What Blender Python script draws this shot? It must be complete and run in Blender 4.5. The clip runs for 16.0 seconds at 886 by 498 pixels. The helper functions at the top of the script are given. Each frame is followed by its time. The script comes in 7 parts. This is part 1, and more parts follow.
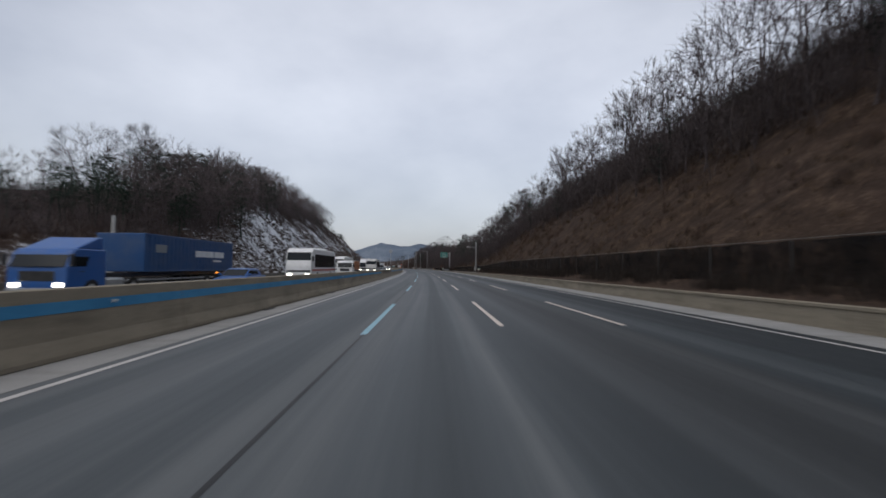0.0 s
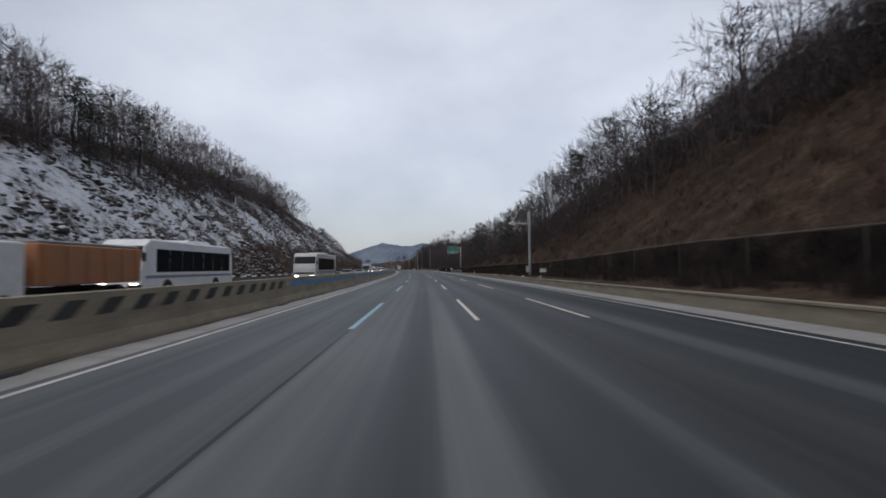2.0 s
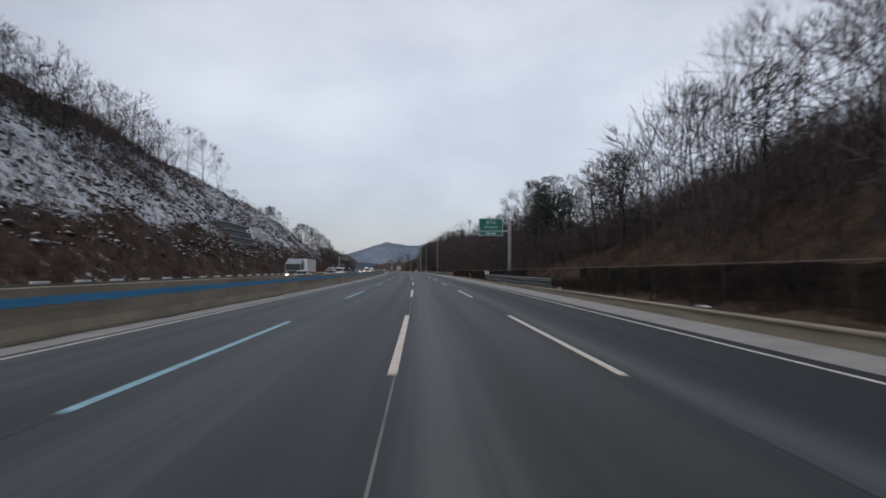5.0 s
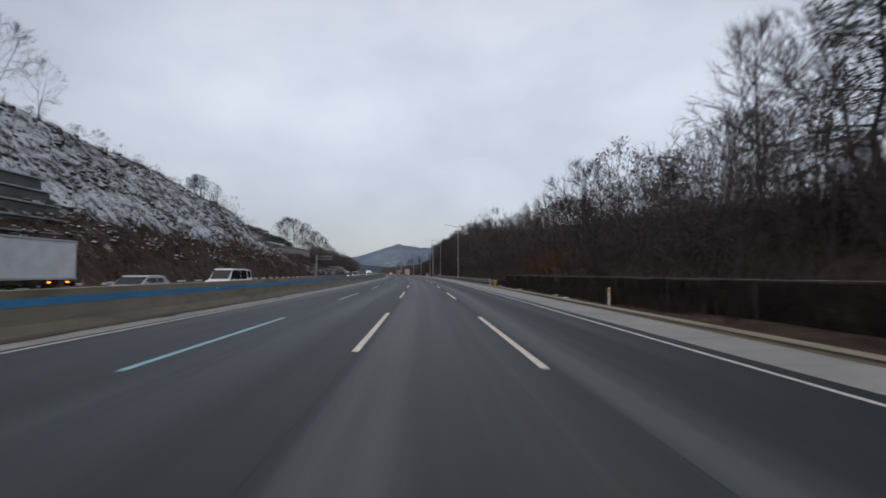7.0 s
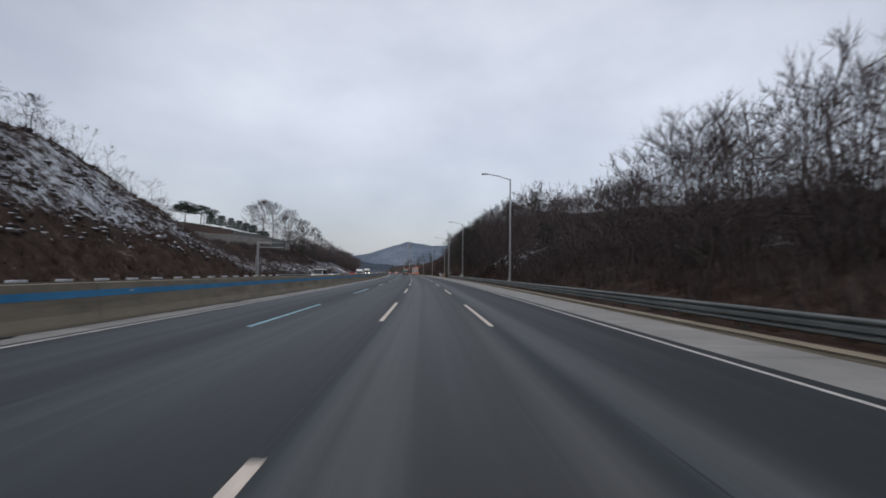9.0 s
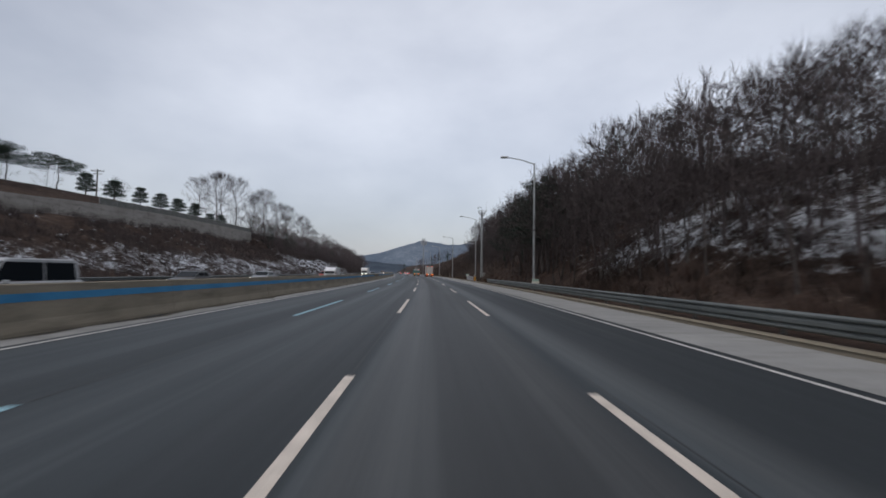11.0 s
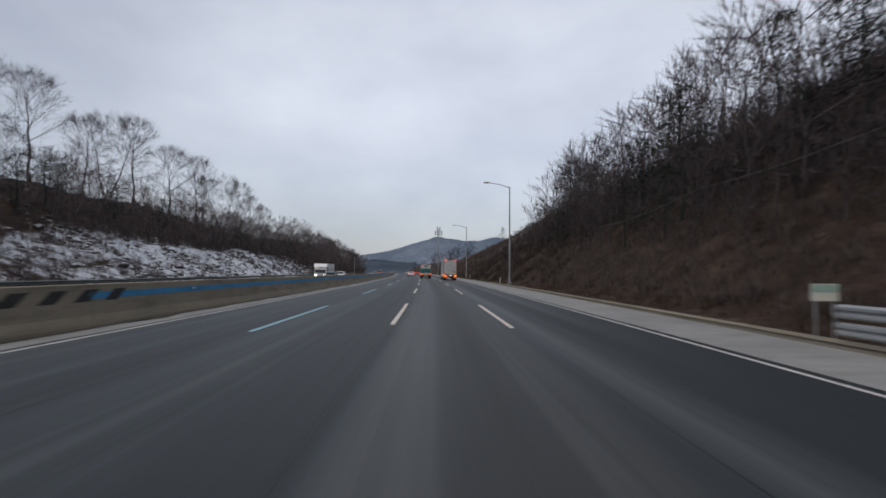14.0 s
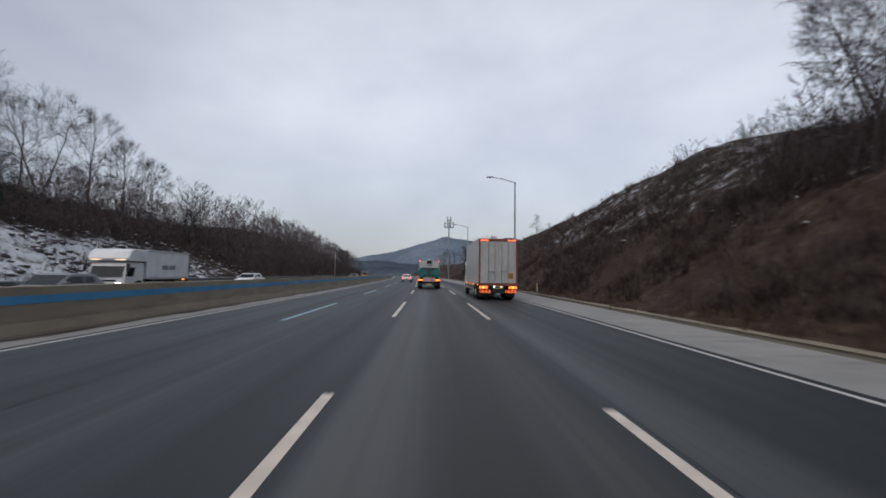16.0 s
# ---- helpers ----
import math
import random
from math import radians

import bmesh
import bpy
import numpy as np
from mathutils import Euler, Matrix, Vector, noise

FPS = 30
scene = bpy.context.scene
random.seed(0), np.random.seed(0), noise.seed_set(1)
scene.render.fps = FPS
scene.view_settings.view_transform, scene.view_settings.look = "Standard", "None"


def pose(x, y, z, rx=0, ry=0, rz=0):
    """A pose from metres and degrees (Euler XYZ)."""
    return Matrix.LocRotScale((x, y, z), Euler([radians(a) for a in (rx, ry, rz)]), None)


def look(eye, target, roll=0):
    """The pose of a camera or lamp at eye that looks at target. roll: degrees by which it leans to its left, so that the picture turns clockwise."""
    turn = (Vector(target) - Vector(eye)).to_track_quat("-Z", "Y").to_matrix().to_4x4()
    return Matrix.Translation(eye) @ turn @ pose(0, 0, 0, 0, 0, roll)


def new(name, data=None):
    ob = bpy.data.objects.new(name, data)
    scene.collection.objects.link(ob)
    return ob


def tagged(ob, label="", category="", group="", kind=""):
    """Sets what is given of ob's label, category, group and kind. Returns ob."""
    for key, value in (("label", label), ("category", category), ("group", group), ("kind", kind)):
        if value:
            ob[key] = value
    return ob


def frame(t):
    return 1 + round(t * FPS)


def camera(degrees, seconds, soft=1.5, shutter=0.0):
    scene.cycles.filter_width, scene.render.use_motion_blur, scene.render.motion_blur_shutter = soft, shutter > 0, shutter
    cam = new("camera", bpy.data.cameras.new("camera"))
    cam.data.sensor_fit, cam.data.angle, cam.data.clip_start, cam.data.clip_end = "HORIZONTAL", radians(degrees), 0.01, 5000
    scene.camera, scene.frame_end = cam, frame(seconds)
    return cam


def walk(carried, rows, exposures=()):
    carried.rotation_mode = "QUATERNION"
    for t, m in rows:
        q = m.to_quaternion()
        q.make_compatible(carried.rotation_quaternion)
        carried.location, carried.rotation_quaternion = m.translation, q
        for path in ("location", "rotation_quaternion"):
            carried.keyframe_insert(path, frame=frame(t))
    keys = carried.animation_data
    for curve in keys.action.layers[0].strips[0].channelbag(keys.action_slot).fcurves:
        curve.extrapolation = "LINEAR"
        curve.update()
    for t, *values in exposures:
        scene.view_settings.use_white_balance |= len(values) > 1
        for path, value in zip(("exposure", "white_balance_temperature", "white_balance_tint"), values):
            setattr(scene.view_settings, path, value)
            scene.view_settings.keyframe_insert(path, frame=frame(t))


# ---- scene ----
# ---------------------------------------------------------------- road axis
# The motorway bends gently to the left. A place is given by u (metres to the
# right of the line between lanes 2 and 3), s (metres along the road) and z.
BEND = 0.0003736


def axis(u, s):
    a = BEND * s
    return (-(1 - math.cos(a)) / BEND + u * math.cos(a), math.sin(a) / BEND + u * math.sin(a))


def road_pose(u, s, z=0.0, turn=0.0):
    x, y = axis(u, s)
    return pose(x, y, z, 0, 0, math.degrees(BEND * s) + turn)


def curve(s, table):
    """Linear interpolation in a small table of (s, value)."""
    if s <= table[0][0]:
        return table[0][1]
    for (a, va), (b, vb) in zip(table, table[1:]):
        if s <= b:
            return va + (vb - va) * (s - a) / (b - a)
    return table[-1][1]


# ---------------------------------------------------------------- camera
EYE = 1.624
DRIVE = [  # seconds, u, s, yaw to the road, pitch, roll
    (0.0, -1.948, -1.816, -1.141, 2.321, -0.510),
    (0.5, -1.847, 13.077, -1.423, 2.359, -0.289),
    (1.0, -1.714, 28.043, -1.605, 2.357, 0.085),
    (1.5, -1.581, 42.837, -1.692, 2.377, 0.478),
    (2.0, -1.548, 56.864, -1.866, 2.349, 0.489),
    (2.5, -1.278, 71.064, -2.138, 2.355, 0.448),
    (3.0, -0.944, 85.454, -2.394, 2.351, 0.360),
    (3.5, -0.593, 99.968, -2.584, 2.432, 0.080),
    (4.0, -0.242, 114.629, -2.506, 2.456, -0.063),
    (6.5, 1.241, 187.104, -2.849, 2.894, 0.060),
    (7.0, 1.407, 201.408, -2.303, 2.993, -0.060),
    (7.5, 1.444, 215.211, -2.134, 3.006, -0.272),
    (8.0, 1.450, 228.510, -2.271, 2.963, -0.598),
    (10.5, 1.288, 298.568, -1.446, 2.939, -0.733),
    (11.0, 1.234, 312.753, -1.374, 2.970, -0.906),
    (11.5, 1.201, 326.764, -1.329, 2.939, -0.693),
    (12.0, 1.136, 340.696, -1.226, 2.734, -0.515),
    (12.5, 1.104, 354.710, -1.218, 2.739, -0.469),
    (13.0, 1.138, 368.876, -1.168, 2.899, -0.539),
    (13.5, 1.156, 383.151, -1.101, 2.863, -0.476),
    (14.0, 1.200, 396.965, -1.217, 2.845, -0.418),
    (14.5, 1.252, 410.458, -1.375, 2.981, -0.541),
    (15.0, 1.325, 424.344, -1.630, 3.136, -0.852),
    (15.5, 1.346, 438.918, -1.573, 3.143, -0.937),
    (16.0, 1.349, 453.683, -1.455, 3.180, -0.764),
]
cam = camera(88.6, 16.0, soft=1.7, shutter=0.24)
PATH = []
for t, u, s, yaw, pitch, roll in DRIVE:
    x, y = axis(u, s)
    PATH.append((t, pose(x, y, EYE, 90 + pitch, roll, math.degrees(BEND * s) + yaw)))
walk(cam, PATH, exposures=[(0.0, 0.0, 6500, 10), (16.0, 0.0, 6500, 10)])

# ---------------------------------------------------------------- light
world = bpy.data.worlds.new("overcast_sky")
scene.world = world
world.use_nodes = True
wn, wl = world.node_tree.nodes, world.node_tree.links
wn.clear()
w_out = wn.new("ShaderNodeOutputWorld")
w_sky = wn.new("ShaderNodeTexSky")
w_sky.sky_type, w_sky.sun_disc = "NISHITA", False
w_sky.sun_elevation, w_sky.sun_rotation = radians(58), radians(200)
w_sky.air_density, w_sky.dust_density = 1.0, 3.0
w_bg_sky = wn.new("ShaderNodeBackground")
w_bg_sky.inputs[1].default_value = 0.05
wl.new(w_sky.outputs[0], w_bg_sky.inputs[0])
w_tc = wn.new("ShaderNodeTexCoord")
w_map = wn.new("ShaderNodeMapping")
w_map.inputs["Scale"].default_value = (1.0, 1.0, 1.9)
w_map.inputs["Location"].default_value = (0.35, 0.2, 0.1)
wl.new(w_tc.outputs["Generated"], w_map.inputs[0])
w_noise = wn.new("ShaderNodeTexNoise")
w_noise.inputs["Scale"].default_value, w_noise.inputs["Detail"].default_value = 2.3, 5.0
w_noise.inputs["Roughness"].default_value = 0.52
wl.new(w_map.outputs[0], w_noise.inputs["Vector"])
w_ramp = wn.new("ShaderNodeValToRGB")
w_ramp.color_ramp.elements[0].position, w_ramp.color_ramp.elements[0].color = 0.30, (0.450, 0.466, 0.516, 1)
w_ramp.color_ramp.elements[1].position, w_ramp.color_ramp.elements[1].color = 0.70, (0.642, 0.657, 0.704, 1)
wl.new(w_noise.outputs["Fac"], w_ramp.inputs[0])
w_bg_cloud = wn.new("ShaderNodeBackground")
w_bg_cloud.inputs[1].default_value = 1.0
w_sep = wn.new("ShaderNodeSeparateXYZ")   # sky set brighter ahead and darker to the sides, for the lens's falloff
wl.new(w_tc.outputs["Generated"], w_sep.inputs[0])
w_ahead = wn.new("ShaderNodeMapRange")
w_ahead.interpolation_type = "SMOOTHSTEP"
for i, q in enumerate((0.45, 0.95, 0.67, 1.025)):
    w_ahead.inputs[1 + i].default_value = q
wl.new(w_sep.outputs["Y"], w_ahead.inputs[0])
w_low = wn.new("ShaderNodeMapRange")
w_low.interpolation_type = "SMOOTHSTEP"
for i, q in enumerate((0.0, 0.38, 0.70, 1.04)):
    w_low.inputs[1 + i].default_value = q
wl.new(w_sep.outputs["Z"], w_low.inputs[0])
w_both = wn.new("ShaderNodeMath")
w_both.operation = "MULTIPLY"
wl.new(w_ahead.outputs[0], w_both.inputs[0])
wl.new(w_low.outputs[0], w_both.inputs[1])
w_mul = wn.new("ShaderNodeVectorMath")
w_mul.operation = "SCALE"
wl.new(w_ramp.outputs[0], w_mul.inputs[0])
wl.new(w_both.outputs[0], w_mul.inputs["Scale"])
wl.new(w_mul.outputs[0], w_bg_cloud.inputs[0])
w_add = wn.new("ShaderNodeAddShader")
wl.new(w_bg_sky.outputs[0], w_add.inputs[0])
wl.new(w_bg_cloud.outputs[0], w_add.inputs[1])
wl.new(w_add.outputs[0], w_out.inputs[0])

sun_lamp = bpy.data.lights.new("sun", "SUN")
sun_lamp.energy, sun_lamp.angle, sun_lamp.color = 0.75, radians(60), (1.0, 0.96, 0.9)
sun = new("sun", sun_lamp)
sun.matrix_world = look((0, 0, 100), (21, 58, 0))

# ---------------------------------------------------------------- materials


class Mat:
    """A small wrapper to write node materials in a few lines."""

    def __init__(self, name, rough=0.8, metal=0.0, spec=0.3):
        self.m = bpy.data.materials.new(name)
        self.m.use_nodes = True
        self.n, self.l = self.m.node_tree.nodes, self.m.node_tree.links
        self.b = self.n["Principled BSDF"]
        self.b.inputs["Roughness"].default_value = rough
        self.b.inputs["Metallic"].default_value = metal
        self.b.inputs["Specular IOR Level"].default_value = spec

    def link(self, a, b):
        self.l.new(a, b)
        return self

    def coord(self, kind="Object", scale=(1, 1, 1)):
        tc = self.n.new("ShaderNodeTexCoord")
        mp = self.n.new("ShaderNodeMapping")
        mp.inputs["Scale"].default_value = scale
        self.l.new(tc.outputs[kind], mp.inputs[0])
        return mp.outputs[0]

    def noise(self, scale, detail=4.0, rough=0.55, vec=None):
        t = self.n.new("ShaderNodeTexNoise")
        t.inputs["Scale"].default_value = scale
        t.inputs["Detail"].default_value = detail
        t.inputs["Roughness"].default_value = rough
        if vec is not None:
            self.l.new(vec, t.inputs["Vector"])
        return t.outputs["Fac"]

    def ramp(self, fac, stops):
        r = self.n.new("ShaderNodeValToRGB")
        e = r.color_ramp.elements
        while len(e) < len(stops):
            e.new(0.5)
        for el, (p, c) in zip(e, stops):
            el.position = p
            el.color = (*c, 1) if len(c) == 3 else c
        self.l.new(fac, r.inputs[0])
        return r.outputs[0]

    def mix(self, fac, a, b, mode="MIX"):
        x = self.n.new("ShaderNodeMix")
        x.data_type, x.blend_type = "RGBA", mode
        for sock, v in ((x.inputs[0], fac), (x.inputs[6], a), (x.inputs[7], b)):
            if isinstance(v, (int, float)):
                sock.default_value = v
            elif isinstance(v, tuple):
                sock.default_value = (*v, 1)
            else:
                self.l.new(v, sock)
        return x.outputs[2]

    def math(self, op, a, b=0.0, clamp=False):
        x = self.n.new("ShaderNodeMath")
        x.operation, x.use_clamp = op, clamp
        for sock, v in ((x.inputs[0], a), (x.inputs[1], b)):
            if isinstance(v, (int, float)):
                sock.default_value = v
            else:
                self.l.new(v, sock)
        return x.outputs[0]

    def attr(self, name):
        a = self.n.new("ShaderNodeAttribute")
        a.attribute_name = name
        return a.outputs["Fac"]

    def rand(self):
        return self.n.new("ShaderNodeObjectInfo").outputs["Random"]

    def island(self):
        return self.n.new("ShaderNodeNewGeometry").outputs["Random Per Island"]

    def color(self, c):
        if isinstance(c, tuple):
            self.b.inputs["Base Color"].default_value = (*c, 1)
        else:
            self.l.new(c, self.b.inputs["Base Color"])
        return self

    def rough(self, r):
        self.l.new(r, self.b.inputs["Roughness"])
        return self

    def bump(self, h, strength=0.4, dist=0.02):
        x = self.n.new("ShaderNodeBump")
        x.inputs["Strength"].default_value, x.inputs["Distance"].default_value = strength, dist
        self.l.new(h, x.inputs["Height"])
        self.l.new(x.outputs[0], self.b.inputs["Normal"])
        return self

    def glow(self, c, strength):
        self.b.inputs["Emission Color"].default_value = (*c, 1)
        self.b.inputs["Emission Strength"].default_value = strength
        return self


def mottled(name, a, b, scale=6.0, rough=0.8, metal=0.0, bump=0.2, vary=0.0, spec=0.3):
    """Two tones mixed by broad and fine noise."""
    m = Mat(name, rough, metal, spec)
    v = m.coord()
    broad, fine = m.noise(scale * 0.25, 4, 0.6, v), m.noise(scale * 4, 3, 0.6, v)
    f = m.math("ADD", m.math("MULTIPLY", broad, 0.65), m.math("MULTIPLY", fine, 0.35))
    c = m.ramp(f, [(0.35, a), (0.65, b)])
    if vary:
        c = m.mix(m.math("MULTIPLY", m.rand(), vary), c, tuple(0.45 * q for q in a))
    m.color(c)
    if bump:
        m.bump(fine, bump, 0.02)
    return m.m


def paint(name, c, rough=0.35, dirt=0.25, spec=0.5):
    """Vehicle or sign paint with road film on it."""
    m = Mat(name, rough, 0.0, spec)
    v = m.coord()
    f = m.ramp(m.noise(1.3, 6, 0.65, v), [(0.4, (0, 0, 0)), (0.75, (1, 1, 1))])
    m.color(m.mix(m.math("MULTIPLY", f, dirt), c, (0.16, 0.15, 0.135)))
    return m.m


def lamp_mat(name, c, strength):
    m = Mat(name, 0.3)
    m.color(c).glow(c, strength)
    return m.m


def asphalt_mat():
    """Worn asphalt: paler on the first lanes of the start, newer and darker further on, streaked along the road. UV holds u and s in metres."""
    m = Mat("asphalt", 0.62, 0.0, 0.35)
    uv = m.coord("UV")
    sep = m.n.new("ShaderNodeSeparateXYZ")
    m.l.new(uv, sep.inputs[0])

    def band_of(sock, a, b, va, vb):
        r = m.n.new("ShaderNodeMapRange")
        r.interpolation_type = "SMOOTHSTEP"
        m.l.new(sock, r.inputs[0])
        for i, q in enumerate((a, b, va, vb)):
            r.inputs[1 + i].default_value = q
        return r.outputs[0]
    streak = m.noise(1.0, 4, 0.55, m.coord("UV", (0.62, 0.006, 1)))
    streak2 = m.noise(1.0, 4, 0.6, m.coord("UV", (2.4, 0.025, 1)))
    patch = m.noise(0.07, 4, 0.6, uv)
    grain = m.noise(60.0, 2, 0.7, uv)
    # wear across the lanes: paler wheel paths, dark oil strips between them
    lane_in = band_of(sep.outputs["X"], -8, 8, 0.0, 1.0)
    lane_in.node.interpolation_type = "LINEAR"

    def across(table):
        lane = m.n.new("ShaderNodeFloatCurve")
        pts = lane.mapping.curves[0].points
        while len(pts) < len(table):
            pts.new(0.5, 0.5)
        for q, (u, w) in zip(pts, table):
            q.location = ((u + 8) / 16, w)
        lane.mapping.update()
        m.l.new(lane_in, lane.inputs["Value"])
        return lane.outputs[0]
    # the slow lane's darkest values also put the lens's corner falloff into the colour
    first = across([(-8, .50), (-6.9, .56), (-6.2, .44), (-5.3, .54), (-4.6, .42), (-3.8, .48), (-3.4, .52), (-2.7, .53), (-2.25, .51), (-1.95, .32), (-1.65, .32), (-1.35, .50), (-0.95, .53), (-0.55, .32), (0.3, .26), (0.9, .48), (1.5, .32), (2.2, .26), (2.8, .46), (3.4, .34), (4.0, .58), (4.5, .50), (5.0, .22), (5.8, .12), (7.5, .10)])
    later = across([(-8, .42), (-6.6, .50), (-5.7, .42), (-5.0, .46), (-4.4, .32), (-3.9, .26), (-3.3, .42), (-2.6, .48), (-2.0, .44), (-1.4, .38), (-0.9, .24), (-0.3, .18), (0.05, .24), (0.3, .56), (0.8, .62), (1.2, .58), (1.5, .38), (2.2, .36), (2.7, .48), (3.2, .44), (3.5, .34), (3.8, .56), (4.2, .54), (4.6, .22), (5.3, .12), (6.2, .18), (7.5, .10)])
    along = band_of(sep.outputs["Y"], 60, 170, 0.0, 1.0)
    wear_and_falloff = m.math("ADD", m.math("MULTIPLY", first, m.math("SUBTRACT", 1.0, along)), m.math("MULTIPLY", later, along))
    f = m.math("ADD", m.math("MULTIPLY", streak, 0.34), m.math("MULTIPLY", streak2, 0.24))
    f = m.math("ADD", f, m.math("MULTIPLY", patch, 0.14))
    f = m.math("ADD", f, m.math("SUBTRACT", m.math("MULTIPLY", wear_and_falloff, 0.50), 0.083))
    old_ = m.ramp(f, [(0.38, (0.020, 0.026, 0.030)), (0.50, (0.047, 0.056, 0.062)), (0.62, (0.112, 0.120, 0.124))])
    new_ = m.ramp(f, [(0.38, (0.0052, 0.0095, 0.0128)), (0.50, (0.0140, 0.0210, 0.0258)), (0.62, (0.053, 0.063, 0.069))])
    warm_ = m.ramp(f, [(0.38, (0.0085, 0.0103, 0.0118)), (0.50, (0.0215, 0.0242, 0.0262)), (0.62, (0.063, 0.067, 0.069))])
    middle = m.math("MULTIPLY", band_of(sep.outputs["X"], 0.15, 0.55, 0.0, 1.0), band_of(sep.outputs["X"], 3.1, 3.5, 1.0, 0.0))
    new_ = m.mix(middle, new_, warm_)
    # the first two lanes of the start are older paving
    age = m.math("MULTIPLY", band_of(sep.outputs["X"], -0.6, 1.6, 1.0, 0.12), band_of(sep.outputs["Y"], 70, 190, 1.0, 0.1))
    c = m.mix(age, new_, old_)
    # the strip worn pale beside the slow lane's line
    worn = m.math("MULTIPLY", band_of(sep.outputs["X"], 3.75, 4.05, 0.0, 1.0), band_of(sep.outputs["X"], 4.25, 4.9, 1.0, 0.0))
    worn = m.math("MULTIPLY", m.math("MULTIPLY", worn, band_of(sep.outputs["Y"], 120, 200, 0.2, 1.0)), m.math("MULTIPLY", streak2, 0.7))
    c = m.mix(worn, c, (0.075, 0.078, 0.079))
    c = m.mix(m.math("MULTIPLY", m.ramp(grain, [(0.35, (0, 0, 0)), (0.75, (1, 1, 1))]), 0.16), c, (0.15, 0.15, 0.145))
    m.color(c)
    rr = m.n.new("ShaderNodeMapRange")
    m.l.new(streak, rr.inputs[0])
    for i, q in enumerate((0.3, 0.7, 0.52, 0.78)):
        rr.inputs[1 + i].default_value = q
    m.rough(rr.outputs[0])
    m.bump(grain, 0.35, 0.004)
    return m.m


def concrete_mat(name, a, b, stain, rough=0.85):
    m = Mat(name, rough)
    uv = m.coord("UV")
    broad = m.noise(0.35, 5, 0.65, uv)
    runs = m.noise(1.0, 4, 0.6, m.coord("UV", (0.35, 2.2, 1)))
    fine = m.noise(14.0, 3, 0.6, uv)
    c = m.ramp(m.math("ADD", m.math("MULTIPLY", broad, 0.6), m.math("MULTIPLY", fine, 0.4)), [(0.36, a), (0.64, b)])
    c = m.mix(m.math("MULTIPLY", m.ramp(runs, [(0.5, (0, 0, 0)), (0.72, (1, 1, 1))]), 0.55), c, stain)
    m.color(c).bump(fine, 0.3, 0.01)
    return m.m


def ground_mat():
    """Hillside soil with dead grass, leaf litter and lying snow; 'snow' and 'grass' say how much of each lies where."""
    m = Mat("hillside", 0.95, 0.0, 0.1)
    v = m.coord()
    broad, mid, fine = m.noise(0.09, 5, 0.6, v), m.noise(0.75, 5, 0.65, v), m.noise(5.0, 3, 0.7, v)
    f = m.math("ADD", m.math("MULTIPLY", mid, 0.6), m.math("MULTIPLY", fine, 0.4))
    litter = m.ramp(f, [(0.34, (0.017, 0.012, 0.010)), (0.52, (0.048, 0.033, 0.027)), (0.70, (0.110, 0.080, 0.064))])
    straw = m.ramp(f, [(0.34, (0.018, 0.013, 0.010)), (0.52, (0.050, 0.033, 0.023)), (0.70, (0.115, 0.078, 0.052))])
    c = m.mix(m.math("MULTIPLY", m.attr("grass"), m.ramp(broad, [(0.3, (0.35, 0.35, 0.35)), (0.6, (1, 1, 1))])), litter, straw)
    lie = m.math("ADD", m.math("MULTIPLY", mid, 0.62), m.math("MULTIPLY", fine, 0.42))
    lie = m.math("ADD", lie, m.math("MULTIPLY", broad, 0.35))
    lie = m.math("SUBTRACT", m.math("ADD", lie, m.math("MULTIPLY", m.attr("snow"), 0.62)), 1.13)
    cover = m.ramp(m.math("MULTIPLY", lie, 7.0, True), [(0.0, (0, 0, 0)), (1.0, (1, 1, 1))])
    m.color(m.mix(cover, c, (0.50, 0.53, 0.57)))
    m.bump(f, 0.9, 0.25)
    return m.m


def bark_mat(name, a, b):
    m = Mat(name, 0.95, 0.0, 0.1)
    f = m.noise(3.0, 4, 0.65, m.coord("Object", (1, 1, 0.3)))
    c = m.ramp(f, [(0.35, a), (0.65, b)])
    m.color(m.mix(m.math("MULTIPLY", m.rand(), 0.5), c, tuple(0.5 * q for q in a)))
    return m.m


def leafy_mat(name, a, b, rough=0.8):
    m = Mat(name, rough, 0.0, 0.15)
    c = m.ramp(m.island(), [(0.0, a), (1.0, b)])
    m.color(m.mix(m.math("MULTIPLY", m.rand(), 0.35), c, tuple(0.4 * q for q in a)))
    return m.m


ASPHALT = asphalt_mat()
CONCRETE = concrete_mat("barrier_concrete", (0.180, 0.156, 0.116), (0.280, 0.244, 0.186), (0.080, 0.069, 0.053))
GUTTER = concrete_mat("shoulder_concrete", (0.195, 0.196, 0.190), (0.30, 0.295, 0.285), (0.13, 0.125, 0.115))
WALL_CONCRETE = concrete_mat("wall_concrete", (0.23, 0.213, 0.19), (0.37, 0.343, 0.31), (0.11, 0.09, 0.08))
HILLSIDE = ground_mat()
EDGE_LINE = mottled("edge_line_paint", (0.36, 0.345, 0.33), (0.58, 0.56, 0.54), 9.0, 0.6)
WHITE_LINE = mottled("white_road_paint", (0.42, 0.37, 0.32), (0.66, 0.585, 0.51), 9.0, 0.6)
BLUE_LINE = mottled("blue_road_paint", (0.16, 0.305, 0.365), (0.26, 0.44, 0.505), 9.0, 0.6)
BLUE_BAND = mottled("blue_barrier_paint", (0.030, 0.168, 0.325), (0.054, 0.24, 0.44), 3.0, 0.7)
BLACK_PAINT = mottled("black_barrier_paint", (0.02, 0.02, 0.02), (0.05, 0.05, 0.045), 3.0, 0.8)
BARK = bark_mat("bark", (0.046, 0.040, 0.038), (0.140, 0.124, 0.116))
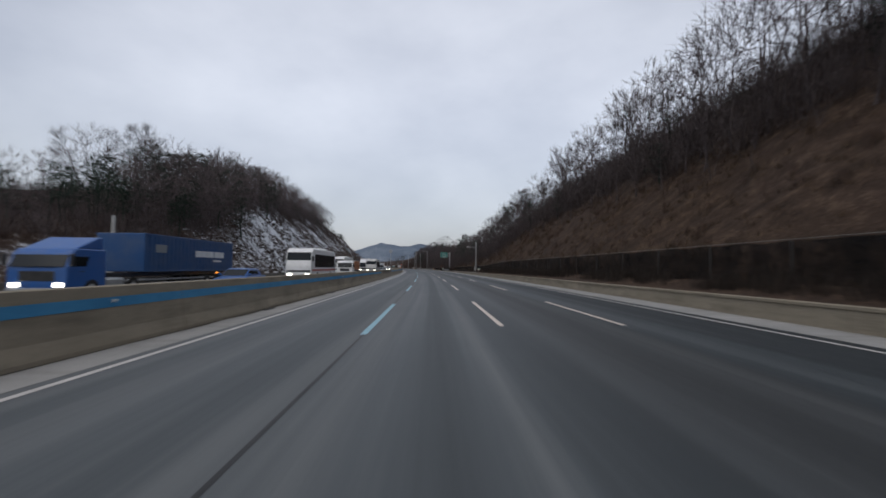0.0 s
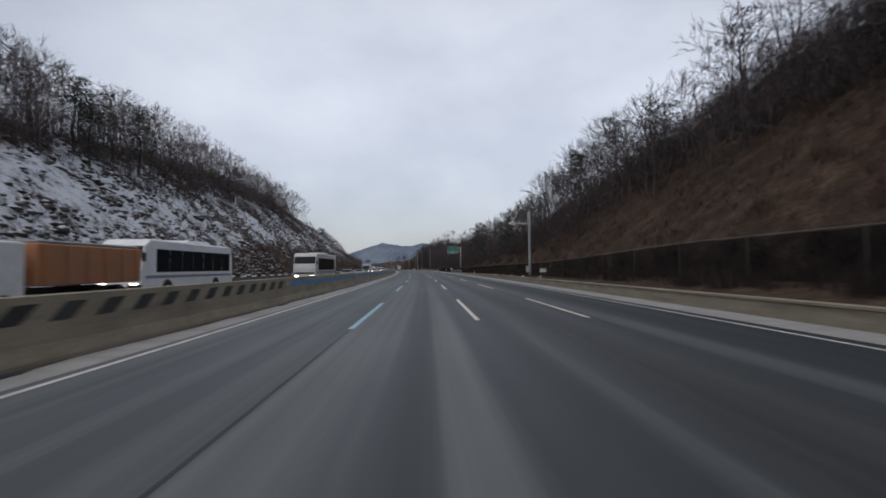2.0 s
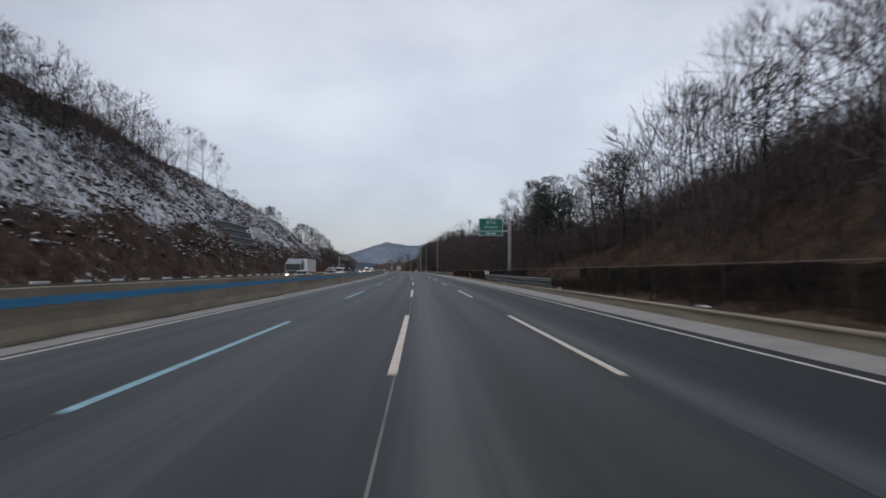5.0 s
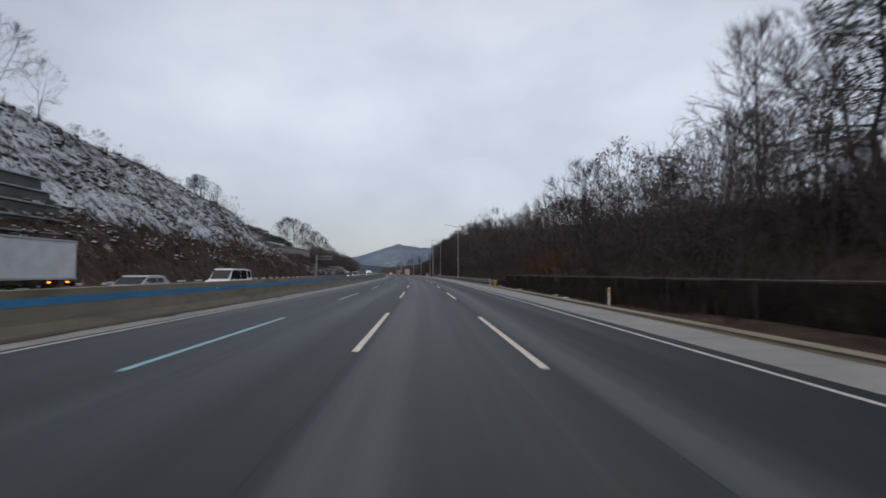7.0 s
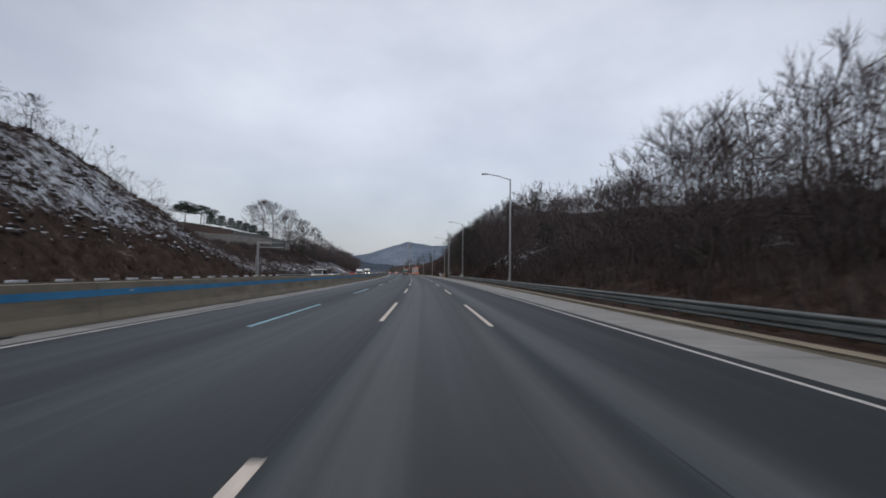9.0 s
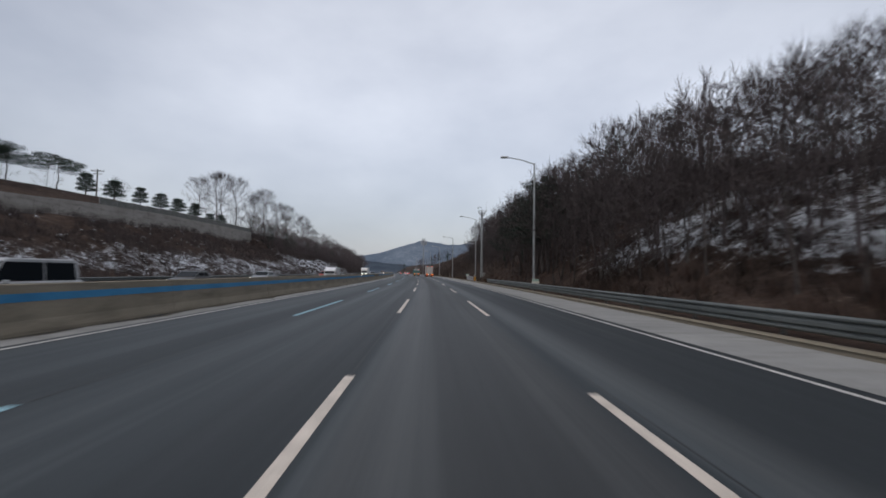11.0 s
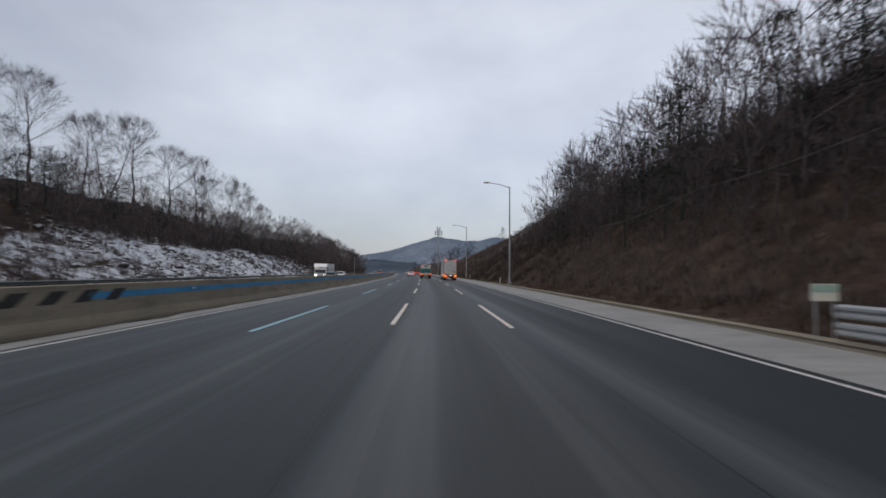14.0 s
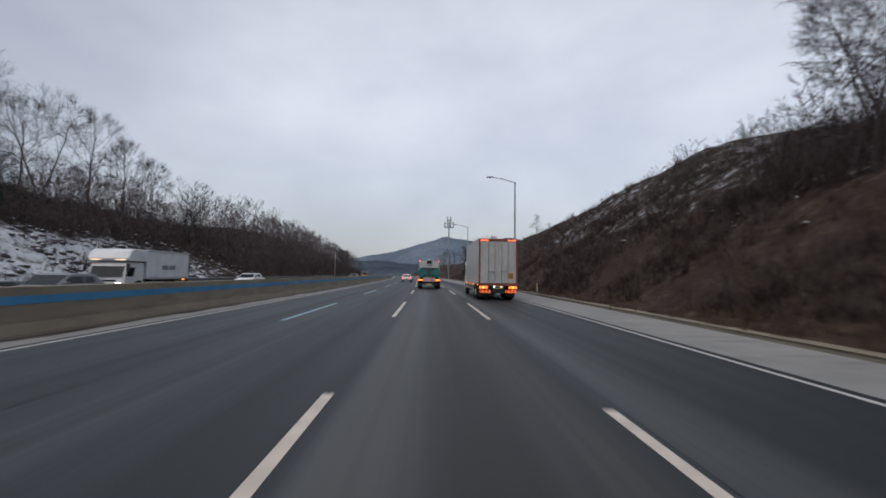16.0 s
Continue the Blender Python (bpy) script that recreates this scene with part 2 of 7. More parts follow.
WOOD_TWIG = bark_mat("wood_twigs", (0.082, 0.068, 0.070), (0.165, 0.139, 0.139))
TWIG = bark_mat("twigs", (0.050, 0.042, 0.042), (0.115, 0.097, 0.095))
BRUSH = leafy_mat("dead_brush", (0.030, 0.019, 0.016), (0.115, 0.074, 0.058))
GREY_BRUSH = leafy_mat("grey_brush", (0.036, 0.029, 0.029), (0.125, 0.101, 0.097))
PALE_BRUSH = leafy_mat("pale_brush", (0.048, 0.038, 0.035), (0.165, 0.130, 0.118))
DARK_WEED = leafy_mat("dark_weeds", (0.013, 0.011, 0.010), (0.052, 0.040, 0.033))
STRAW = leafy_mat("dry_grass", (0.030, 0.021, 0.015), (0.120, 0.080, 0.052))
NEEDLE = leafy_mat("pine_needles", (0.014, 0.025, 0.019), (0.046, 0.068, 0.050))
RUST_LEAF = leafy_mat("rusty_leaves", (0.060, 0.025, 0.020), (0.16, 0.075, 0.055))
STEEL = mottled("galvanised_steel", (0.26, 0.27, 0.27), (0.42, 0.43, 0.43), 3.0, 0.45, 0.6)
RAIL_STEEL = mottled("rail_steel", (0.082, 0.092, 0.091), (0.160, 0.174, 0.171), 2.0, 0.55, 0.35)


def net_mat():
    """Black rockfall netting with dead creepers in it; light passes between the strands."""
    m = Mat("black_net", 0.95, 0.0, 0.1)
    v = m.coord()
    broad, fine = m.noise(0.6, 4, 0.65, v), m.noise(7.0, 4, 0.7, v)
    f = m.math("ADD", m.math("MULTIPLY", broad, 0.5), m.math("MULTIPLY", fine, 0.5))
    m.color(m.ramp(f, [(0.38, (0.009, 0.008, 0.008)), (0.54, (0.020, 0.016, 0.014)), (0.70, (0.050, 0.037, 0.029))]))
    gaps = m.ramp(f, [(0.40, (1, 1, 1)), (0.56, (0.45, 0.45, 0.45)), (0.68, (0.15, 0.15, 0.15))])
    m.l.new(gaps, m.b.inputs["Alpha"])
    return m.m


NET = net_mat()
DARK_POST = mottled("dark_post", (0.02, 0.02, 0.02), (0.05, 0.05, 0.05), 4.0, 0.7)

# ---------------------------------------------------------------- mesh helpers


def mesh_of(name, verts, faces, mat, uvs=None, smooth=False):
    me = bpy.data.meshes.new(name)
    me.from_pydata(verts, [], faces)
    if mat:
        me.materials.append(mat)
    if uvs is not None:
        layer = me.uv_layers.new(name="UVMap")
        idx = np.empty(len(me.loops), dtype=np.int32)
        me.loops.foreach_get("vertex_index", idx)
        layer.data.foreach_set("uv", np.asarray(uvs, dtype=np.float32)[idx].ravel())
    if smooth:
        me.polygons.foreach_set("use_smooth", [True] * len(me.polygons))
    me.update()
    return me


def part(name, bm, mat, parent, label=""):
    """Link a bmesh as one mesh object under a thing or a part."""
    me = bpy.data.meshes.new(name)
    bm.normal_update()
    bm.to_mesh(me)
    bm.free()
    me.materials.append(mat)
    ob = new(name, me)
    ob.parent = parent
    if label:
        ob["label"] = label
    return ob


def thing(name, m, label, category, group="", kind=""):
    ob = new(name)
    ob.matrix_basis = m
    ob.empty_display_size = 0.3
    return tagged(ob, label, category, group, kind)


def box(bm, x0, x1, y0, y1, z0, z1, bevel=0.0, seg=1):
    vs = bmesh.ops.create_cube(bm, size=1)["verts"]
    for v in vs:
        v.co = ((x0 + x1) / 2 + v.co.x * (x1 - x0), (y0 + y1) / 2 + v.co.y * (y1 - y0), (z0 + z1) / 2 + v.co.z * (z1 - z0))
    if bevel:
        es = list({e for v in vs for e in v.link_edges})
        bmesh.ops.bevel(bm, geom=es, offset=bevel, segments=seg, affect="EDGES", profile=0.5)
    return bm


def boxes(*specs, bevel=0.0, seg=1):
    bm = bmesh.new()
    for sp in specs:
        box(bm, *sp, bevel=bevel, seg=seg)
    return bm


def tube(bm, a, b, r0, r1=None, n=10):
    a, b = Vector(a), Vector(b)
    d = b - a
    m = Matrix.Translation((a + b) / 2) @ d.to_track_quat("Z", "Y").to_matrix().to_4x4()
    bmesh.ops.create_cone(bm, cap_ends=True, segments=n, radius1=r0, radius2=r0 if r1 is None else r1, depth=d.length, matrix=m)
    return bm


def tubes(*specs, n=10):
    bm = bmesh.new()
    for sp in specs:
        tube(bm, *sp, n=n)
    return bm


def extrude_profile(pts, x0, x1, bevel=0.0, seg=2):
    """A side profile of (y, z) points drawn out across x."""
    bm = bmesh.new()
    a = [bm.verts.new((x0, y, z)) for y, z in pts]
    b = [bm.verts.new((x1, y, z)) for y, z in pts]
    n = len(pts)
    bm.faces.new(a)
    bm.faces.new(b[::-1])
    for i in range(n):
        bm.faces.new((a[i], b[i], b[(i + 1) % n], a[(i + 1) % n]))
    bmesh.ops.recalc_face_normals(bm, faces=bm.faces)
    if bevel:
        bmesh.ops.bevel(bm, geom=list(bm.edges), offset=bevel, segments=seg, affect="EDGES", profile=0.5)
    return bm


def along_road(name, profile, s0, s1, mat, step=4.0, closed=True, parent=None, zoff=None):
    """Sweep a profile of (u, z) points along the road from s0 to s1. UV: distance along the profile and s."""
    n = max(1, int(round((s1 - s0) / step)))
    verts, uvs, faces = [], [], []
    k = len(profile)
    dist = [0.0]
    for (ua, za), (ub, zb) in zip(profile, profile[1:]):
        dist.append(dist[-1] + math.hypot(ub - ua, zb - za))
    for i in range(n + 1):
        s = s0 + (s1 - s0) * i / n
        du, dz = zoff(s) if zoff else (0, 1)
        for (u, z), d in zip(profile, dist):
            x, y = axis(u + du, s)
            verts.append((x, y, z * dz))
            uvs.append((s, d))
    for i in range(n):
        for j in range(k if closed else k - 1):
            a, b = i * k + j, i * k + (j + 1) % k
            faces.append((a, a + k, b + k, b))
    if closed:
        faces.append(tuple(range(k)))
        faces.append(tuple(range(n * k + k - 1, n * k - 1, -1)))
    ob = new(name, mesh_of(name, verts, faces, mat, uvs))
    if parent:
        ob.parent = parent
    return ob


def strip(name, u0, u1, s0, s1, z, mat, step=5.0, cols=1, parent=None):
    """A flat strip of road surface with UV = (u, s); u0 and u1 may be tables."""
    n = max(1, int(round((s1 - s0) / step)))
    verts, uvs, faces = [], [], []
    for i in range(n + 1):
        s = s0 + (s1 - s0) * i / n
        a = curve(s, u0) if isinstance(u0, list) else u0
        b = curve(s, u1) if isinstance(u1, list) else u1
        for j in range(cols + 1):
            u = a + (b - a) * j / cols
            x, y = axis(u, s)
            verts.append((x, y, z))
            uvs.append((u, s))
    for i in range(n):
        for j in range(cols):
            a = i * (cols + 1) + j
            faces.append((a, a + 1, a + cols + 2, a + cols + 1))
    ob = new(name, mesh_of(name, verts, faces, mat, uvs))
    if parent:
        ob.parent = parent
    return ob


# ---------------------------------------------------------------- the lie of the land
KERB_U = [(0, 9.1), (100, 8.9), (210, 9.3), (260, 9.6), (320, 9.95), (450, 10.1)]          # outer edge of the shoulder
KERB_H = [(0, 0.70), (50, 0.62), (100, 0.53), (170, 0.34), (205, 0.13), (450, 0.14)]  # wall, then low kerb
R_FOOT = [(0, 12.2), (180, 12.2), (215, 12.3), (345, 12.8), (395, 12.4), (480, 11.9)]
FENCE_U, FENCE_LOW = 11.7, [(0, 1.15), (60, 1.10), (100, 0.95), (170, 0.50), (212, 0.16), (256, 0.14), (300, 0.20), (450, 0.30)]
R_RISE = [(0, 0.99), (95, 1.00), (130, 0.80), (170, 0.61), (205, 0.43), (250, 0.32), (300, 0.40), (322, 0.52), (336, 0.66), (365, 0.68), (385, 0.76), (410, 0.85), (440, 0.86), (475, 0.80), (520, 0.74), (600, 0.55), (760, 0.3)]
R_CREST = [(0, 23), (60, 20), (110, 17), (150, 13.5), (200, 9), (250, 6), (300, 5.6), (322, 5.6), (336, 6.3), (350, 7.6), (366, 12), (390, 16), (430, 15), (450, 13.5), (466, 10.5), (480, 9), (490, 10.8), (504, 15.4), (520, 15.6), (545, 13.5), (580, 12.5), (700, 9), (850, 6)]
L_RISE = [(0, 0.6), (50, 0.75), (90, 1.0), (320, 1.0), (345, 0.55), (450, 0.5), (520, 0.5), (600, 0.6), (800, 0.5)]
L_CREST = [(-60, 2), (20, 2.8), (45, 5), (68, 9.5), (90, 14), (120, 18), (150, 22), (190, 27), (225, 27), (250, 23), (285, 20), (310, 18), (328, 14), (346, 11.5), (450, 12.5), (470, 13.5), (510, 13.5), (535, 9.5), (560, 10), (620, 14), (700, 15), (820, 12), (950, 8)]
L_FOOT = 27.3


def softmin(a, b, k):
    h = max(k - abs(a - b), 0.0) / k
    return min(a, b) - h * h * k * 0.25


def rough_at(u, s, size):
    return noise.noise((u / size, s / size, 3.7))


def land(u, s):
    """Height of the natural ground at (u, s)."""
    if u > 0:
        foot = curve(s, R_FOOT)
        kerb_u = curve(s, KERB_U) + 0.36
        verge = min(1.0, max(0.0, (u - kerb_u) / (FENCE_U - kerb_u)))   # the verge climbs to the foot of the fence
        low = curve(s, KERB_H) * 0.85
        low += (curve(s, FENCE_LOW) - low) * verge
        d = u - foot
        if d <= 0:
            return low + 0.07 * verge * rough_at(u, s, 1.2)
        rise, crest = curve(s, R_RISE), curve(s, R_CREST)
        z = softmin(d * rise, crest + 0.10 * d, 4.0)
        amp = min(1.0, d / 5.0)
        return low + max(0.0, z) + amp * (0.9 * rough_at(u, s, 9.0) + 0.40 * rough_at(u, s, 2.7) + 0.16 * rough_at(u, s, 1.1))
    d = -u - L_FOOT
    if d <= 0:
        return 0.05 * rough_at(u, s, 1.2) - 0.02
    rise, crest = curve(s, L_RISE), curve(s, L_CREST)
    z = softmin(d * rise, crest + 0.07 * min(d, 24.0), 4.0)
    if 350 < s < 446:  # terrace behind the retaining wall
        z = min(d * 0.46, curve(s, [(350, 7.0), (380, 7.9), (402, 8.8), (447, 9.1)])) if d < 20.9 else curve(s, TERRACE) + 0.30 * min(d - 20.9, 11)
        if d > 20.9:
            return z + 0.1 * rough_at(u, s, 3.0)
    amp = min(1.0, d / 4.0)
    return max(0.0, z) + amp * (1.1 * rough_at(u, s, 8.0) + 0.55 * rough_at(u, s, 2.6) + 0.25 * rough_at(u, s, 1.1))


TERRACE = [(350, 9.6), (368, 9.9), (380, 10.7), (402, 11.5), (447, 12.1)]


def snow_at(u, s):
    if u > 0:
        d = u - curve(s, R_FOOT)
        base = curve(s, [(0, 0.05), (100, 0.08), (130, 0.42), (170, 0.35), (220, 0.45), (262, 0.45), (278, 0.66), (318, 0.66), (326, 0.80), (350, 0.78), (364, 0.5), (385, 0.42), (415, 0.30), (450, 0.42), (475, 0.66), (520, 0.66), (560, 0.42)])
        return base * (0.5 + 0.5 * min(1.0, max(0.0, (d - curve(s, [(300, 4), (322, 1), (360, 1), (372, 4)])) / 4.0)))
    d = -u - L_FOOT
    base = curve(s, [(0, 0.74), (62, 0.72), (76, 0.80), (86, 0.90), (130, 0.90), (200, 0.86), (260, 0.86), (320, 0.80), (345, 0.74), (430, 0.78), (450, 0.90), (515, 0.92), (535, 0.5), (590, 0.6), (640, 0.4)])
    top = curve(s, [(0, 5), (60, 7), (80, 10), (95, 14), (120, 18), (150, 21), (235, 24), (260, 26), (320, 17), (345, 10), (430, 9), (450, 13), (520, 10), (560, 6)])
    low = curve(s, [(0, 1.0), (104, 0.5), (122, 4.0), (150, 6.5), (250, 8.0), (320, 6.0), (345, 2.0), (450, 0.3), (530, 0.5)])
    fade = min(1.0, max(0.0, (top - d) / 5.0 + 0.5)) * min(1.0, max(0.12, (d - low) / 2.5 + 0.5))
    return base * (0.58 + 0.42 * fade)


def grass_at(u, s):
    if u > 0:
        d = u - curve(s, R_FOOT)
        top = curve(s, [(0, 12), (110, 12), (140, 6), (200, 5), (260, 4), (400, 6), (480, 10)])
        return min(1.0, max(0.1, (top - d) / 3.0 + 0.5)) * curve(s, [(0, 1), (170, 0.9), (205, 0.3), (240, 0.15), (300, 0.15), (380, 0.25), (420, 0.6), (500, 0.35)])
    return 0.35


def land_sheet(name, us, s_list, label):
    verts, uvs, faces, snow, grass = [], [], [], [], []
    k = len(us)
    for s in s_list:
        for q in us:
            u = curve(s, KERB_U) + 0.35 + (q - 8.4) * (1 if q > 8.5 else 0) if q > 0 else q
            x, y = axis(u, s)
            verts.append((x, y, land(u, s)))
            uvs.append((u, s))
            snow.append(snow_at(u, s))
            grass.append(grass_at(u, s))
    for i in range(len(s_list) - 1):
        for j in range(k - 1):
            a = i * k + j
            faces.append((a, a + 1, a + k + 1, a + k))
    me = mesh_of(name, verts, faces, HILLSIDE, uvs, smooth=True)
    for key, vals in (("snow", snow), ("grass", grass)):
        me.attributes.new(key, "FLOAT", "POINT").data.foreach_set("value", vals)
    return tagged(new(name, me), label, "hillside", kind="structure")


def steps(a, b, first, grow):
    out, d = [a], first
    while out[-1] < b:
        out.append(out[-1] + d)
        d *= grow
    return out


S_LIST = [-60 + 1.6 * i for i in range(int(700 / 1.6))] + [640 + 8 * i for i in range(46)]
right_us = steps(8.4, 30, 0.7, 1.0) + steps(30.9, 150, 1.2, 1.12)
left_us = sorted([-q for q in steps(25.2, 46.0, 0.8, 1.0)] + [-46.6, -47.4, -48.1, -48.3] + [-q for q in steps(49.0, 72, 1.0, 1.02)] + [-q for q in steps(74, 260, 2.5, 1.2)])
land_sheet("ground_right", right_us, S_LIST, "cut hillside of brown dead grass and leaf litter")
land_sheet("ground_left", left_us, S_LIST, "cut hillside of dark soil with patchy lying snow")
plain = new("ground", mesh_of("ground", [(-4500, -4500, -0.6), (4500, -4500, -0.6), (4500, 4500, -0.6), (-4500, 4500, -0.6)], [(0, 1, 2, 3)], HILLSIDE))
tagged(plain, "flat winter land out to the horizon", "ground", kind="structure")


def far_hill(name, ridge, depth, mat, label):
    """A long hill: ridge is a table of (x, height) at y = depth, with spurs and gullies on its face."""
    xs = [ridge[0][0] + (ridge[-1][0] - ridge[0][0]) * i / 160 for i in range(161)]
    verts, faces, rows = [], [], 26
    for j in range(rows):
        f = j / (rows - 1)
        for x in xs:
            top = curve(x, ridge)
            g = math.sin(min(1.0, f / 0.62) * math.pi / 2) if f < 0.62 else math.cos((f - 0.62) / 0.38 * math.pi / 2)
            y = depth - 260 + 420 * f
            z = -2 + (top + 2) * g * (0.93 + 0.07 * noise.noise((x / 60, y / 80, 1.3))) + 3.0 * noise.noise((x / 28, y / 30, 9.1)) * g + 1.2 * noise.noise((x / 7, y / 9, 4.1)) * g
            verts.append((x, y, z))
    n = len(xs)
    for j in range(rows - 1):
        for i in range(n - 1):
            a = j * n + i
            faces.append((a, a + 1, a + n + 1, a + n))
    return tagged(new(name, mesh_of(name, verts, faces, mat, smooth=True)), label, "hill", kind="structure")


def hazed_forest_mat(name, dark=1.0):
    """Bare winter woods a kilometre off, with thin snow between the trees; the blue of distance haze is painted into
    the colour.
    """
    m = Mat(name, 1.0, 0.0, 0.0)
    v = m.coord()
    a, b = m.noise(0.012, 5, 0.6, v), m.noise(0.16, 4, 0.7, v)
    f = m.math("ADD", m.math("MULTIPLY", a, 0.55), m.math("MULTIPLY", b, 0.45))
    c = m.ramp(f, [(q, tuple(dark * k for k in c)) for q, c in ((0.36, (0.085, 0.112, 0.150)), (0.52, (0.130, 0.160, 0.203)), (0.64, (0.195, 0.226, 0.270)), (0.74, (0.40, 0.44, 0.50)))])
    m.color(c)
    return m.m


FAR_FOREST = hazed_forest_mat("far_forest")
# the same painted haze blue, darker for the nearer rise
NEAR_FOREST = hazed_forest_mat("valley_forest", 0.52)
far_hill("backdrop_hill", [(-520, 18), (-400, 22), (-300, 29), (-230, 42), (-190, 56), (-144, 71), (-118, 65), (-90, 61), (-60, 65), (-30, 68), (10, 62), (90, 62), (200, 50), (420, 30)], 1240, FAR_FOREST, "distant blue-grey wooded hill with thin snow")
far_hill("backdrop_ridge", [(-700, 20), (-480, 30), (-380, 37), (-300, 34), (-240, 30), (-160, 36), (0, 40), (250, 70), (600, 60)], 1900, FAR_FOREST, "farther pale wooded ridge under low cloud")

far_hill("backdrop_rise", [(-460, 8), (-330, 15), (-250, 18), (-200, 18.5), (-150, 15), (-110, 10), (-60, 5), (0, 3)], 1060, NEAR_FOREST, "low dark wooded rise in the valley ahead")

# ---------------------------------------------------------------- road surface
road = strip("road", -8.15, 7.7, -60, 800, 0.0, ASPHALT, cols=8)
tagged(road, "four-lane dark grey worn asphalt carriageway", "road", kind="structure")
far_road = strip("road_opposite", -25.3, -8.9, -60, 800, 0.0, ASPHALT, cols=4)
tagged(far_road, "opposite asphalt carriageway beyond the median barrier", "road", kind="structure")

LINE_FAR = [(0, 20.2), (125, 20.2), (190, 18.0), (260, 18.7), (320, 19.1), (500, 19.3)]
for kind_, u, w, mat in (("blue", -3.6, 0.16, BLUE_LINE), ("white", 0.0, 0.15, WHITE_LINE), ("right", 3.56, 0.15, WHITE_LINE)):
    for i in range(-2, 39):
        end = {"blue": 18.2, "white": 19.9}.get(kind_) or curve(20.0 * i, LINE_FAR)
        end += 20 * i
        u_here = curve(end, [(150, 3.58), (200, 3.47), (340, 3.46), (400, 3.54)]) if kind_ == "right" else u
        strip("lane_dash", u_here - w / 2, u_here + w / 2, end - 9.0, end, 0.004, mat, parent=road, step=4.35)
strip("edge_line", -7.11, -6.99, -60, 800, 0.004, EDGE_LINE, parent=road)
strip("edge_line", [(0, 6.97), (215, 7.0), (300, 7.13), (450, 7.2)], [(0, 7.09), (215, 7.12), (300, 7.25), (450, 7.32)], -60, 800, 0.004, EDGE_LINE, parent=road)
strip("gutter_strip", -8.15, -7.30, -60, 800, 0.006, GUTTER, parent=road)
strip("shoulder_strip", 7.52, KERB_U, -60, 800, 0.006, GUTTER, cols=2, parent=road)
SEAL = mottled("joint_sealant", (0.012, 0.013, 0.014), (0.030, 0.030, 0.030), 4.0, 0.6)
PALE_SEAL = mottled("worn_joint", (0.10, 0.10, 0.10), (0.19, 0.19, 0.185), 4.0, 0.8)
strip("paving_joint", -3.63, -3.57, -60, 92, 0.003, SEAL, parent=road)
strip("paving_joint", -3.57, -3.54, 92, 800, 0.003, SEAL, parent=road)
strip("paving_joint", 0.03, 0.06, 88, 200, 0.003, PALE_SEAL, parent=road)
strip("paving_joint", -0.01, 0.008, 200, 800, 0.003, SEAL, parent=road)
strip("paving_joint", 3.68, 3.695, 60, 800, 0.003, SEAL, parent=road)
# snow and dirt swept into the gutters
SNOW = mottled("old_snow", (0.20, 0.20, 0.20), (0.56, 0.58, 0.60), 5.0, 0.9)
rng = random.Random(5)
DIRT = mottled("gutter_dirt", (0.030, 0.027, 0.022), (0.085, 0.076, 0.062), 5.0, 0.95)
strip("gutter_dirt", -8.32, [(-60 + 1.5 * i, -8.11 + rng.uniform(-0.05, 0.11 if i < 240 else 0.26) * (1.0 if i % 7 else 1.9)) for i in range(500)], -60, 690, 0.009, DIRT, step=1.5, parent=road)

# ---------------------------------------------------------------- median barrier
barrier = thing("median_barrier", Matrix(), "tan concrete median barrier with a blue painted band", "barrier", kind="structure")
PROFILE = [(-8.20, 0), (-8.21, 0.08), (-8.30, 0.34), (-8.40, 1.18), (-8.43, 1.20), (-8.57, 1.20), (-8.60, 1.18), (-8.70, 0.34), (-8.79, 0.08), (-8.80, 0)]
for i in range(86):
    along_road("barrier_block", PROFILE, -60 + 10 * i, -50.02 + 10 * i, CONCRETE, step=5, parent=barrier)


def face_u(z):
    return -8.30 - 0.10 * (z - 0.34) / 0.84


def band(name, s0, s1, z0, z1, mat, slant=0.0):
    verts, uvs, faces = [], [], []
    n = max(1, int(round((s1 - s0) / 5)))
    for i in range(n + 1):
        s = s0 + (s1 - s0) * i / n
        for z, ds in ((z0, 0), (z1, slant)):
            x, y = axis(face_u(z) + 0.007, s + ds)
            verts.append((x, y, z))
            uvs.append((s, z))
    for i in range(n):
        faces.append((2 * i, 2 * i + 2, 2 * i + 3, 2 * i + 1))
    ob = new(name, mesh_of(name, verts, faces, mat, uvs))
    ob.parent = barrier
    return ob


for i in range(86):
    s0 = -60 + 10 * i
    if s0 not in (60, 70, 400):
        band("blue_band", s0, s0 + 9.98, 0.775, 0.975, BLUE_BAND)
for a, b in ((63, 79), (399, 411)):
    s = a
    while s < b:
        band("dark_stripe", s, s + 0.55, 0.72, 1.05, BLACK_PAINT, slant=0.45)
        s += 1.15
REFLECT = lamp_mat("reflector", (0.75, 0.72, 0.62), 0.0)
for s in range(-20, 700, 24):
    bm = boxes((-0.02, 0.02, -0.03, 0.03, -0.03, 0.03), bevel=0.008)
    p = part("reflector", bm, REFLECT, barrier)
    p.matrix_basis = road_pose(face_u(0.9) + 0.03, s + 3.5, 0.9)
for s in range(-20, 640, 12):
    p = part("drain_slot", boxes((-0.02, 0.16, -0.45, 0.45, 0.004, 0.03), bevel=0.01), SEAL, barrier)
    p.matrix_basis = road_pose(-8.10, s + rng.uniform(-2, 2), 0.0)

# ---------------------------------------------------------------- roadside wall and kerb
kerb = thing("roadside_wall", Matrix(), "low tan concrete roadside wall sinking to a kerb", "wall", kind="structure")
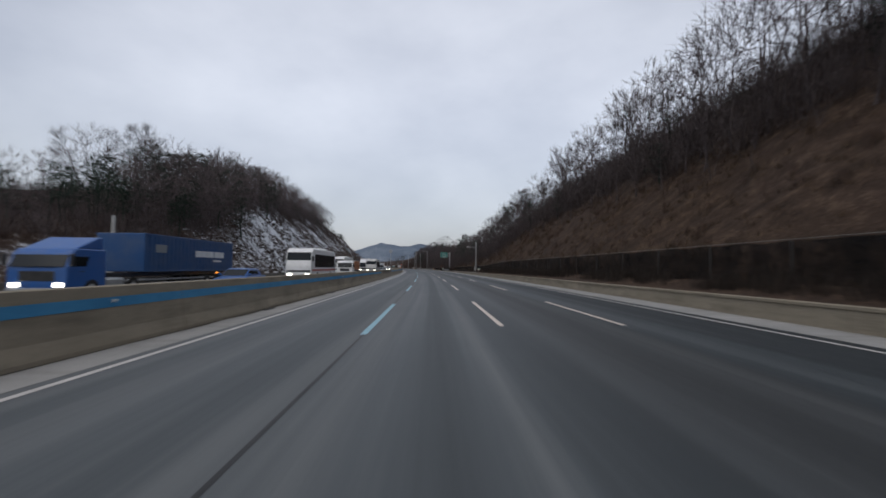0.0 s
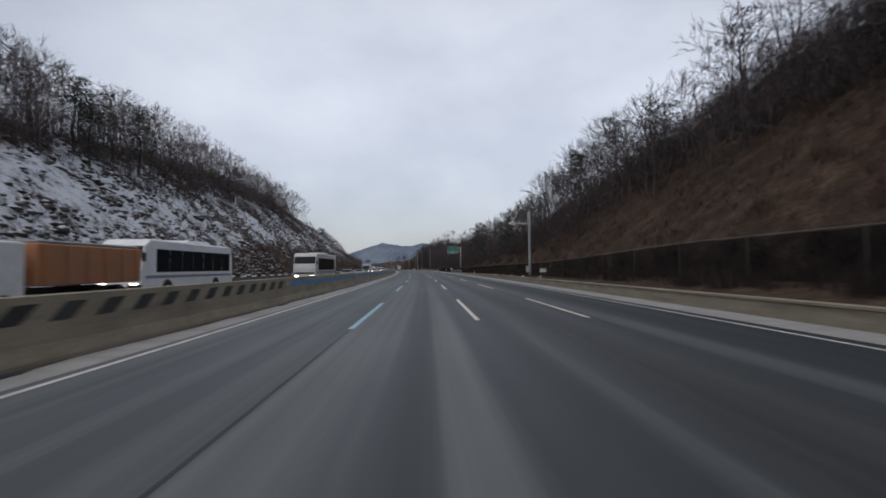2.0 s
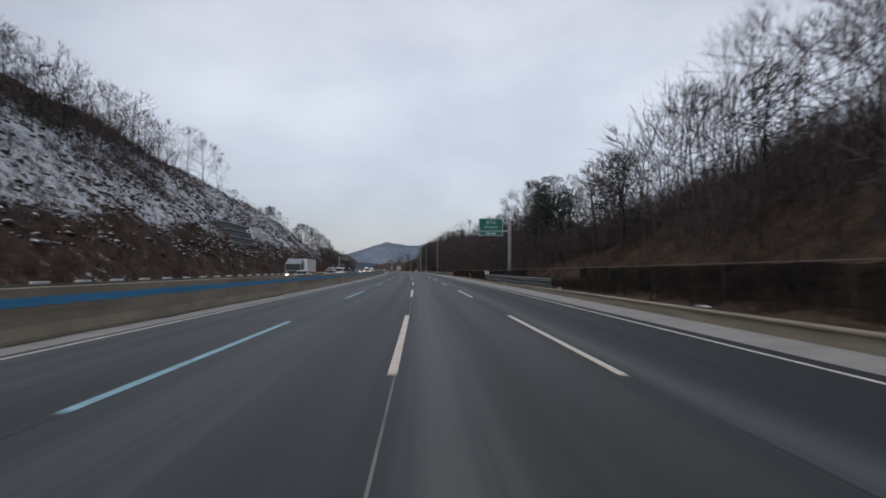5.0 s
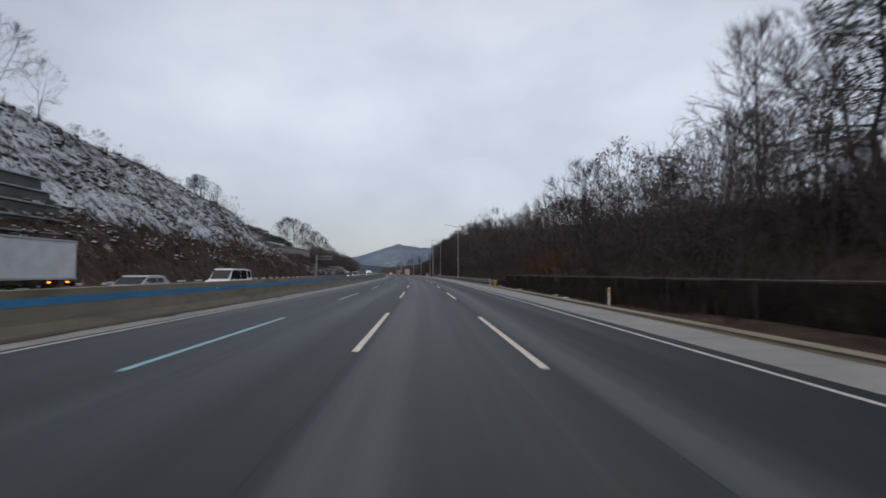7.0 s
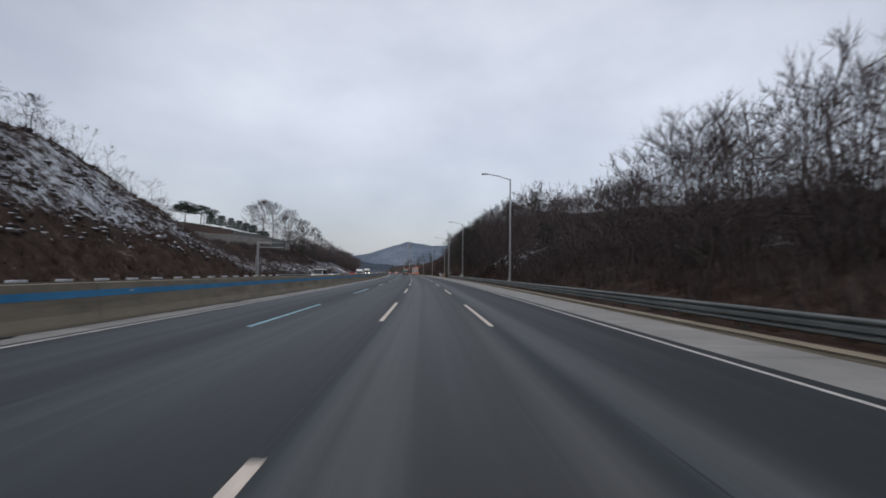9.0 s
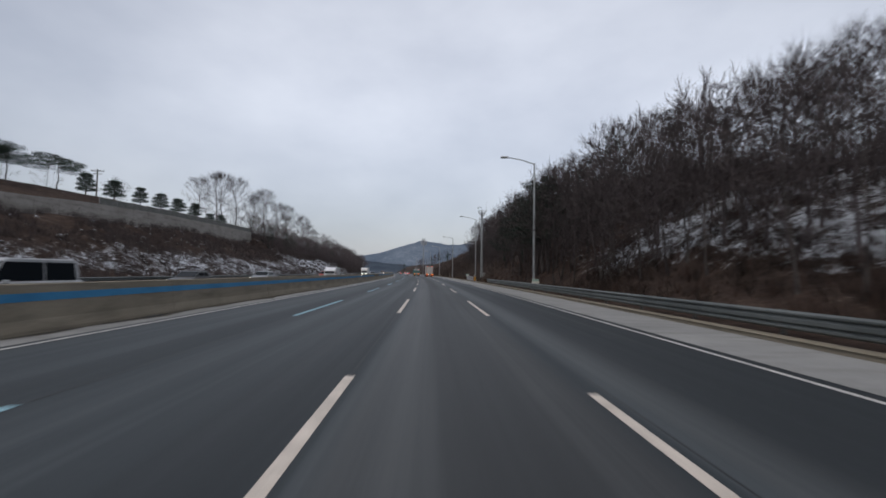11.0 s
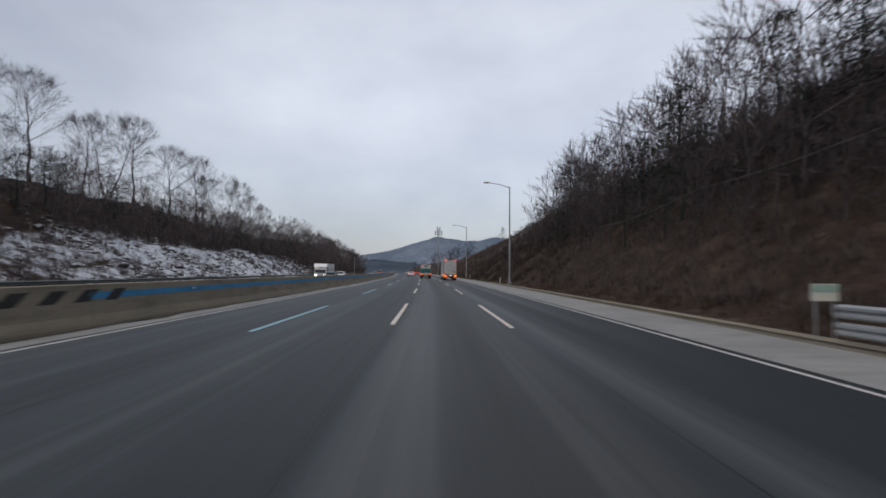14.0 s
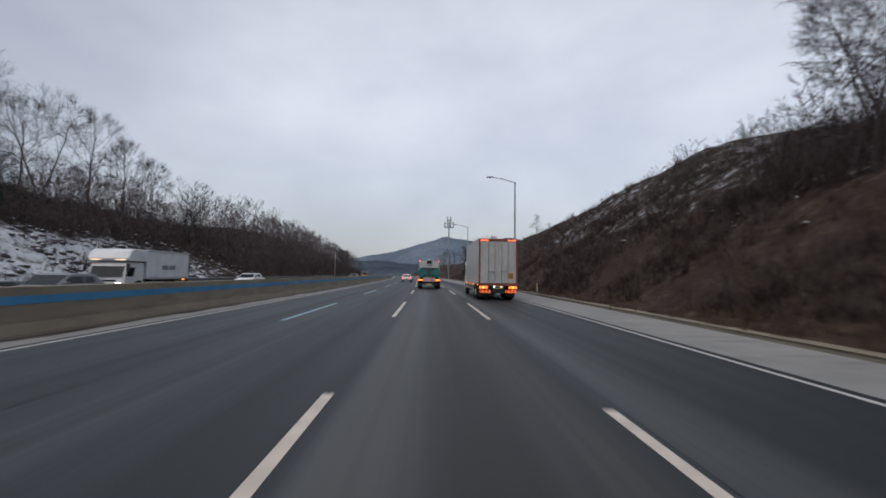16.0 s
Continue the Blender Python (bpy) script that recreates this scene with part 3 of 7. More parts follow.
for i in range(86):
    along_road("wall_block", [(0, 0), (0.03, 0.86), (-0.02, 0.88), (-0.02, 1.0), (0.48, 1.0), (0.50, 0)], -60 + 10 * i, -50.02 + 10 * i, CONCRETE, step=5, parent=kerb, zoff=lambda s: (curve(s, KERB_U), curve(s, KERB_H)))

# ---------------------------------------------------------------- guard rails
W_BEAM = [(0.0, 0.0), (-0.075, 0.05), (-0.075, 0.10), (0.0, 0.155), (-0.075, 0.21), (-0.075, 0.26), (0.0, 0.31)]
YELLOW = paint("yellow_marker", (0.62, 0.34, 0.03), 0.5, 0.3)
END_ORANGE = paint("orange_terminal", (0.36, 0.13, 0.03), 0.6, 0.4)
WHITE_BOARD = paint("white_marker", (0.62, 0.60, 0.52), 0.5, 0.25)


THRIE_BEAM = [(0.0, 0.0), (-0.075, 0.05), (-0.075, 0.09), (0.0, 0.145), (-0.075, 0.20), (-0.075, 0.29), (0.0, 0.345), (-0.075, 0.40), (-0.075, 0.44), (0.0, 0.49)]


def guard_rail(u, s0, s1, tops, label, post_h, side=1, spacing=4.0, end_cap=False, section=W_BEAM, mat=RAIL_STEEL):
    g = thing("guard_rail", Matrix(), label, "guard rail")
    for top in tops:
        deep = section[-1][1]
        prof = [(u + side * q, top - deep + z) for q, z in section] + [(u + side * (q + 0.008), top - deep + z) for q, z in section[::-1]]
        along_road("rail_beam", prof, s0, s1, mat, parent=g)
    s = s0 + 0.6
    while s < s1:
        p = part("post", tubes(((0, 0, -0.3), (0, 0, post_h), 0.057), n=8), mat, g)
        p.matrix_basis = road_pose(u + side * 0.13, s, 0)
        s += spacing
    if end_cap:
        bm = bmesh.new()   # a bowed shield with two discs on it
        tube(bm, (0, 0, max(tops) - 0.74), (0, 0, max(tops) + 0.02), 0.24, n=16)
        p = part("end_terminal", bm, END_ORANGE, g, "worn orange reflective end terminal")
        p.matrix_basis = road_pose(u + side * 0.05, s0 - 0.12, 0)
        for k in range(2):
            part("disc", tubes(((0, -0.235, max(tops) - 0.18 - 0.36 * k), (0, -0.262, max(tops) - 0.18 - 0.36 * k), 0.15), n=16), YELLOW, p)
    return g


BRIGHT_STEEL = mottled("bright_rail_steel", (0.30, 0.31, 0.32), (0.50, 0.51, 0.52), 2.0, 0.45, 0.35)
guard_rail(10.0, 176, 205.2, (0.97, 0.58), "double grey steel guard rail by the shoulder", 0.95)
guard_rail(10.45, 256, 381, (0.79,), "long grey three-wave steel guard rail along the shoulder", 0.8, end_cap=True, section=THRIE_BEAM)
guard_rail(10.15, 394.6, 406.8, (0.97, 0.58), "short bright double steel guard rail before the masts", 0.95, spacing=2.0, end_cap=True, mat=BRIGHT_STEEL)
guard_rail(-25.9, 345, 600, (0.80,), "grey steel guard rail below the snowy slope", 0.8, side=-1, spacing=8.0)
# low wall along the opposite shoulder, with white blocks on it
far_kerb = thing("far_roadside_wall", Matrix(), "low dark concrete wall with white blocks along its top", "wall", kind="structure")
FAR_CONCRETE = concrete_mat("far_wall_concrete", (0.075, 0.070, 0.060), (0.150, 0.135, 0.115), (0.035, 0.032, 0.028))
for i in range(40):
    along_road("wall_block", [(-25.45, 0), (-25.5, 0.56), (-25.8, 0.56), (-25.85, 0)], -60 + 10 * i, -50.02 + 10 * i, FAR_CONCRETE, step=5, parent=far_kerb)
WHITE_BLOCK = mottled("white_block_paint", (0.34, 0.35, 0.36), (0.60, 0.61, 0.62), 4.0, 0.8)
block_mesh = None
for i in range(70):
    if block_mesh is None:
        p = part("white_block", boxes((-0.13, 0.13, -0.75, 0.75, 0.0, 0.20), bevel=0.03), WHITE_BLOCK, far_kerb)
        block_mesh = p.data
    else:
        p = new("white_block", block_mesh)
        p.parent = far_kerb
    p.matrix_basis = road_pose(-25.64, 62 + 4.1 * i, 0.55)


def marker_board(u, s, z):
    t = thing("marker_board", road_pose(u, s, 0), "small off-white marker board with a green top on stakes", "marker")
    for x in (-0.22, 0.22):
        part("stake", tubes(((x, 0.03, 0.0), (x, 0.03, z + 0.3), 0.02), n=6), STEEL, t)
    b = part("board", boxes((-0.32, 0.32, -0.015, 0.015, z, z + 0.40), bevel=0.008), WHITE_BOARD, t)
    part("green_field", boxes((-0.31, 0.31, -0.021, -0.016, z + 0.21, z + 0.39)), PALE_GREEN, b)


PALE_GREEN = paint("pale_green_field", (0.30, 0.42, 0.36), 0.5, 0.25)
for u, s, z in ((10.2, 205.7, 1.02), (10.3, 407.3, 1.0), (10.75, 352.9, 0.78), (10.5, 102.5, 1.08)):
    marker_board(u, s, z)


def delineator(u, s, h=0.95):
    t = thing("delineator_post", road_pose(u, s, 0), "slim white roadside delineator post with amber reflector", "post", "delineator posts")
    part("post", tubes(((0, 0, -0.2), (0, 0, h), 0.055, 0.05), n=10), WHITE_BOARD, t)
    part("reflector", tubes(((0, 0, h - 0.22), (0, 0, h - 0.10), 0.058), n=10), YELLOW, t)


for u, s in ((10.1, 222.3), (10.2, 258.0), (10.6, 456.0), (10.6, 492.0), (10.6, 530.0), (9.6, 150.0)):
    delineator(u, s)

# ---------------------------------------------------------------- rockfall net fence
NET_TOP = [(-60, 2.6), (10, 2.75), (80, 2.75), (96, 2.30), (106, 2.10), (130, 2.0), (195, 1.55), (212, 1.36), (256, 1.30)]
fence = thing("rockfall_fence", Matrix(), "low black netting fence at the foot of the slope", "fence")
CABLE = mottled("old_cable", (0.10, 0.10, 0.09), (0.19, 0.18, 0.17), 4.0, 0.7)


def net_panel(s0, s1):
    verts, faces = [], []
    n, rows = 6, 5
    for face in (0, 0.03):
        for i in range(n + 1):
            s = s0 + (s1 - s0) * i / n
            lo, hi = land(FENCE_U, s) - 0.1, curve(s, NET_TOP) + 0.10 * noise.noise((s * 0.7, 1, 5))
            for j in range(rows + 1):
                z = lo + (hi - lo) * j / rows
                x, y = axis(FENCE_U + face + 0.12 * noise.noise((s * 0.5, z, 2)) * math.sin(math.pi * j / rows), s)
                verts.append((x, y, z))
    k = (n + 1) * (rows + 1)
    for f in (0, k):
        for i in range(n):
            for j in range(rows):
                a = f + i * (rows + 1) + j
                faces.append((a, a + rows + 1, a + rows + 2, a + 1))
    for i in range(n):  # top hem
        a = i * (rows + 1) + rows
        faces.append((a, a + rows + 1, a + rows + 1 + k, a + k))
    ob = new("net_panel", mesh_of("net_panel", verts, faces, NET, smooth=True))
    ob.parent = fence


for i in range(63):
    s0 = -60 + 5 * i
    if s0 + 5 <= 256 and not (174 < s0 < 186):
        net_panel(s0, s0 + 4.98)
        p = part("post", tubes(((0, 0, 0), (0, 0, curve(s0, NET_TOP) + 0.02), 0.035), n=8), DARK_POST, fence)
        p.matrix_basis = road_pose(FENCE_U - 0.07, s0, 0)
along_road("top_cable", [(FENCE_U - 0.05, -0.014), (FENCE_U - 0.024, 0.0), (FENCE_U - 0.05, 0.014), (FENCE_U - 0.076, 0.0)], -60, 256, CABLE, step=3, parent=fence).location = (0, 0, 0)
for ob in list(fence.children):
    if ob.name.startswith("top_cable"):
        for v in ob.data.vertices:
            s = math.atan2(v.co.y, v.co.x + 1 / BEND) / BEND
            v.co.z += curve(s, NET_TOP) + 0.06
# ---------------------------------------------------------------- trees and brush


def prism(segs):
    """Thin three-sided limbs from (a, b, ra, rb)."""
    verts, faces = [], []
    for a, b, ra, rb in segs:
        d = (b - a)
        q = d.to_track_quat("Z", "Y")
        o = len(verts)
        for c, r in ((a, ra), (b, rb)):
            for k in range(3):
                w = 2.0944 * k
                verts.append(c + q @ Vector((r * math.cos(w), r * math.sin(w), 0)))
        for k in range(3):
            faces.append((o + k, o + (k + 1) % 3, o + 3 + (k + 1) % 3, o + 3 + k))
    return verts, faces


def bent(rng, d, a):
    """The direction d turned by about a radians some way."""
    side = d.cross(Vector((rng.uniform(-1, 1), rng.uniform(-1, 1), rng.uniform(-1, 1)))).normalized()
    return (d * math.cos(a) + side * math.sin(a)).normalized()


def flat_limbs(rng, segs):
    """Tapered flat blades from (a, b, ra, rb); a pointed one where rb is 0."""
    verts, faces = [], []
    for a, b, ra, rb in segs:
        w = (b - a).cross(Vector((rng.uniform(-1, 1), rng.uniform(-1, 1), rng.uniform(-1, 1)))).normalized()
        o = len(verts)
        if rb > 0:
            verts += [a - w * ra, a + w * ra, b + w * rb, b - w * rb]
            faces.append((o, o + 1, o + 2, o + 3))
        else:
            verts += [a - w * ra, a + w * ra, b]
            faces.append((o, o + 1, o + 2))
    return verts, faces


def bare_tree_meshes(seed, height, limbs, spread, fork=0.30, subs=6, twigs=5, fine=4, width=0.007, leaves=None, leaf=0.08, thick=1.0, light=False, stems=1):
    """A leafless tree: a stem that forks into rising limbs, each fanning into branches, twigs and twiglets that end in a rounded crown."""
    rng = random.Random(seed)
    stout, blades, tips = [], [], []
    r_base = 0.0108 * height * thick / math.sqrt(stems)
    crown_mid = Vector((0, 0, height * (0.52 + 0.30 * fork)))
    half = Vector((spread * height, spread * height, height - crown_mid.z))

    def outward(q):
        d = q - crown_mid
        return Vector((d.x / half.x, d.y / half.y, d.z / half.z + 0.25))

    def reach(q, d):
        """How far along d it is from q to the crown's skin."""
        e = Vector((q.x / half.x, q.y / half.y, (q.z - crown_mid.z) / half.z))
        f = Vector((d.x / half.x, d.y / half.y, d.z / half.z))
        a, b, c = f.dot(f), e.dot(f), e.dot(e) - 1
        return max(0.06 * height, (-b + math.sqrt(max(0.0, b * b - a * c))) / a)
    for stem in range(stems):
        az0 = stem * 6.283 / stems + rng.uniform(-0.4, 0.4)
        tilt = 0.0 if stems == 1 else rng.uniform(0.12, 0.32)
        n = 7
        top = height * rng.uniform(0.80, 0.9) * (1 if stem == 0 else rng.uniform(0.75, 1.0))
        pts = [Vector((0.02 * height * math.cos(az0) * (stems > 1), 0.02 * height * math.sin(az0) * (stems > 1), -0.5))]
        wob = Vector((0, 0, 0))
        for i in range(1, n + 1):
            f = i / n
            wob += Vector((rng.uniform(-0.016, 0.016), rng.uniform(-0.016, 0.016), 0)) * height
            pts.append(Vector((math.cos(az0) * tilt * top * f, math.sin(az0) * tilt * top * f, -0.5 + (top + 0.5) * f)) + wob)

        def rad(f):
            return r_base * (1 - 0.88 * f ** 0.8) + 0.006
        for i in range(n):
            stout.append((pts[i], pts[i + 1], rad(i / n) * (1.4 if i == 0 else 1), rad((i + 1) / n)))
        count = max(3, limbs // stems)
        for b in range(count):
            f = fork + (0.97 - fork) * (b + 0.6 * rng.random()) / count
            i = min(n - 1, int(f * n))
            a = pts[i].lerp(pts[i + 1], f * n - i)
            az = b * 2.39996 + az0 + rng.uniform(-0.35, 0.35)
            lean = 1.22 - 0.85 * (f - fork) / (1 - fork) + rng.uniform(-0.15, 0.15)
            d = Vector((math.cos(az) * math.sin(lean), math.sin(az) * math.sin(lean), math.cos(lean)))
            length = reach(a, d) * rng.uniform(0.72, 0.98)
            r = rad(f) * 0.48
            q = a
            for k in range(3):   # the limb sweeps upwards as it goes
                d = (d + Vector((rng.uniform(-0.16, 0.16), rng.uniform(-0.16, 0.16), 0.09))).normalized()
                e = q + d * length / 3
                stout.append((q, e, r * (1 - 0.28 * k), r * (1 - 0.28 * (k + 1))))
                for m in range((subs // 4, subs // 3, subs - subs // 4 - subs // 3)[k]):
                    p0 = q.lerp(e, rng.uniform(0.1, 1.0))
                    d2 = (bent(rng, d, rng.uniform(0.5, 1.05)) + 0.25 * outward(p0) + Vector((0, 0, 0.12))).normalized()
                    l2 = min(reach(p0, d2) * rng.uniform(0.75, 1.05), 0.34 * height)
                    r2 = r * (0.36 - 0.05 * k)
                    mid = p0 + d2 * l2 * 0.5 + Vector((rng.uniform(-1, 1), rng.uniform(-1, 1), rng.uniform(-0.5, 1))) * 0.05 * l2
                    p1 = p0 + d2 * l2
                    if light:
                        blades.append((p0, p1, max(r2, width * 1.6), width * 0.7))
                        mid = p0.lerp(p1, 0.5)
                    else:
                        blades.append((p0, mid, max(r2, width * 1.6), max(r2 * 0.7, width * 1.3)))
                        blades.append((mid, p1, max(r2 * 0.7, width * 1.3), width))
                    for w in range(twigs):
                        g = 0.25 + 0.75 * (w + rng.random()) / twigs
                        t0 = p0.lerp(mid, g * 2) if g < 0.5 else mid.lerp(p1, g * 2 - 1)
                        d3 = (bent(rng, d2, rng.uniform(0.35, 0.85)) + 0.35 * outward(t0)).normalized()
                        l3 = min(reach(t0, d3), height * rng.uniform(0.07, 0.14))
                        t1 = t0 + d3 * l3
                        blades.append((t0, t1, width * 1.4, 0.0 if light else width * 0.6))
                        tips.append(t1)
                        for _ in range(fine):
                            g0 = t0.lerp(t1, rng.uniform(0.2, 1.0))
                            d4 = (bent(rng, d3, rng.uniform(0.3, 0.8)) + 0.30 * outward(g0)).normalized()
                            blades.append((g0, g0 + d4 * height * rng.uniform(0.04, 0.095), width * 0.8, 0.0))
                q = e
    trunk = [x for x in stout if x[2] > 0.42 * r_base or x[0].z < 0]
    crown = [x for x in stout if not (x[2] > 0.42 * r_base or x[0].z < 0)]
    cv, cf = flat_limbs(rng, crown) if light else prism(crown)
    bv, bf = flat_limbs(rng, blades)
    o = len(cv)
    cv, cf = cv + bv, cf + [tuple(q + o for q in f) for f in bf]
    tv, tf = prism(trunk)
    out = [mesh_of("trunk", tv, tf, BARK, smooth=True), mesh_of("crown", cv, cf, TWIG)]
    if leaves:
        lv, lf = [], []
        for t in tips:
            for _ in range(3):
                c = t + Vector((rng.uniform(-0.25, 0.25), rng.uniform(-0.25, 0.25), rng.uniform(-0.25, 0.25)))
                o = len(lv)
                for _ in range(3):
                    lv.append(c + Vector((rng.uniform(-leaf, leaf), rng.uniform(-leaf, leaf), rng.uniform(-leaf, leaf))))
                lf.append((o, o + 1, o + 2))
        out.append(mesh_of("leaves", lv, lf, leaves))
    return out


def needle_clump(rng, verts, faces, c, rx, rz, count, size):
    for _ in range(count):
        d = Vector((rng.gauss(0, 1), rng.gauss(0, 1), rng.gauss(0, 1))).normalized() * rng.uniform(0.55, 1.0)
        q = c + Vector((d.x * rx, d.y * rx, d.z * rz))
        o = len(verts)
        for _ in range(3):
            verts.append(q + Vector((rng.uniform(-size, size), rng.uniform(-size, size), rng.uniform(-size * 0.6, size * 0.6))))
        faces.append((o, o + 1, o + 2))


def pine_meshes(seed, height, clumps, bare, flat=0.45, count=110, spread=0.24):
    """A red pine: bare lower trunk, limbs that carry flat clouds of needles."""
    rng = random.Random(seed)
    trunk, lv, lf = [], [], []
    pts = [Vector((rng.uniform(-0.03, 0.03) * height * min(i, 1), rng.uniform(-0.03, 0.03) * height * min(i, 1), -0.4 + (height * 0.92 + 0.4) * i / 5)) for i in range(6)]
    for i in range(5):
        trunk.append((pts[i], pts[i + 1], 0.02 * height * (1 - 0.17 * i), 0.02 * height * (1 - 0.17 * (i + 1))))
    for k in range(clumps):
        f = bare + (1 - bare) * (k + 0.5) / clumps
        az = k * 2.39996 + rng.uniform(-0.5, 0.5)
        reach = height * spread * (1.1 - 0.8 * f) * rng.uniform(0.6, 1.25)
        i = min(4, int(f * 5))
        a = pts[i].lerp(pts[i + 1], f * 5 - i)
        c = a + Vector((math.cos(az) * reach, math.sin(az) * reach, 0.06 * height))
        trunk.append((a, c, 0.006 * height, 0.003 * height))
        rx = height * spread * rng.uniform(0.42, 0.7) * (1.2 - 0.55 * f)
        needle_clump(rng, lv, lf, c, rx, rx * flat, count, 0.10 if count > 100 else 0.165)
    tv, tf = prism(trunk)
    return [mesh_of("trunk", tv, tf, BARK, smooth=True), mesh_of("crown", lv, lf, NEEDLE)]


def topiary_meshes(seed):
    """A clipped evergreen: full rounded tiers stacked on a short stem."""
    rng = random.Random(seed)
    lv, lf = [], []
    for z, rx in ((0.75, 1.45), (1.45, 1.40), (2.1, 1.2), (2.75, 0.85)):
        for _ in range(3):
            c = Vector((rng.uniform(-0.16, 0.16), rng.uniform(-0.16, 0.16), z + rng.uniform(-0.05, 0.05)))
            needle_clump(rng, lv, lf, c, rx, 0.36, 420, 0.12)
    tv, tf = prism([(Vector((0, 0, -0.4)), Vector((0.05, 0, 1.5)), 0.11, 0.08), (Vector((0.05, 0, 1.5)), Vector((0, 0.04, 2.9)), 0.08, 0.04)])
    return [mesh_of("trunk", tv, tf, BARK, smooth=True), mesh_of("crown", lv, lf, NEEDLE)]


def triangles_of(verts, faces):
    tris = []
    for f in faces:
        for i in range(1, len(f) - 1):
            tris.append((f[0], f[i], f[i + 1]))
    return np.array([tuple(v) for v in verts]), np.array(tris)


TREES = {"bare": [], "tall": [], "pine": [], "small": [], "rust": [], "topiary": [], "spread_pine": []}
for i in range(6):
    TREES["bare"].append((10.0, bare_tree_meshes(20 + i, 10.0, 11, 0.36 + 0.03 * (i % 3), 0.24 + 0.06 * (i % 2), 6, 5, 3, 0.0085, stems=1 + (i % 3 == 2))))
for i in range(4):
    TREES["tall"].append((16.0, bare_tree_meshes(40 + i, 16.0, 13, 0.30 + 0.03 * (i % 2), 0.30, 7, 6, 5, 0.012, thick=1.55, stems=1 + (i == 3))))
for i in range(3):
    TREES["small"].append((5.0, bare_tree_meshes(60 + i, 5.0, 12, 0.48, 0.10, 5, 5, 3, 0.006, stems=3)))
for i in range(3):
    TREES["pine"].append((9.0, pine_meshes(80 + i, 9.0, 15, 0.35, 0.5, 320)))
TREES["rust"].append((7.5, bare_tree_meshes(90, 7.5, 14, 0.42, 0.06, 6, 4, 2, 0.008, RUST_LEAF, 0.11, stems=2)))
for i in range(2):
    TREES["topiary"].append((3.2, topiary_meshes(95 + i)))
TREES["spread_pine"].append((6.0, pine_meshes(99, 6.0, 10, 0.60, 0.26, 1500, 0.70)))

FAR_TREES = {"bare": [], "pine": [], "small": []}
for i in range(9):
    far_kind = "bare" if i < 6 else "small"
    if far_kind == "bare":
        a, b = bare_tree_meshes(120 + i, 10.0, 8, 0.38 + 0.03 * (i % 3), 0.20 + 0.05 * (i % 2), 4, 4, 2, 0.0190, thick=1.1, light=True, stems=1 + (i % 3 == 2))
    else:
        a, b = bare_tree_meshes(120 + i, 4.0, 8, 0.52, 0.06, 3, 3, 2, 0.0145, light=True, stems=2)
    vs = [v.co.copy() for v in a.vertices] + [v.co.copy() for v in b.vertices]
    fs = [tuple(p.vertices) for p in a.polygons] + [tuple(q + len(a.vertices) for q in p.vertices) for p in b.polygons]
    FAR_TREES[far_kind].append((10.0 if i < 6 else 4.0, *triangles_of(vs, fs), False))
    bpy.data.meshes.remove(a)
    bpy.data.meshes.remove(b)
for i in range(2):
    a, b = pine_meshes(140 + i, 9.0, 11, 0.3, 0.55, 95)
    vs = [v.co.copy() for v in a.vertices] + [v.co.copy() for v in b.vertices]
    fs = [tuple(p.vertices) for p in a.polygons] + [tuple(q + len(a.vertices) for q in p.vertices) for p in b.polygons]
    FAR_TREES["pine"].append((9.0, *triangles_of(vs, fs), True))
    bpy.data.meshes.remove(a)
    bpy.data.meshes.remove(b)

TREE_WORDS = {
    "bare": "leafless grey-brown deciduous tree on the slope", "tall": "tall leafless tree with a fine open crown",
    "small": "low leafless many-stemmed shrub tree", "pine": "dark green pine with a bare lower trunk",
    "rust": "small tree still holding rusty dead leaves", "topiary": "clipped dark evergreen in rounded tiers",
    "spread_pine": "wide flat-topped ornamental pine"}
tree_rng = random.Random(11)
WANTED = []   # (kind, u, s, height, own): all that is to be planted


def plant(kind, u, s, height, own=True):
    WANTED.append((kind, u, s, height, own))


def plant_now(kind, u, s, height):
    h0, meshes = tree_rng.choice(TREES[kind])
    k = (0.94 if kind in ("bare", "tall", "small") else 1.0) * height / h0
    w = k * tree_rng.uniform(0.92, 1.18)
    x, y = axis(u, s)
    t = new("pine_tree" if "pine" in kind or kind == "topiary" else "tree")
    t.matrix_basis = Matrix.Translation((x, y, land(u, s))) @ Matrix.Rotation(tree_rng.uniform(0, 6.28), 4, "Z") @ Matrix.Diagonal((w, w, k, 1))
    tagged(t, TREE_WORDS[kind], "tree", "roadside trees" if kind in ("bare", "small") else "")
    for me in meshes:
        ob = new(me.name.split(".")[0], me)
        ob.parent = t


def fast_mesh(name, co, tris, mat):
    me = bpy.data.meshes.new(name)
    n, k = len(co), len(tris)
    me.vertices.add(n)
    me.vertices.foreach_set("co", co.astype(np.float32).ravel())
    me.loops.add(k * 3)
    me.loops.foreach_set("vertex_index", tris.astype(np.int32).ravel())
    me.polygons.add(k)
    me.polygons.foreach_set("loop_start", np.arange(0, k * 3, 3, dtype=np.int32))
    me.materials.append(mat)
    me.update(calc_edges=True)
    me.validate()
    return me


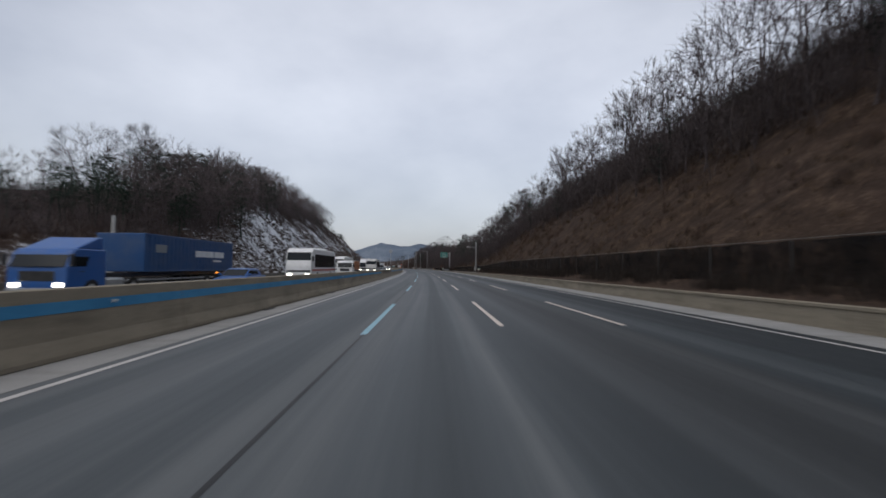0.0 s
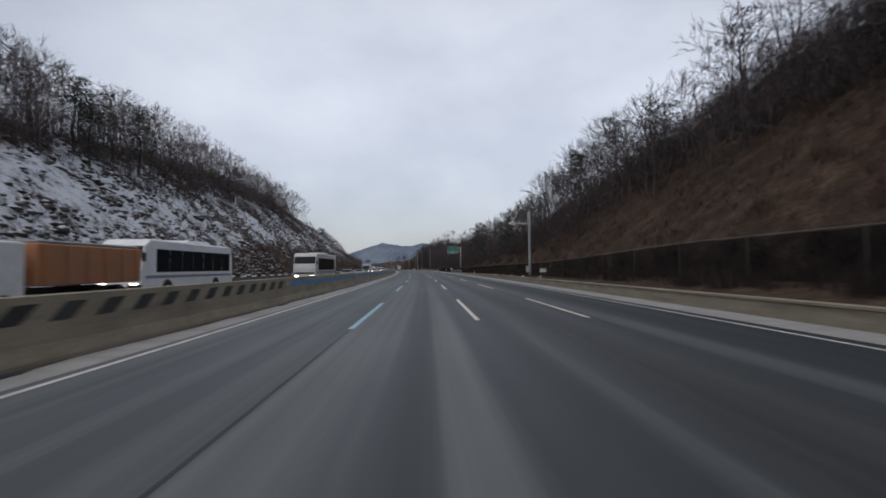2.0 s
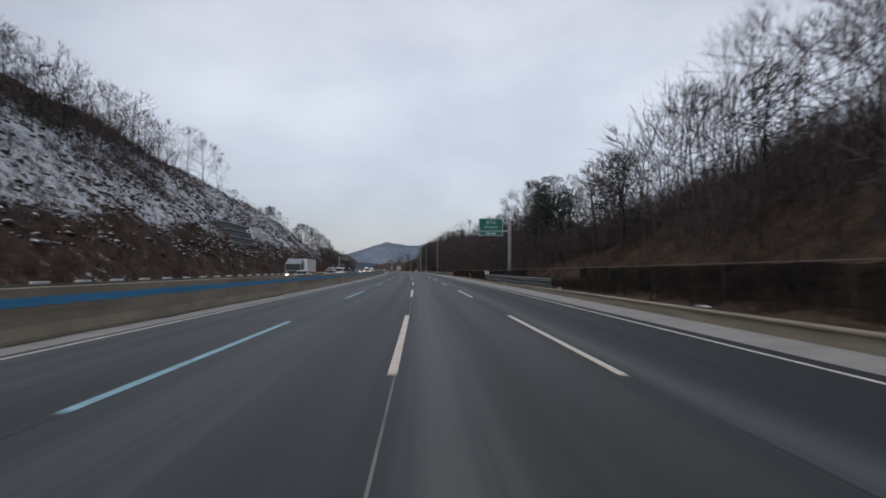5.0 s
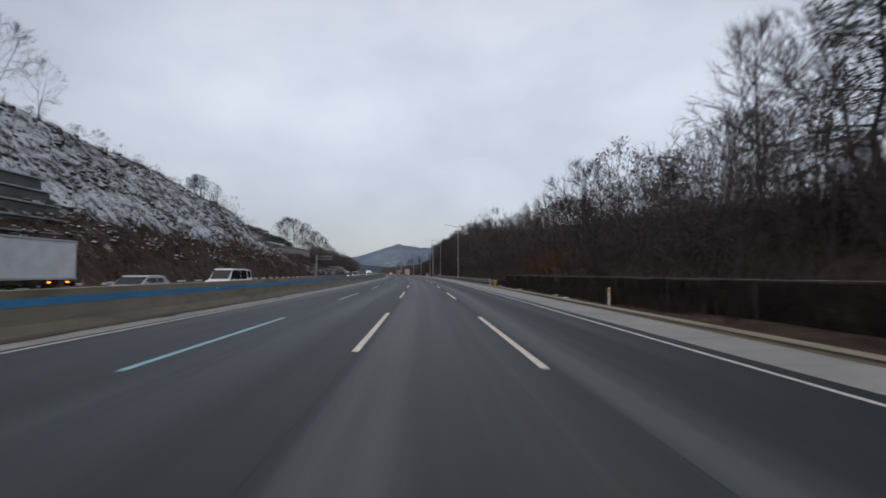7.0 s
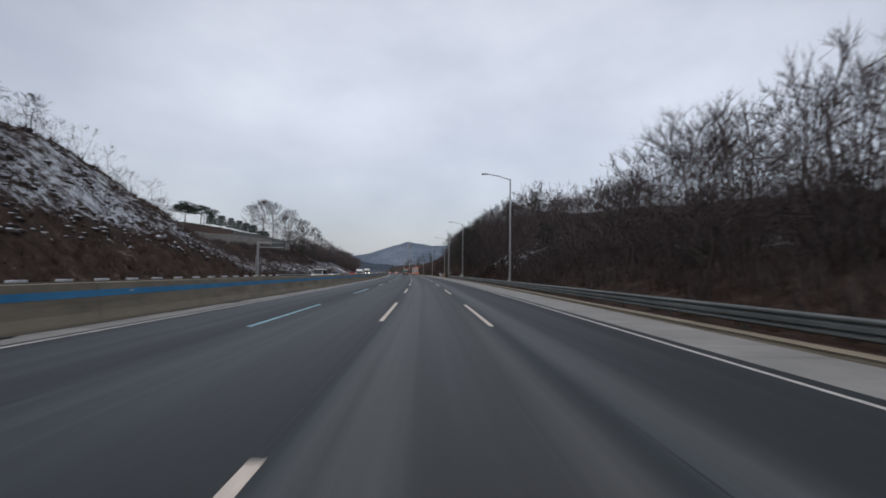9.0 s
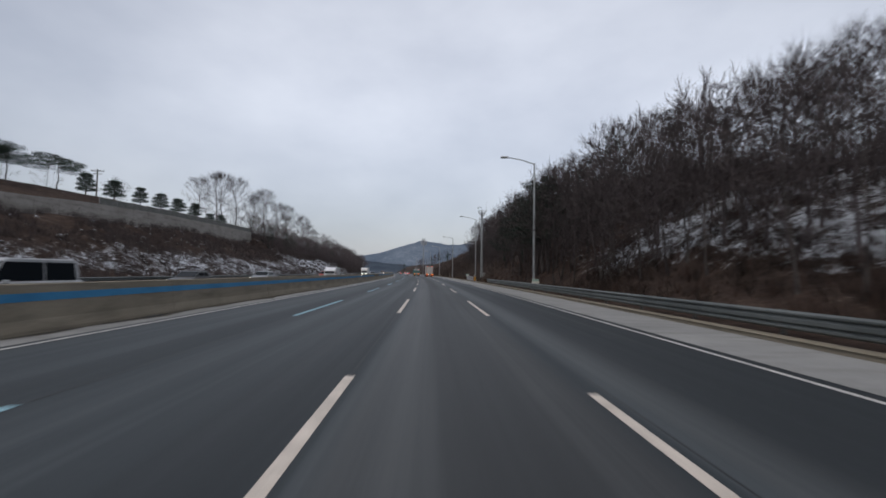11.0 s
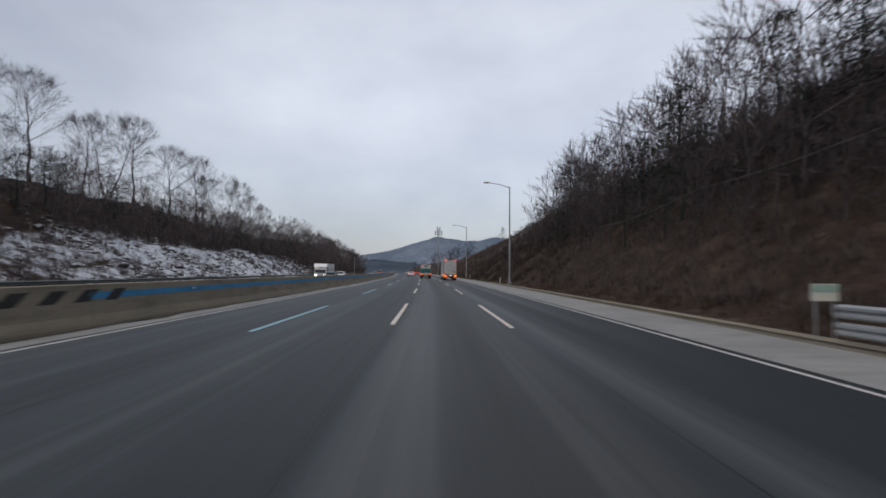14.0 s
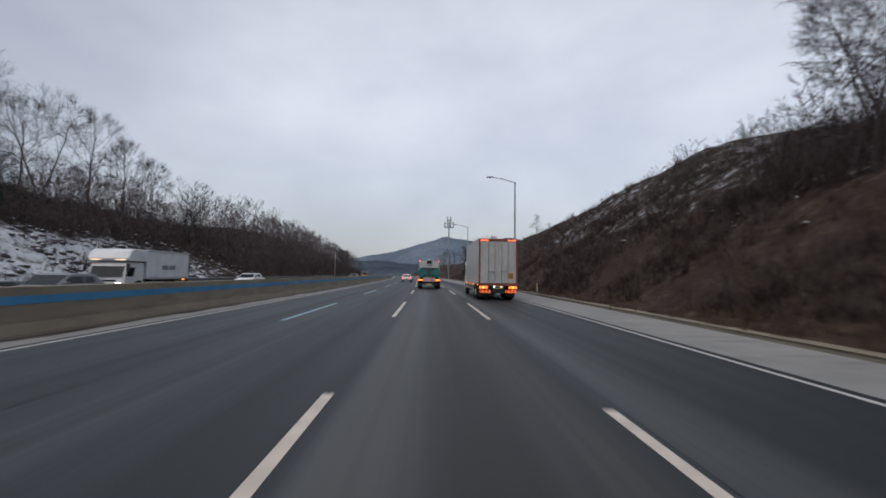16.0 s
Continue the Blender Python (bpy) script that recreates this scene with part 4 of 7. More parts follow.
def join_wood(name, wanted, label):
    """All the trees that nobody could count, as one object with two materials."""
    cos, tris, mats, o = [], [], [], 0
    for kind, u, s, height, _ in wanted:
        deep = u > 31 or u < -51 or s > 640
        if deep and tree_rng.random() < 0.74:
            continue
        lib = FAR_TREES[kind if kind in FAR_TREES else "bare"]
        h0, co, tr, pine = tree_rng.choice(lib)
        k = 0.92 * height / h0
        w = k * tree_rng.uniform(0.95, 1.25)
        a = tree_rng.uniform(0, 6.28)
        x, y = axis(u, s)
        r = np.array(((math.cos(a) * w, -math.sin(a) * w, 0), (math.sin(a) * w, math.cos(a) * w, 0), (0, 0, k)))
        cos.append(co @ r.T + np.array((x, y, land(u, s))))
        tris.append(tr + o)
        mats.append(np.full(len(tr), 1 if pine else 0, dtype=np.int32))
        o += len(co)
    me = fast_mesh(name, np.concatenate(cos), np.concatenate(tris), WOOD_TWIG)
    me.materials.append(NEEDLE)
    me.polygons.foreach_set("material_index", np.concatenate(mats))
    return tagged(new(name, me), label, "woodland", kind="stuff")


def wood(u0, u1, s0, s1, gap, h0, h1, pines=0.08, small=0.15):
    """A stand of trees between two lines; u0 and u1 may be tables over s."""
    s = s0
    while s < s1:
        a = curve(s, u0) if isinstance(u0, list) else u0
        b = curve(s, u1) if isinstance(u1, list) else u1
        q = a
        g = gap
        while (q - b) * (1 if b > a else -1) < 0:
            uu = q + tree_rng.uniform(-0.45, 0.45) * g
            ss = s + tree_rng.uniform(-0.5, 0.5) * gap
            pick = tree_rng.random()
            h = tree_rng.uniform(h0, h1)
            if pick < pines:
                plant("pine", uu, ss, h * 0.95, False)
            elif pick < pines + small:
                plant("small", uu, ss, h * 0.5, False)
            else:
                plant("bare", uu, ss, h, False)
            q += g if b > a else -g
            g *= 1.3
        s += gap


def shrubs(u0, u1, s0, s1, gap, h0, h1):
    wood(u0, u1, s0, s1, gap, h0 * 2, h1 * 2, 0.0, 1.0)


# right side, from the start of the cut to the far woods
wood([(-30, 24), (60, 24), (94, 22.5), (106, 18.5), (118, 16.3)], [(-30, 37), (118, 35)], -14, 94, 3.2, 9.0, 12.5, 0.10, 0.15)
wood([(94, 22.5), (106, 18.5), (118, 16.3)], 35, 94, 118, 3.2, 7.5, 10.0, 0.08, 0.15)
wood([(118, 16.3), (150, 16.0), (195, 17.5)], [(118, 36), (195, 33)], 118, 197, 3.2, 8.0, 10.6, 0.10, 0.2)
wood([(197, 18), (230, 17), (258, 18)], 38, 197, 226, 3.2, 8.0, 11.0, 0.16, 0.25)
wood([(226, 21), (258, 18)], 38, 226, 262, 2.8, 7.5, 10.0, 0.08, 0.2)
wood([(258, 19), (290, 21), (318, 21), (338, 15)], 50, 258, 300, 2.9, 9.0, 11.0, 0.05, 0.15)
wood([(300, 21), (318, 21), (338, 15)], 50, 300, 338, 2.9, 7.4, 9.2, 0.05, 0.15)
wood([(338, 15.5), (360, 15), (395, 16.5), (410, 19), (440, 20), (478, 23)], [(338, 42), (480, 37)], 350, 366, 3.2, 10.2, 12.4, 0.05, 0.0)
wood(15.5, 42, 338, 350, 3.2, 7.6, 9.2, 0.05, 0.0)
wood([(366, 15), (395, 16.0)], 40, 366, 402, 3.0, 9.5, 12.5, 0.42, 0.12)
wood([(400, 16.5), (410, 18), (440, 20), (478, 22)], [(400, 38), (480, 37)], 401, 476, 3.0, 8.5, 11.5, 0.10, 0.2)
for u, s, h in ((28.4, 480, 12), (31.0, 481.5, 12.5), (27.8, 477.5, 12)):
    plant("tall", u, s, h)
for u, s, h in ((32.0, 480, 10.5), (30.4, 476, 10.0)):
    plant("pine", u, s, h)
wood(13.5, 22, 203, 262, 2.6, 3.2, 6.5, 0.0, 0.2)
wood(15, 26, 263, 288, 3.4, 6.5, 9.0, 0.03, 0.1)
wood(15.5, 27, 288, 312, 3.6, 6.0, 8.0, 0.04, 0.1)
wood(16, 60, 600, 820, 9.0, 8.0, 11.0, 0.1, 0.2)
for u, s, h in ((24.1, 230.8, 14.5), (19.1, 250.0, 12.0), (23.5, 258.5, 12.5), (18.5, 217, 12.5)):
    plant("tall", u, s, h)
for u, s, h in ((19.5, 212, 12.0), (21.5, 220, 11.5), (23.0, 216, 12.5), (27.5, 247, 9.5), (18.0, 207, 10.0)):
    plant("pine", u, s, h)
plant("rust", 22.9, 247.4, 11.0)
shrubs([(-30, 22.5), (60, 22.5), (94, 20.5), (118, 15.5), (195, 16)], [(-30, 31), (118, 27), (195, 27)], -14, 197, 2.5, 2.6, 4.4)
shrubs([(400, 16.0), (440, 17.5), (478, 20)], 31, 400, 479, 2.3, 2.4, 4.2)
shrubs(14.5, 24, 200, 316, 2.8, 2.0, 3.6)
shrubs(16, 29, 198, 306, 2.6, 3.6, 5.4)
shrubs(20, 31, 405, 480, 2.5, 3.6, 5.5)
shrubs([(-14, 24), (94, 22.5), (118, 18)], [(-14, 32), (118, 26)], -14, 118, 2.6, 3.6, 5.5)
shrubs(24, 34, 478, 500, 2.4, 2.0, 3.4)
wood(14, 24, 322, 366, 4.4, 7.5, 9.5, 0.0, 0.0)
wood(15, 25, 364, 384, 2.9, 9.5, 12.0, 0.04, 0.1)
wood(26, 42, 332, 366, 3.6, 8.0, 10.0, 0.05, 0.05)
wood([(405, 15.5), (440, 17), (476, 19.5)], [(405, 20.5), (440, 22), (476, 24)], 405, 475, 2.6, 5.0, 8.0, 0.08, 0.15)
wood([(-14, 21.5), (60, 21.5), (94, 19.5), (118, 15.8)], [(-14, 25.5), (60, 25.5), (94, 23.5), (118, 20)], -14, 120, 2.8, 4.5, 8.0, 0.06, 0.15)
for u, s, h in ((19.0, 118, 11), (21.5, 121, 11.5), (18.0, 124, 10.5), (23.5, 116, 12), (20.0, 128, 10.5), (25.5, 122, 11.5)):
    plant("bare", u, s, h)
for u, s, h in ((20.5, 119, 10.0), (22.5, 126, 10.0), (18.8, 131, 8.5), (25.0, 117, 10.5)):
    plant("pine", u, s, h)
# left side
shrubs([(20, -38), (62, -34), (90, -40), (130, -44), (235, -48)], [(20, -52), (130, -52), (240, -54)], 16, 240, 2.7, 2.4, 4.2)
shrubs([(446, -41), (530, -34)], [(446, -56), (530, -50)], 446, 534, 2.4, 2.6, 4.4)
shrubs(-29, -40, 530, 700, 3.0, 2.6, 4.4)
wood([(62, -34), (90, -39.5), (104, -41), (130, -44), (235, -47)], [(62, -42), (104, -47), (130, -51), (235, -54)], 60, 240, 2.8, 4.0, 7.0, 0.04, 0.0)
wood(-30, -36, 535, 600, 3.2, 4.0, 7.0, 0.0, 0.0)
wood([(20, -40), (62, -34)], [(20, -62), (62, -66)], 22, 64, 2.8, 4.6, 6.8, 0.40, 0.15)
wood(-34.5, -52, 50, 78, 2.8, 6.0, 8.5, 0.30, 0.1)
wood(-44, -80, -6, 24, 3.4, 3.8, 5.4, 0.40, 0.2)
wood(-31, -36, 30, 64, 2.4, 2.2, 3.6, 0.0, 0.0)
wood([(62, -34), (90, -39), (104, -41), (130, -44)], [(62, -54), (130, -60)], 62, 130, 3.2, 8.5, 11.5, 0.16, 0.1)
wood([(66, -36.5), (90, -40.5), (130, -45.5), (235, -50.5)], [(66, -46), (90, -50), (130, -54), (235, -58)], 66, 240, 2.7, 6.5, 9.5, 0.10, 0.0)
wood([(130, -44), (160, -46), (235, -49)], [(130, -61), (235, -62)], 130, 236, 3.6, 8.5, 11.5, 0.03, 0.15)
for u, s, h in ((-38, 60, 7.5), (-41, 69, 8.5), (-44, 65, 9.0), (-43, 78, 8.0), (-47, 74, 9.0), (-40, 54, 7.0), (-46.5, 84, 8.0), (-36.5, 66, 6.5)):
    plant("pine", u, s, h)
plant("tall", -46, 70, 12.5)
plant("tall", -50, 64, 12)
for u, s, h in ((-49, 256.5, 10.5), (-51, 260, 11), (-48.5, 263, 8.5), (-52, 254, 11.5)):
    plant("bare", u, s, h)
for u, s in ((-45.5, 300), (-46.5, 303), (-46, 306), (-49, 309), (-52, 312)):
    plant("pine", u, s, tree_rng.uniform(4.0, 5.5))
wood(-46, -60, 310, 345, 3.4, 4.5, 6.5, 0.15, 0.3)
wood([(262, -48), (290, -46), (345, -41)], [(262, -54), (345, -48)], 262, 345, 4.6, 1.6, 2.8, 0.06, 0.0)
for u, s, h in ((-47, 268, 3.0), (-48, 274, 3.2), (-46.5, 259, 2.6)):
    plant("rust", u, s, h)
wood([(140, -32), (240, -32), (345, -31)], [(140, -35), (345, -36)], 145, 345, 3.6, 2.0, 3.2, 0.0, 0.0)
for u, s, h in ((-61, 455, 17), (-62, 462, 18), (-60, 469, 18), (-57, 476, 15), (-56, 481, 17), (-57, 490, 18), (-54, 498, 16), (-53, 508, 17), (-51, 517, 16), (-50, 525, 15), (-48, 530, 13), (-47, 536, 12), (-58, 522, 14), (-64, 449, 15)):
    plant("tall", u, s, h)
wood([(446, -43), (530, -36)], [(446, -60), (530, -56)], 446, 540, 2.2, 5.5, 8.0, 0.06, 0.1)
wood([(530, -30), (600, -29), (720, -29)], -56, 530, 720, 3.3, 8.0, 12.0, 0.04, 0.2)
wood(-32, -60, 720, 860, 9.0, 8.0, 11.0, 0.1, 0.1)
for i in range(8):
    plant("pine", -33 - 2 * (i % 3), 694 + 3 * i, 10)
# clipped evergreens on the terrace
for i, s in enumerate((396.5, 404.2, 412.8, 420.7, 428.7, 437.7, 447, 455)):
    plant("topiary", -59.5, s, 3.9)
plant("spread_pine", -58, 388, 5.4)
plant("spread_pine", -60, 381, 5.2)
plant("spread_pine", -57, 375, 4.8)
for u, s in ((-72, 372), (-76, 384), (-74, 396), (-78, 360), (-75, 408), (-72, 424)):
    plant("bare", u, s, tree_rng.uniform(6.5, 9))



def in_sight(q):
    """Whether the crown stands clear of the ground between it and the road."""
    _, u, s, height, own = q
    if own:
        return True
    if 12 < u < 19.5 and 243 < s < 260:  # the open hummock
        return False
    z = land(u, s) + height * 0.85
    for back in (8, 30, 70, 130):
        for k in range(1, 9):
            f = k / 9
            if land(u * f, s - back * (1 - f)) > 1.6 + (z - 1.6) * f:
                break
        else:
            return True
    return False


OWN = [q for q in WANTED if q[4]]
REST = [q for q in WANTED if not q[4] and in_sight(q)]


def nearness(q):
    """Metres from the foot of the slope, on the stretch that the road passes."""
    _, u, s, _, _ = q
    d = u - curve(s, R_FOOT) if u > 0 else -u - L_FOOT + 4
    return d if 0 < s < 530 else 500 + d


REST.sort(key=nearness)
for q in OWN + REST[:170]:
    plant_now(*q[:4])
join_wood("woodland", [q for q in REST[170:] if q[1] > 0], "leafless grey-brown wood with scattered pines on the right hill")
join_wood("woodland", [q for q in REST[170:] if q[1] <= 0], "leafless grey-brown wood with pines above the snowy cut")


def brush(name, mat, spots, label, height, blades, lean=0.5, width=0.012, dome=False):
    """Dead stems and twigs as one sheet of fine blades: tufts, or shrubs whose twigs fan out."""
    rng = np.random.default_rng(len(spots) * 7 + blades)
    base = np.array([(*axis(u, s), land(u, s) - 0.05) for u, s, _ in spots])
    size = np.repeat(np.array([k for _, _, k in spots]) * height, blades)
    n = len(size)
    foot = np.repeat(base, blades, axis=0)
    a, h = rng.uniform(0, 6.283, n), size * rng.uniform(0.45, 1.0, n)
    out = np.stack((np.cos(a), np.sin(a), np.zeros(n)), axis=1)
    wide = np.stack((-np.sin(a), np.cos(a), np.zeros(n)), axis=1) * (width * rng.uniform(0.6, 1.5, n))[:, None]
    if dome:
        tilt = np.abs(rng.normal(0, 0.55, n)).clip(0, 1.35)
        d = out * np.sin(tilt)[:, None] + np.array((0, 0, 1.0)) * np.cos(tilt)[:, None]
        f0 = rng.uniform(0.0, 0.75, n) ** 1.3
        foot = foot + out * (0.10 * size)[:, None]
        start = foot + d * (h * f0)[:, None]
        turn = rng.normal(0, 0.45, (n, 3))
        turn[:, 2] = np.abs(turn[:, 2])
        d2 = d + turn * (f0 > 0.12)[:, None]
        d2 /= np.linalg.norm(d2, axis=1)[:, None]
        tip = start + d2 * (h * (1.0 - f0) * rng.uniform(0.5, 1.0, n))[:, None]
        wide = wide * (1.0 - 0.55 * f0)[:, None]
    else:
        start = foot + rng.normal(0, 1, (n, 3)) * (0.28 * size)[:, None] * np.array((1, 1, 0.0))
        tip = start + out * (rng.uniform(0, lean, n) * h)[:, None] + np.array((0, 0, 1.0)) * h[:, None]
    co = np.stack((start - wide, start + wide, tip), axis=1).reshape(-1, 3)
    me = fast_mesh(name, co, np.arange(n * 3).reshape(-1, 3), mat)
    return tagged(new(name, me), label, "undergrowth", kind="stuff")


def scatter(count, s0, s1, d0, d1, side, seed, thin=0.35):
    rng = random.Random(seed)
    out = []
    while len(out) < count:
        s = rng.uniform(s0, s1)
        d = d0 + (d1 - d0) * rng.random() ** 1.2
        u = curve(s, R_FOOT) + d if side > 0 else -(L_FOOT + d)
        if noise.noise((u / 5, s / 5, 8.2)) > rng.uniform(-0.5, thin):
            out.append((u, s, rng.uniform(0.6, 1.3)))
    return out


brush("dry_grass", STRAW, scatter(2300, -12, 190, -0.5, 13, 1, 31), "brown dead grass over the cut slope", 0.7, 26, 0.9, 0.012)
brush("dry_grass", BRUSH, scatter(700, 190, 330, -1.0, 8, 1, 32), "dark dead grass by the guard rail", 0.8, 24, 0.8, 0.012)
brush("dry_grass", STRAW, scatter(500, 395, 600, -0.8, 16, 1, 33), "brown dead grass over the lower hill", 0.8, 18, 0.8, 0.012)
brush("dead_brush", BRUSH, scatter(900, -12, 200, 0.5, 20, 1, 34), "dark leafless brush on the cut slope", 1.5, 44, dome=True)
brush("dead_brush", GREY_BRUSH, [q for q in scatter(1250, 196, 318, 0.0, 24, 1, 35, 0.1) if q[0] > 20.5 or not 244 < q[1] < 260], "dark leafless thicket below the wood", 2.2, 42, width=0.015, dome=True)
brush("dead_brush", PALE_BRUSH, scatter(2200, 395, 600, 0.0, 20, 1, 36, 0.15), "dark leafless thicket on the lower hill", 1.5, 42, width=0.015, dome=True)
brush("dead_brush", BRUSH, scatter(1900, 20, 150, 0.3, 26, -1, 37), "dark leafless brush through the snow", 1.4, 40, dome=True)
brush("dead_brush", BRUSH, scatter(3000, 120, 350, 0.0, 26, -1, 38, 0.3), "red-brown leafless brush on the snowy cut", 1.4, 34, width=0.018, dome=True)
brush("dead_brush", GREY_BRUSH, scatter(1600, 345, 540, 0.0, 16, -1, 39, 0.3), "grey-brown leafless brush below the terrace", 1.4, 32, width=0.014, dome=True)
brush("dead_brush", BRUSH, scatter(380, 322, 400, 0.0, 16, 1, 41, 0.3), "sparse leafless brush among the trunks", 1.3, 40, dome=True)
brush("dead_brush", DARK_WEED, scatter(1900, -12, 256, -1.9, -0.3, 1, 42, 0.2), "dark leafless weeds before and in the netting", 0.95, 26, 0.6, 0.010)
brush("dead_brush", DARK_WEED, scatter(700, 316, 352, 0.0, 10, 1, 53, 0.4), "dark low brush over snow at the foot of the wood", 1.2, 28, width=0.012, dome=True)
brush("dead_brush", GREY_BRUSH, scatter(1100, 350, 446, 9.0, 20.4, -1, 43, 0.0), "grey-brown leafless brush under the terrace wall", 1.5, 36, dome=True)
brush("dead_brush", DARK_WEED, scatter(1300, 440, 505, 0.0, 12, 1, 51, 0.5), "dark tangled weeds over the foot of the hill", 1.1, 26, width=0.013, dome=True)
brush("dead_brush", PALE_BRUSH, scatter(2400, 396, 505, 0.0, 17, 1, 48, 0.5), "low dark leafless scrub over the lower hill", 0.9, 24, width=0.013, dome=True)
brush("dead_brush", BRUSH, scatter(1100, 322, 396, 0.0, 14, 1, 49, 0.5), "low leafless scrub and litter among the trunks", 0.7, 22, width=0.012, dome=True)
brush("dead_brush", GREY_BRUSH, scatter(850, 348, 450, 0.0, 17, -1, 50, 0.3), "tangled leafless scrub below the terrace wall", 1.7, 34, width=0.014, dome=True)
brush("dry_grass", STRAW, scatter(1700, 258, 560, -1.7, 0.4, 1, 52, 0.5), "brown dead weeds along the verge", 0.42, 16, 0.7, 0.010)
brush("dead_brush", BRUSH, scatter(900, 450, 535, 0.5, 19, 1, 47, 0.05), "dark leafless thicket around old snow patches", 1.3, 36, width=0.014, dome=True)
RUSTY = leafy_mat("rusty_brush", (0.050, 0.026, 0.019), (0.165, 0.086, 0.058))
hummock = random.Random(88)
brush("rusty_brush", RUSTY, [(17.6 + hummock.gauss(0, 1.3), 252.8 + hummock.gauss(0, 3.4), hummock.uniform(0.7, 1.2)) for _ in range(330)], "rust-brown hummock of dead brush before the wood", 3.0, 60, width=0.014, dome=True)
PALE_WOOD = bark_mat("pale_dead_wood", (0.11, 0.09, 0.078), (0.22, 0.185, 0.165))
heap_x, heap_y = axis(15.6, 248.6)
heap = thing("fallen_branches", Matrix.Translation((heap_x, heap_y, land(15.6, 248.6))), "heap of pale broken branches on the brown slope", "dead wood")
for i in range(16):
    a, b = hummock.uniform(0, 6.283), hummock.uniform(0.05, 0.5)
    c = Vector((hummock.gauss(0, 0.5), hummock.gauss(0, 0.8), 0.15 + 0.05 * i))
    d = Vector((math.cos(a) * math.cos(b), math.sin(a) * math.cos(b), math.sin(b))) * hummock.uniform(0.5, 1.0)
    part("branch", tubes((c - d, c + d * 0.2, 0.03, 0.024), (c + d * 0.2, c + d + Vector((0, 0, 0.15)), 0.024, 0.01), n=6), PALE_WOOD, heap)
for name_, count, s0, s1, d0, d1, side, seed, high, words in (
        ("thicket", 1300, -16, 120, 10.0, 22, 1, 71, 4.2, "grey leafless thicket under the first trees"),
        ("thicket", 800, 116, 202, 4.5, 20, 1, 72, 3.8, "grey leafless thicket along the falling crest"),
        ("thicket", 1000, 198, 318, 5.0, 20, 1, 73, 4.4, "dark leafless thicket below the wood"),
        ("thicket", 260, 299, 318, 0.6, 9, 1, 74, 2.8, "dark leafless bushes behind the guard rail"),
        ("thicket", 700, 318, 400, 10.0, 26, 1, 75, 5.4, "grey leafless thicket deep among the trunks"),
        ("thicket", 600, 398, 480, 6.0, 20, 1, 76, 3.8, "grey leafless thicket under the hilltop trees"),
        ("thicket", 800, 10, 66, 6.0, 34, -1, 77, 3.6, "brown leafless thicket on the low hill"),
        ("thicket", 1100, 62, 242, 12.5, 30, -1, 78, 3.0, "grey leafless thicket above the snowy cut"),
        ("thicket", 750, 446, 545, 10.0, 26, -1, 79, 3.2, "grey leafless thicket above the snow bank"),
        ("thicket", 850, 530, 760, 1.0, 24, -1, 80, 4.6, "dark leafless thicket below the far wood")):
    brush(name_, GREY_BRUSH, scatter(count, s0, s1, d0, d1, side, seed, 0.0), words, high, 52, width=0.017, dome=True)


def snow_cap_mat():
    """Rocks and frozen tussocks: dark flanks, old snow on what faces up."""
    m = Mat("snow_capped_rock", 0.95, 0.0, 0.1)
    v = m.coord()
    f = m.noise(2.2, 4, 0.7, v)
    geo = m.n.new("ShaderNodeNewGeometry")
    sep = m.n.new("ShaderNodeSeparateXYZ")
    m.l.new(geo.outputs["Normal"], sep.inputs[0])
    lie = m.math("ADD", sep.outputs["Z"], m.math("MULTIPLY", m.math("SUBTRACT", f, 0.56), 1.5))
    cover = m.ramp(lie, [(0.52, (0, 0, 0)), (0.74, (1, 1, 1))])
    rock = m.ramp(m.island(), [(0.0, (0.030, 0.025, 0.022)), (0.55, (0.070, 0.060, 0.055)), (1.0, (0.125, 0.112, 0.105))])
    m.color(m.mix(cover, rock, (0.52, 0.55, 0.59)))
    return m.m


SNOW_CAP = snow_cap_mat()
ICO = bmesh.new()
bmesh.ops.create_icosphere(ICO, subdivisions=1, radius=1.0)
ICO_V = np.array([tuple(v.co) for v in ICO.verts])
ICO_F = np.array([[v.index for v in f.verts] for f in ICO.faces])
ICO.free()


def tussocks(name, spots, size, label):
    """Half-buried lumps of rock and frozen grass strewn over a slope, as one sheet."""
    rng = np.random.default_rng(len(spots))
    n, k = len(spots), len(ICO_V)
    base = np.array([(*axis(u, s), land(u, s) - 0.05) for u, s, _ in spots])
    r = np.array([q for _, _, q in spots]) * size * rng.uniform(0.45, 1.25, n)
    shape = np.stack((r * rng.uniform(0.8, 1.3, n), r * rng.uniform(0.8, 1.5, n), r * rng.uniform(0.45, 0.85, n)), axis=1)
    a = rng.uniform(0, 6.283, n)
    lump = ICO_V[None] * rng.uniform(0.75, 1.2, (n, k, 1)) * shape[:, None, :]
    x = lump[..., 0] * np.cos(a)[:, None] - lump[..., 1] * np.sin(a)[:, None]
    y = lump[..., 0] * np.sin(a)[:, None] + lump[..., 1] * np.cos(a)[:, None]
    co = np.stack((x, y, lump[..., 2]), axis=2) + base[:, None, :]
    tris = ICO_F[None] + (np.arange(n) * k)[:, None, None]
    me = fast_mesh(name, co.reshape(-1, 3), tris.reshape(-1, 3), SNOW_CAP)
    return tagged(new(name, me), label, "rocks", kind="stuff")


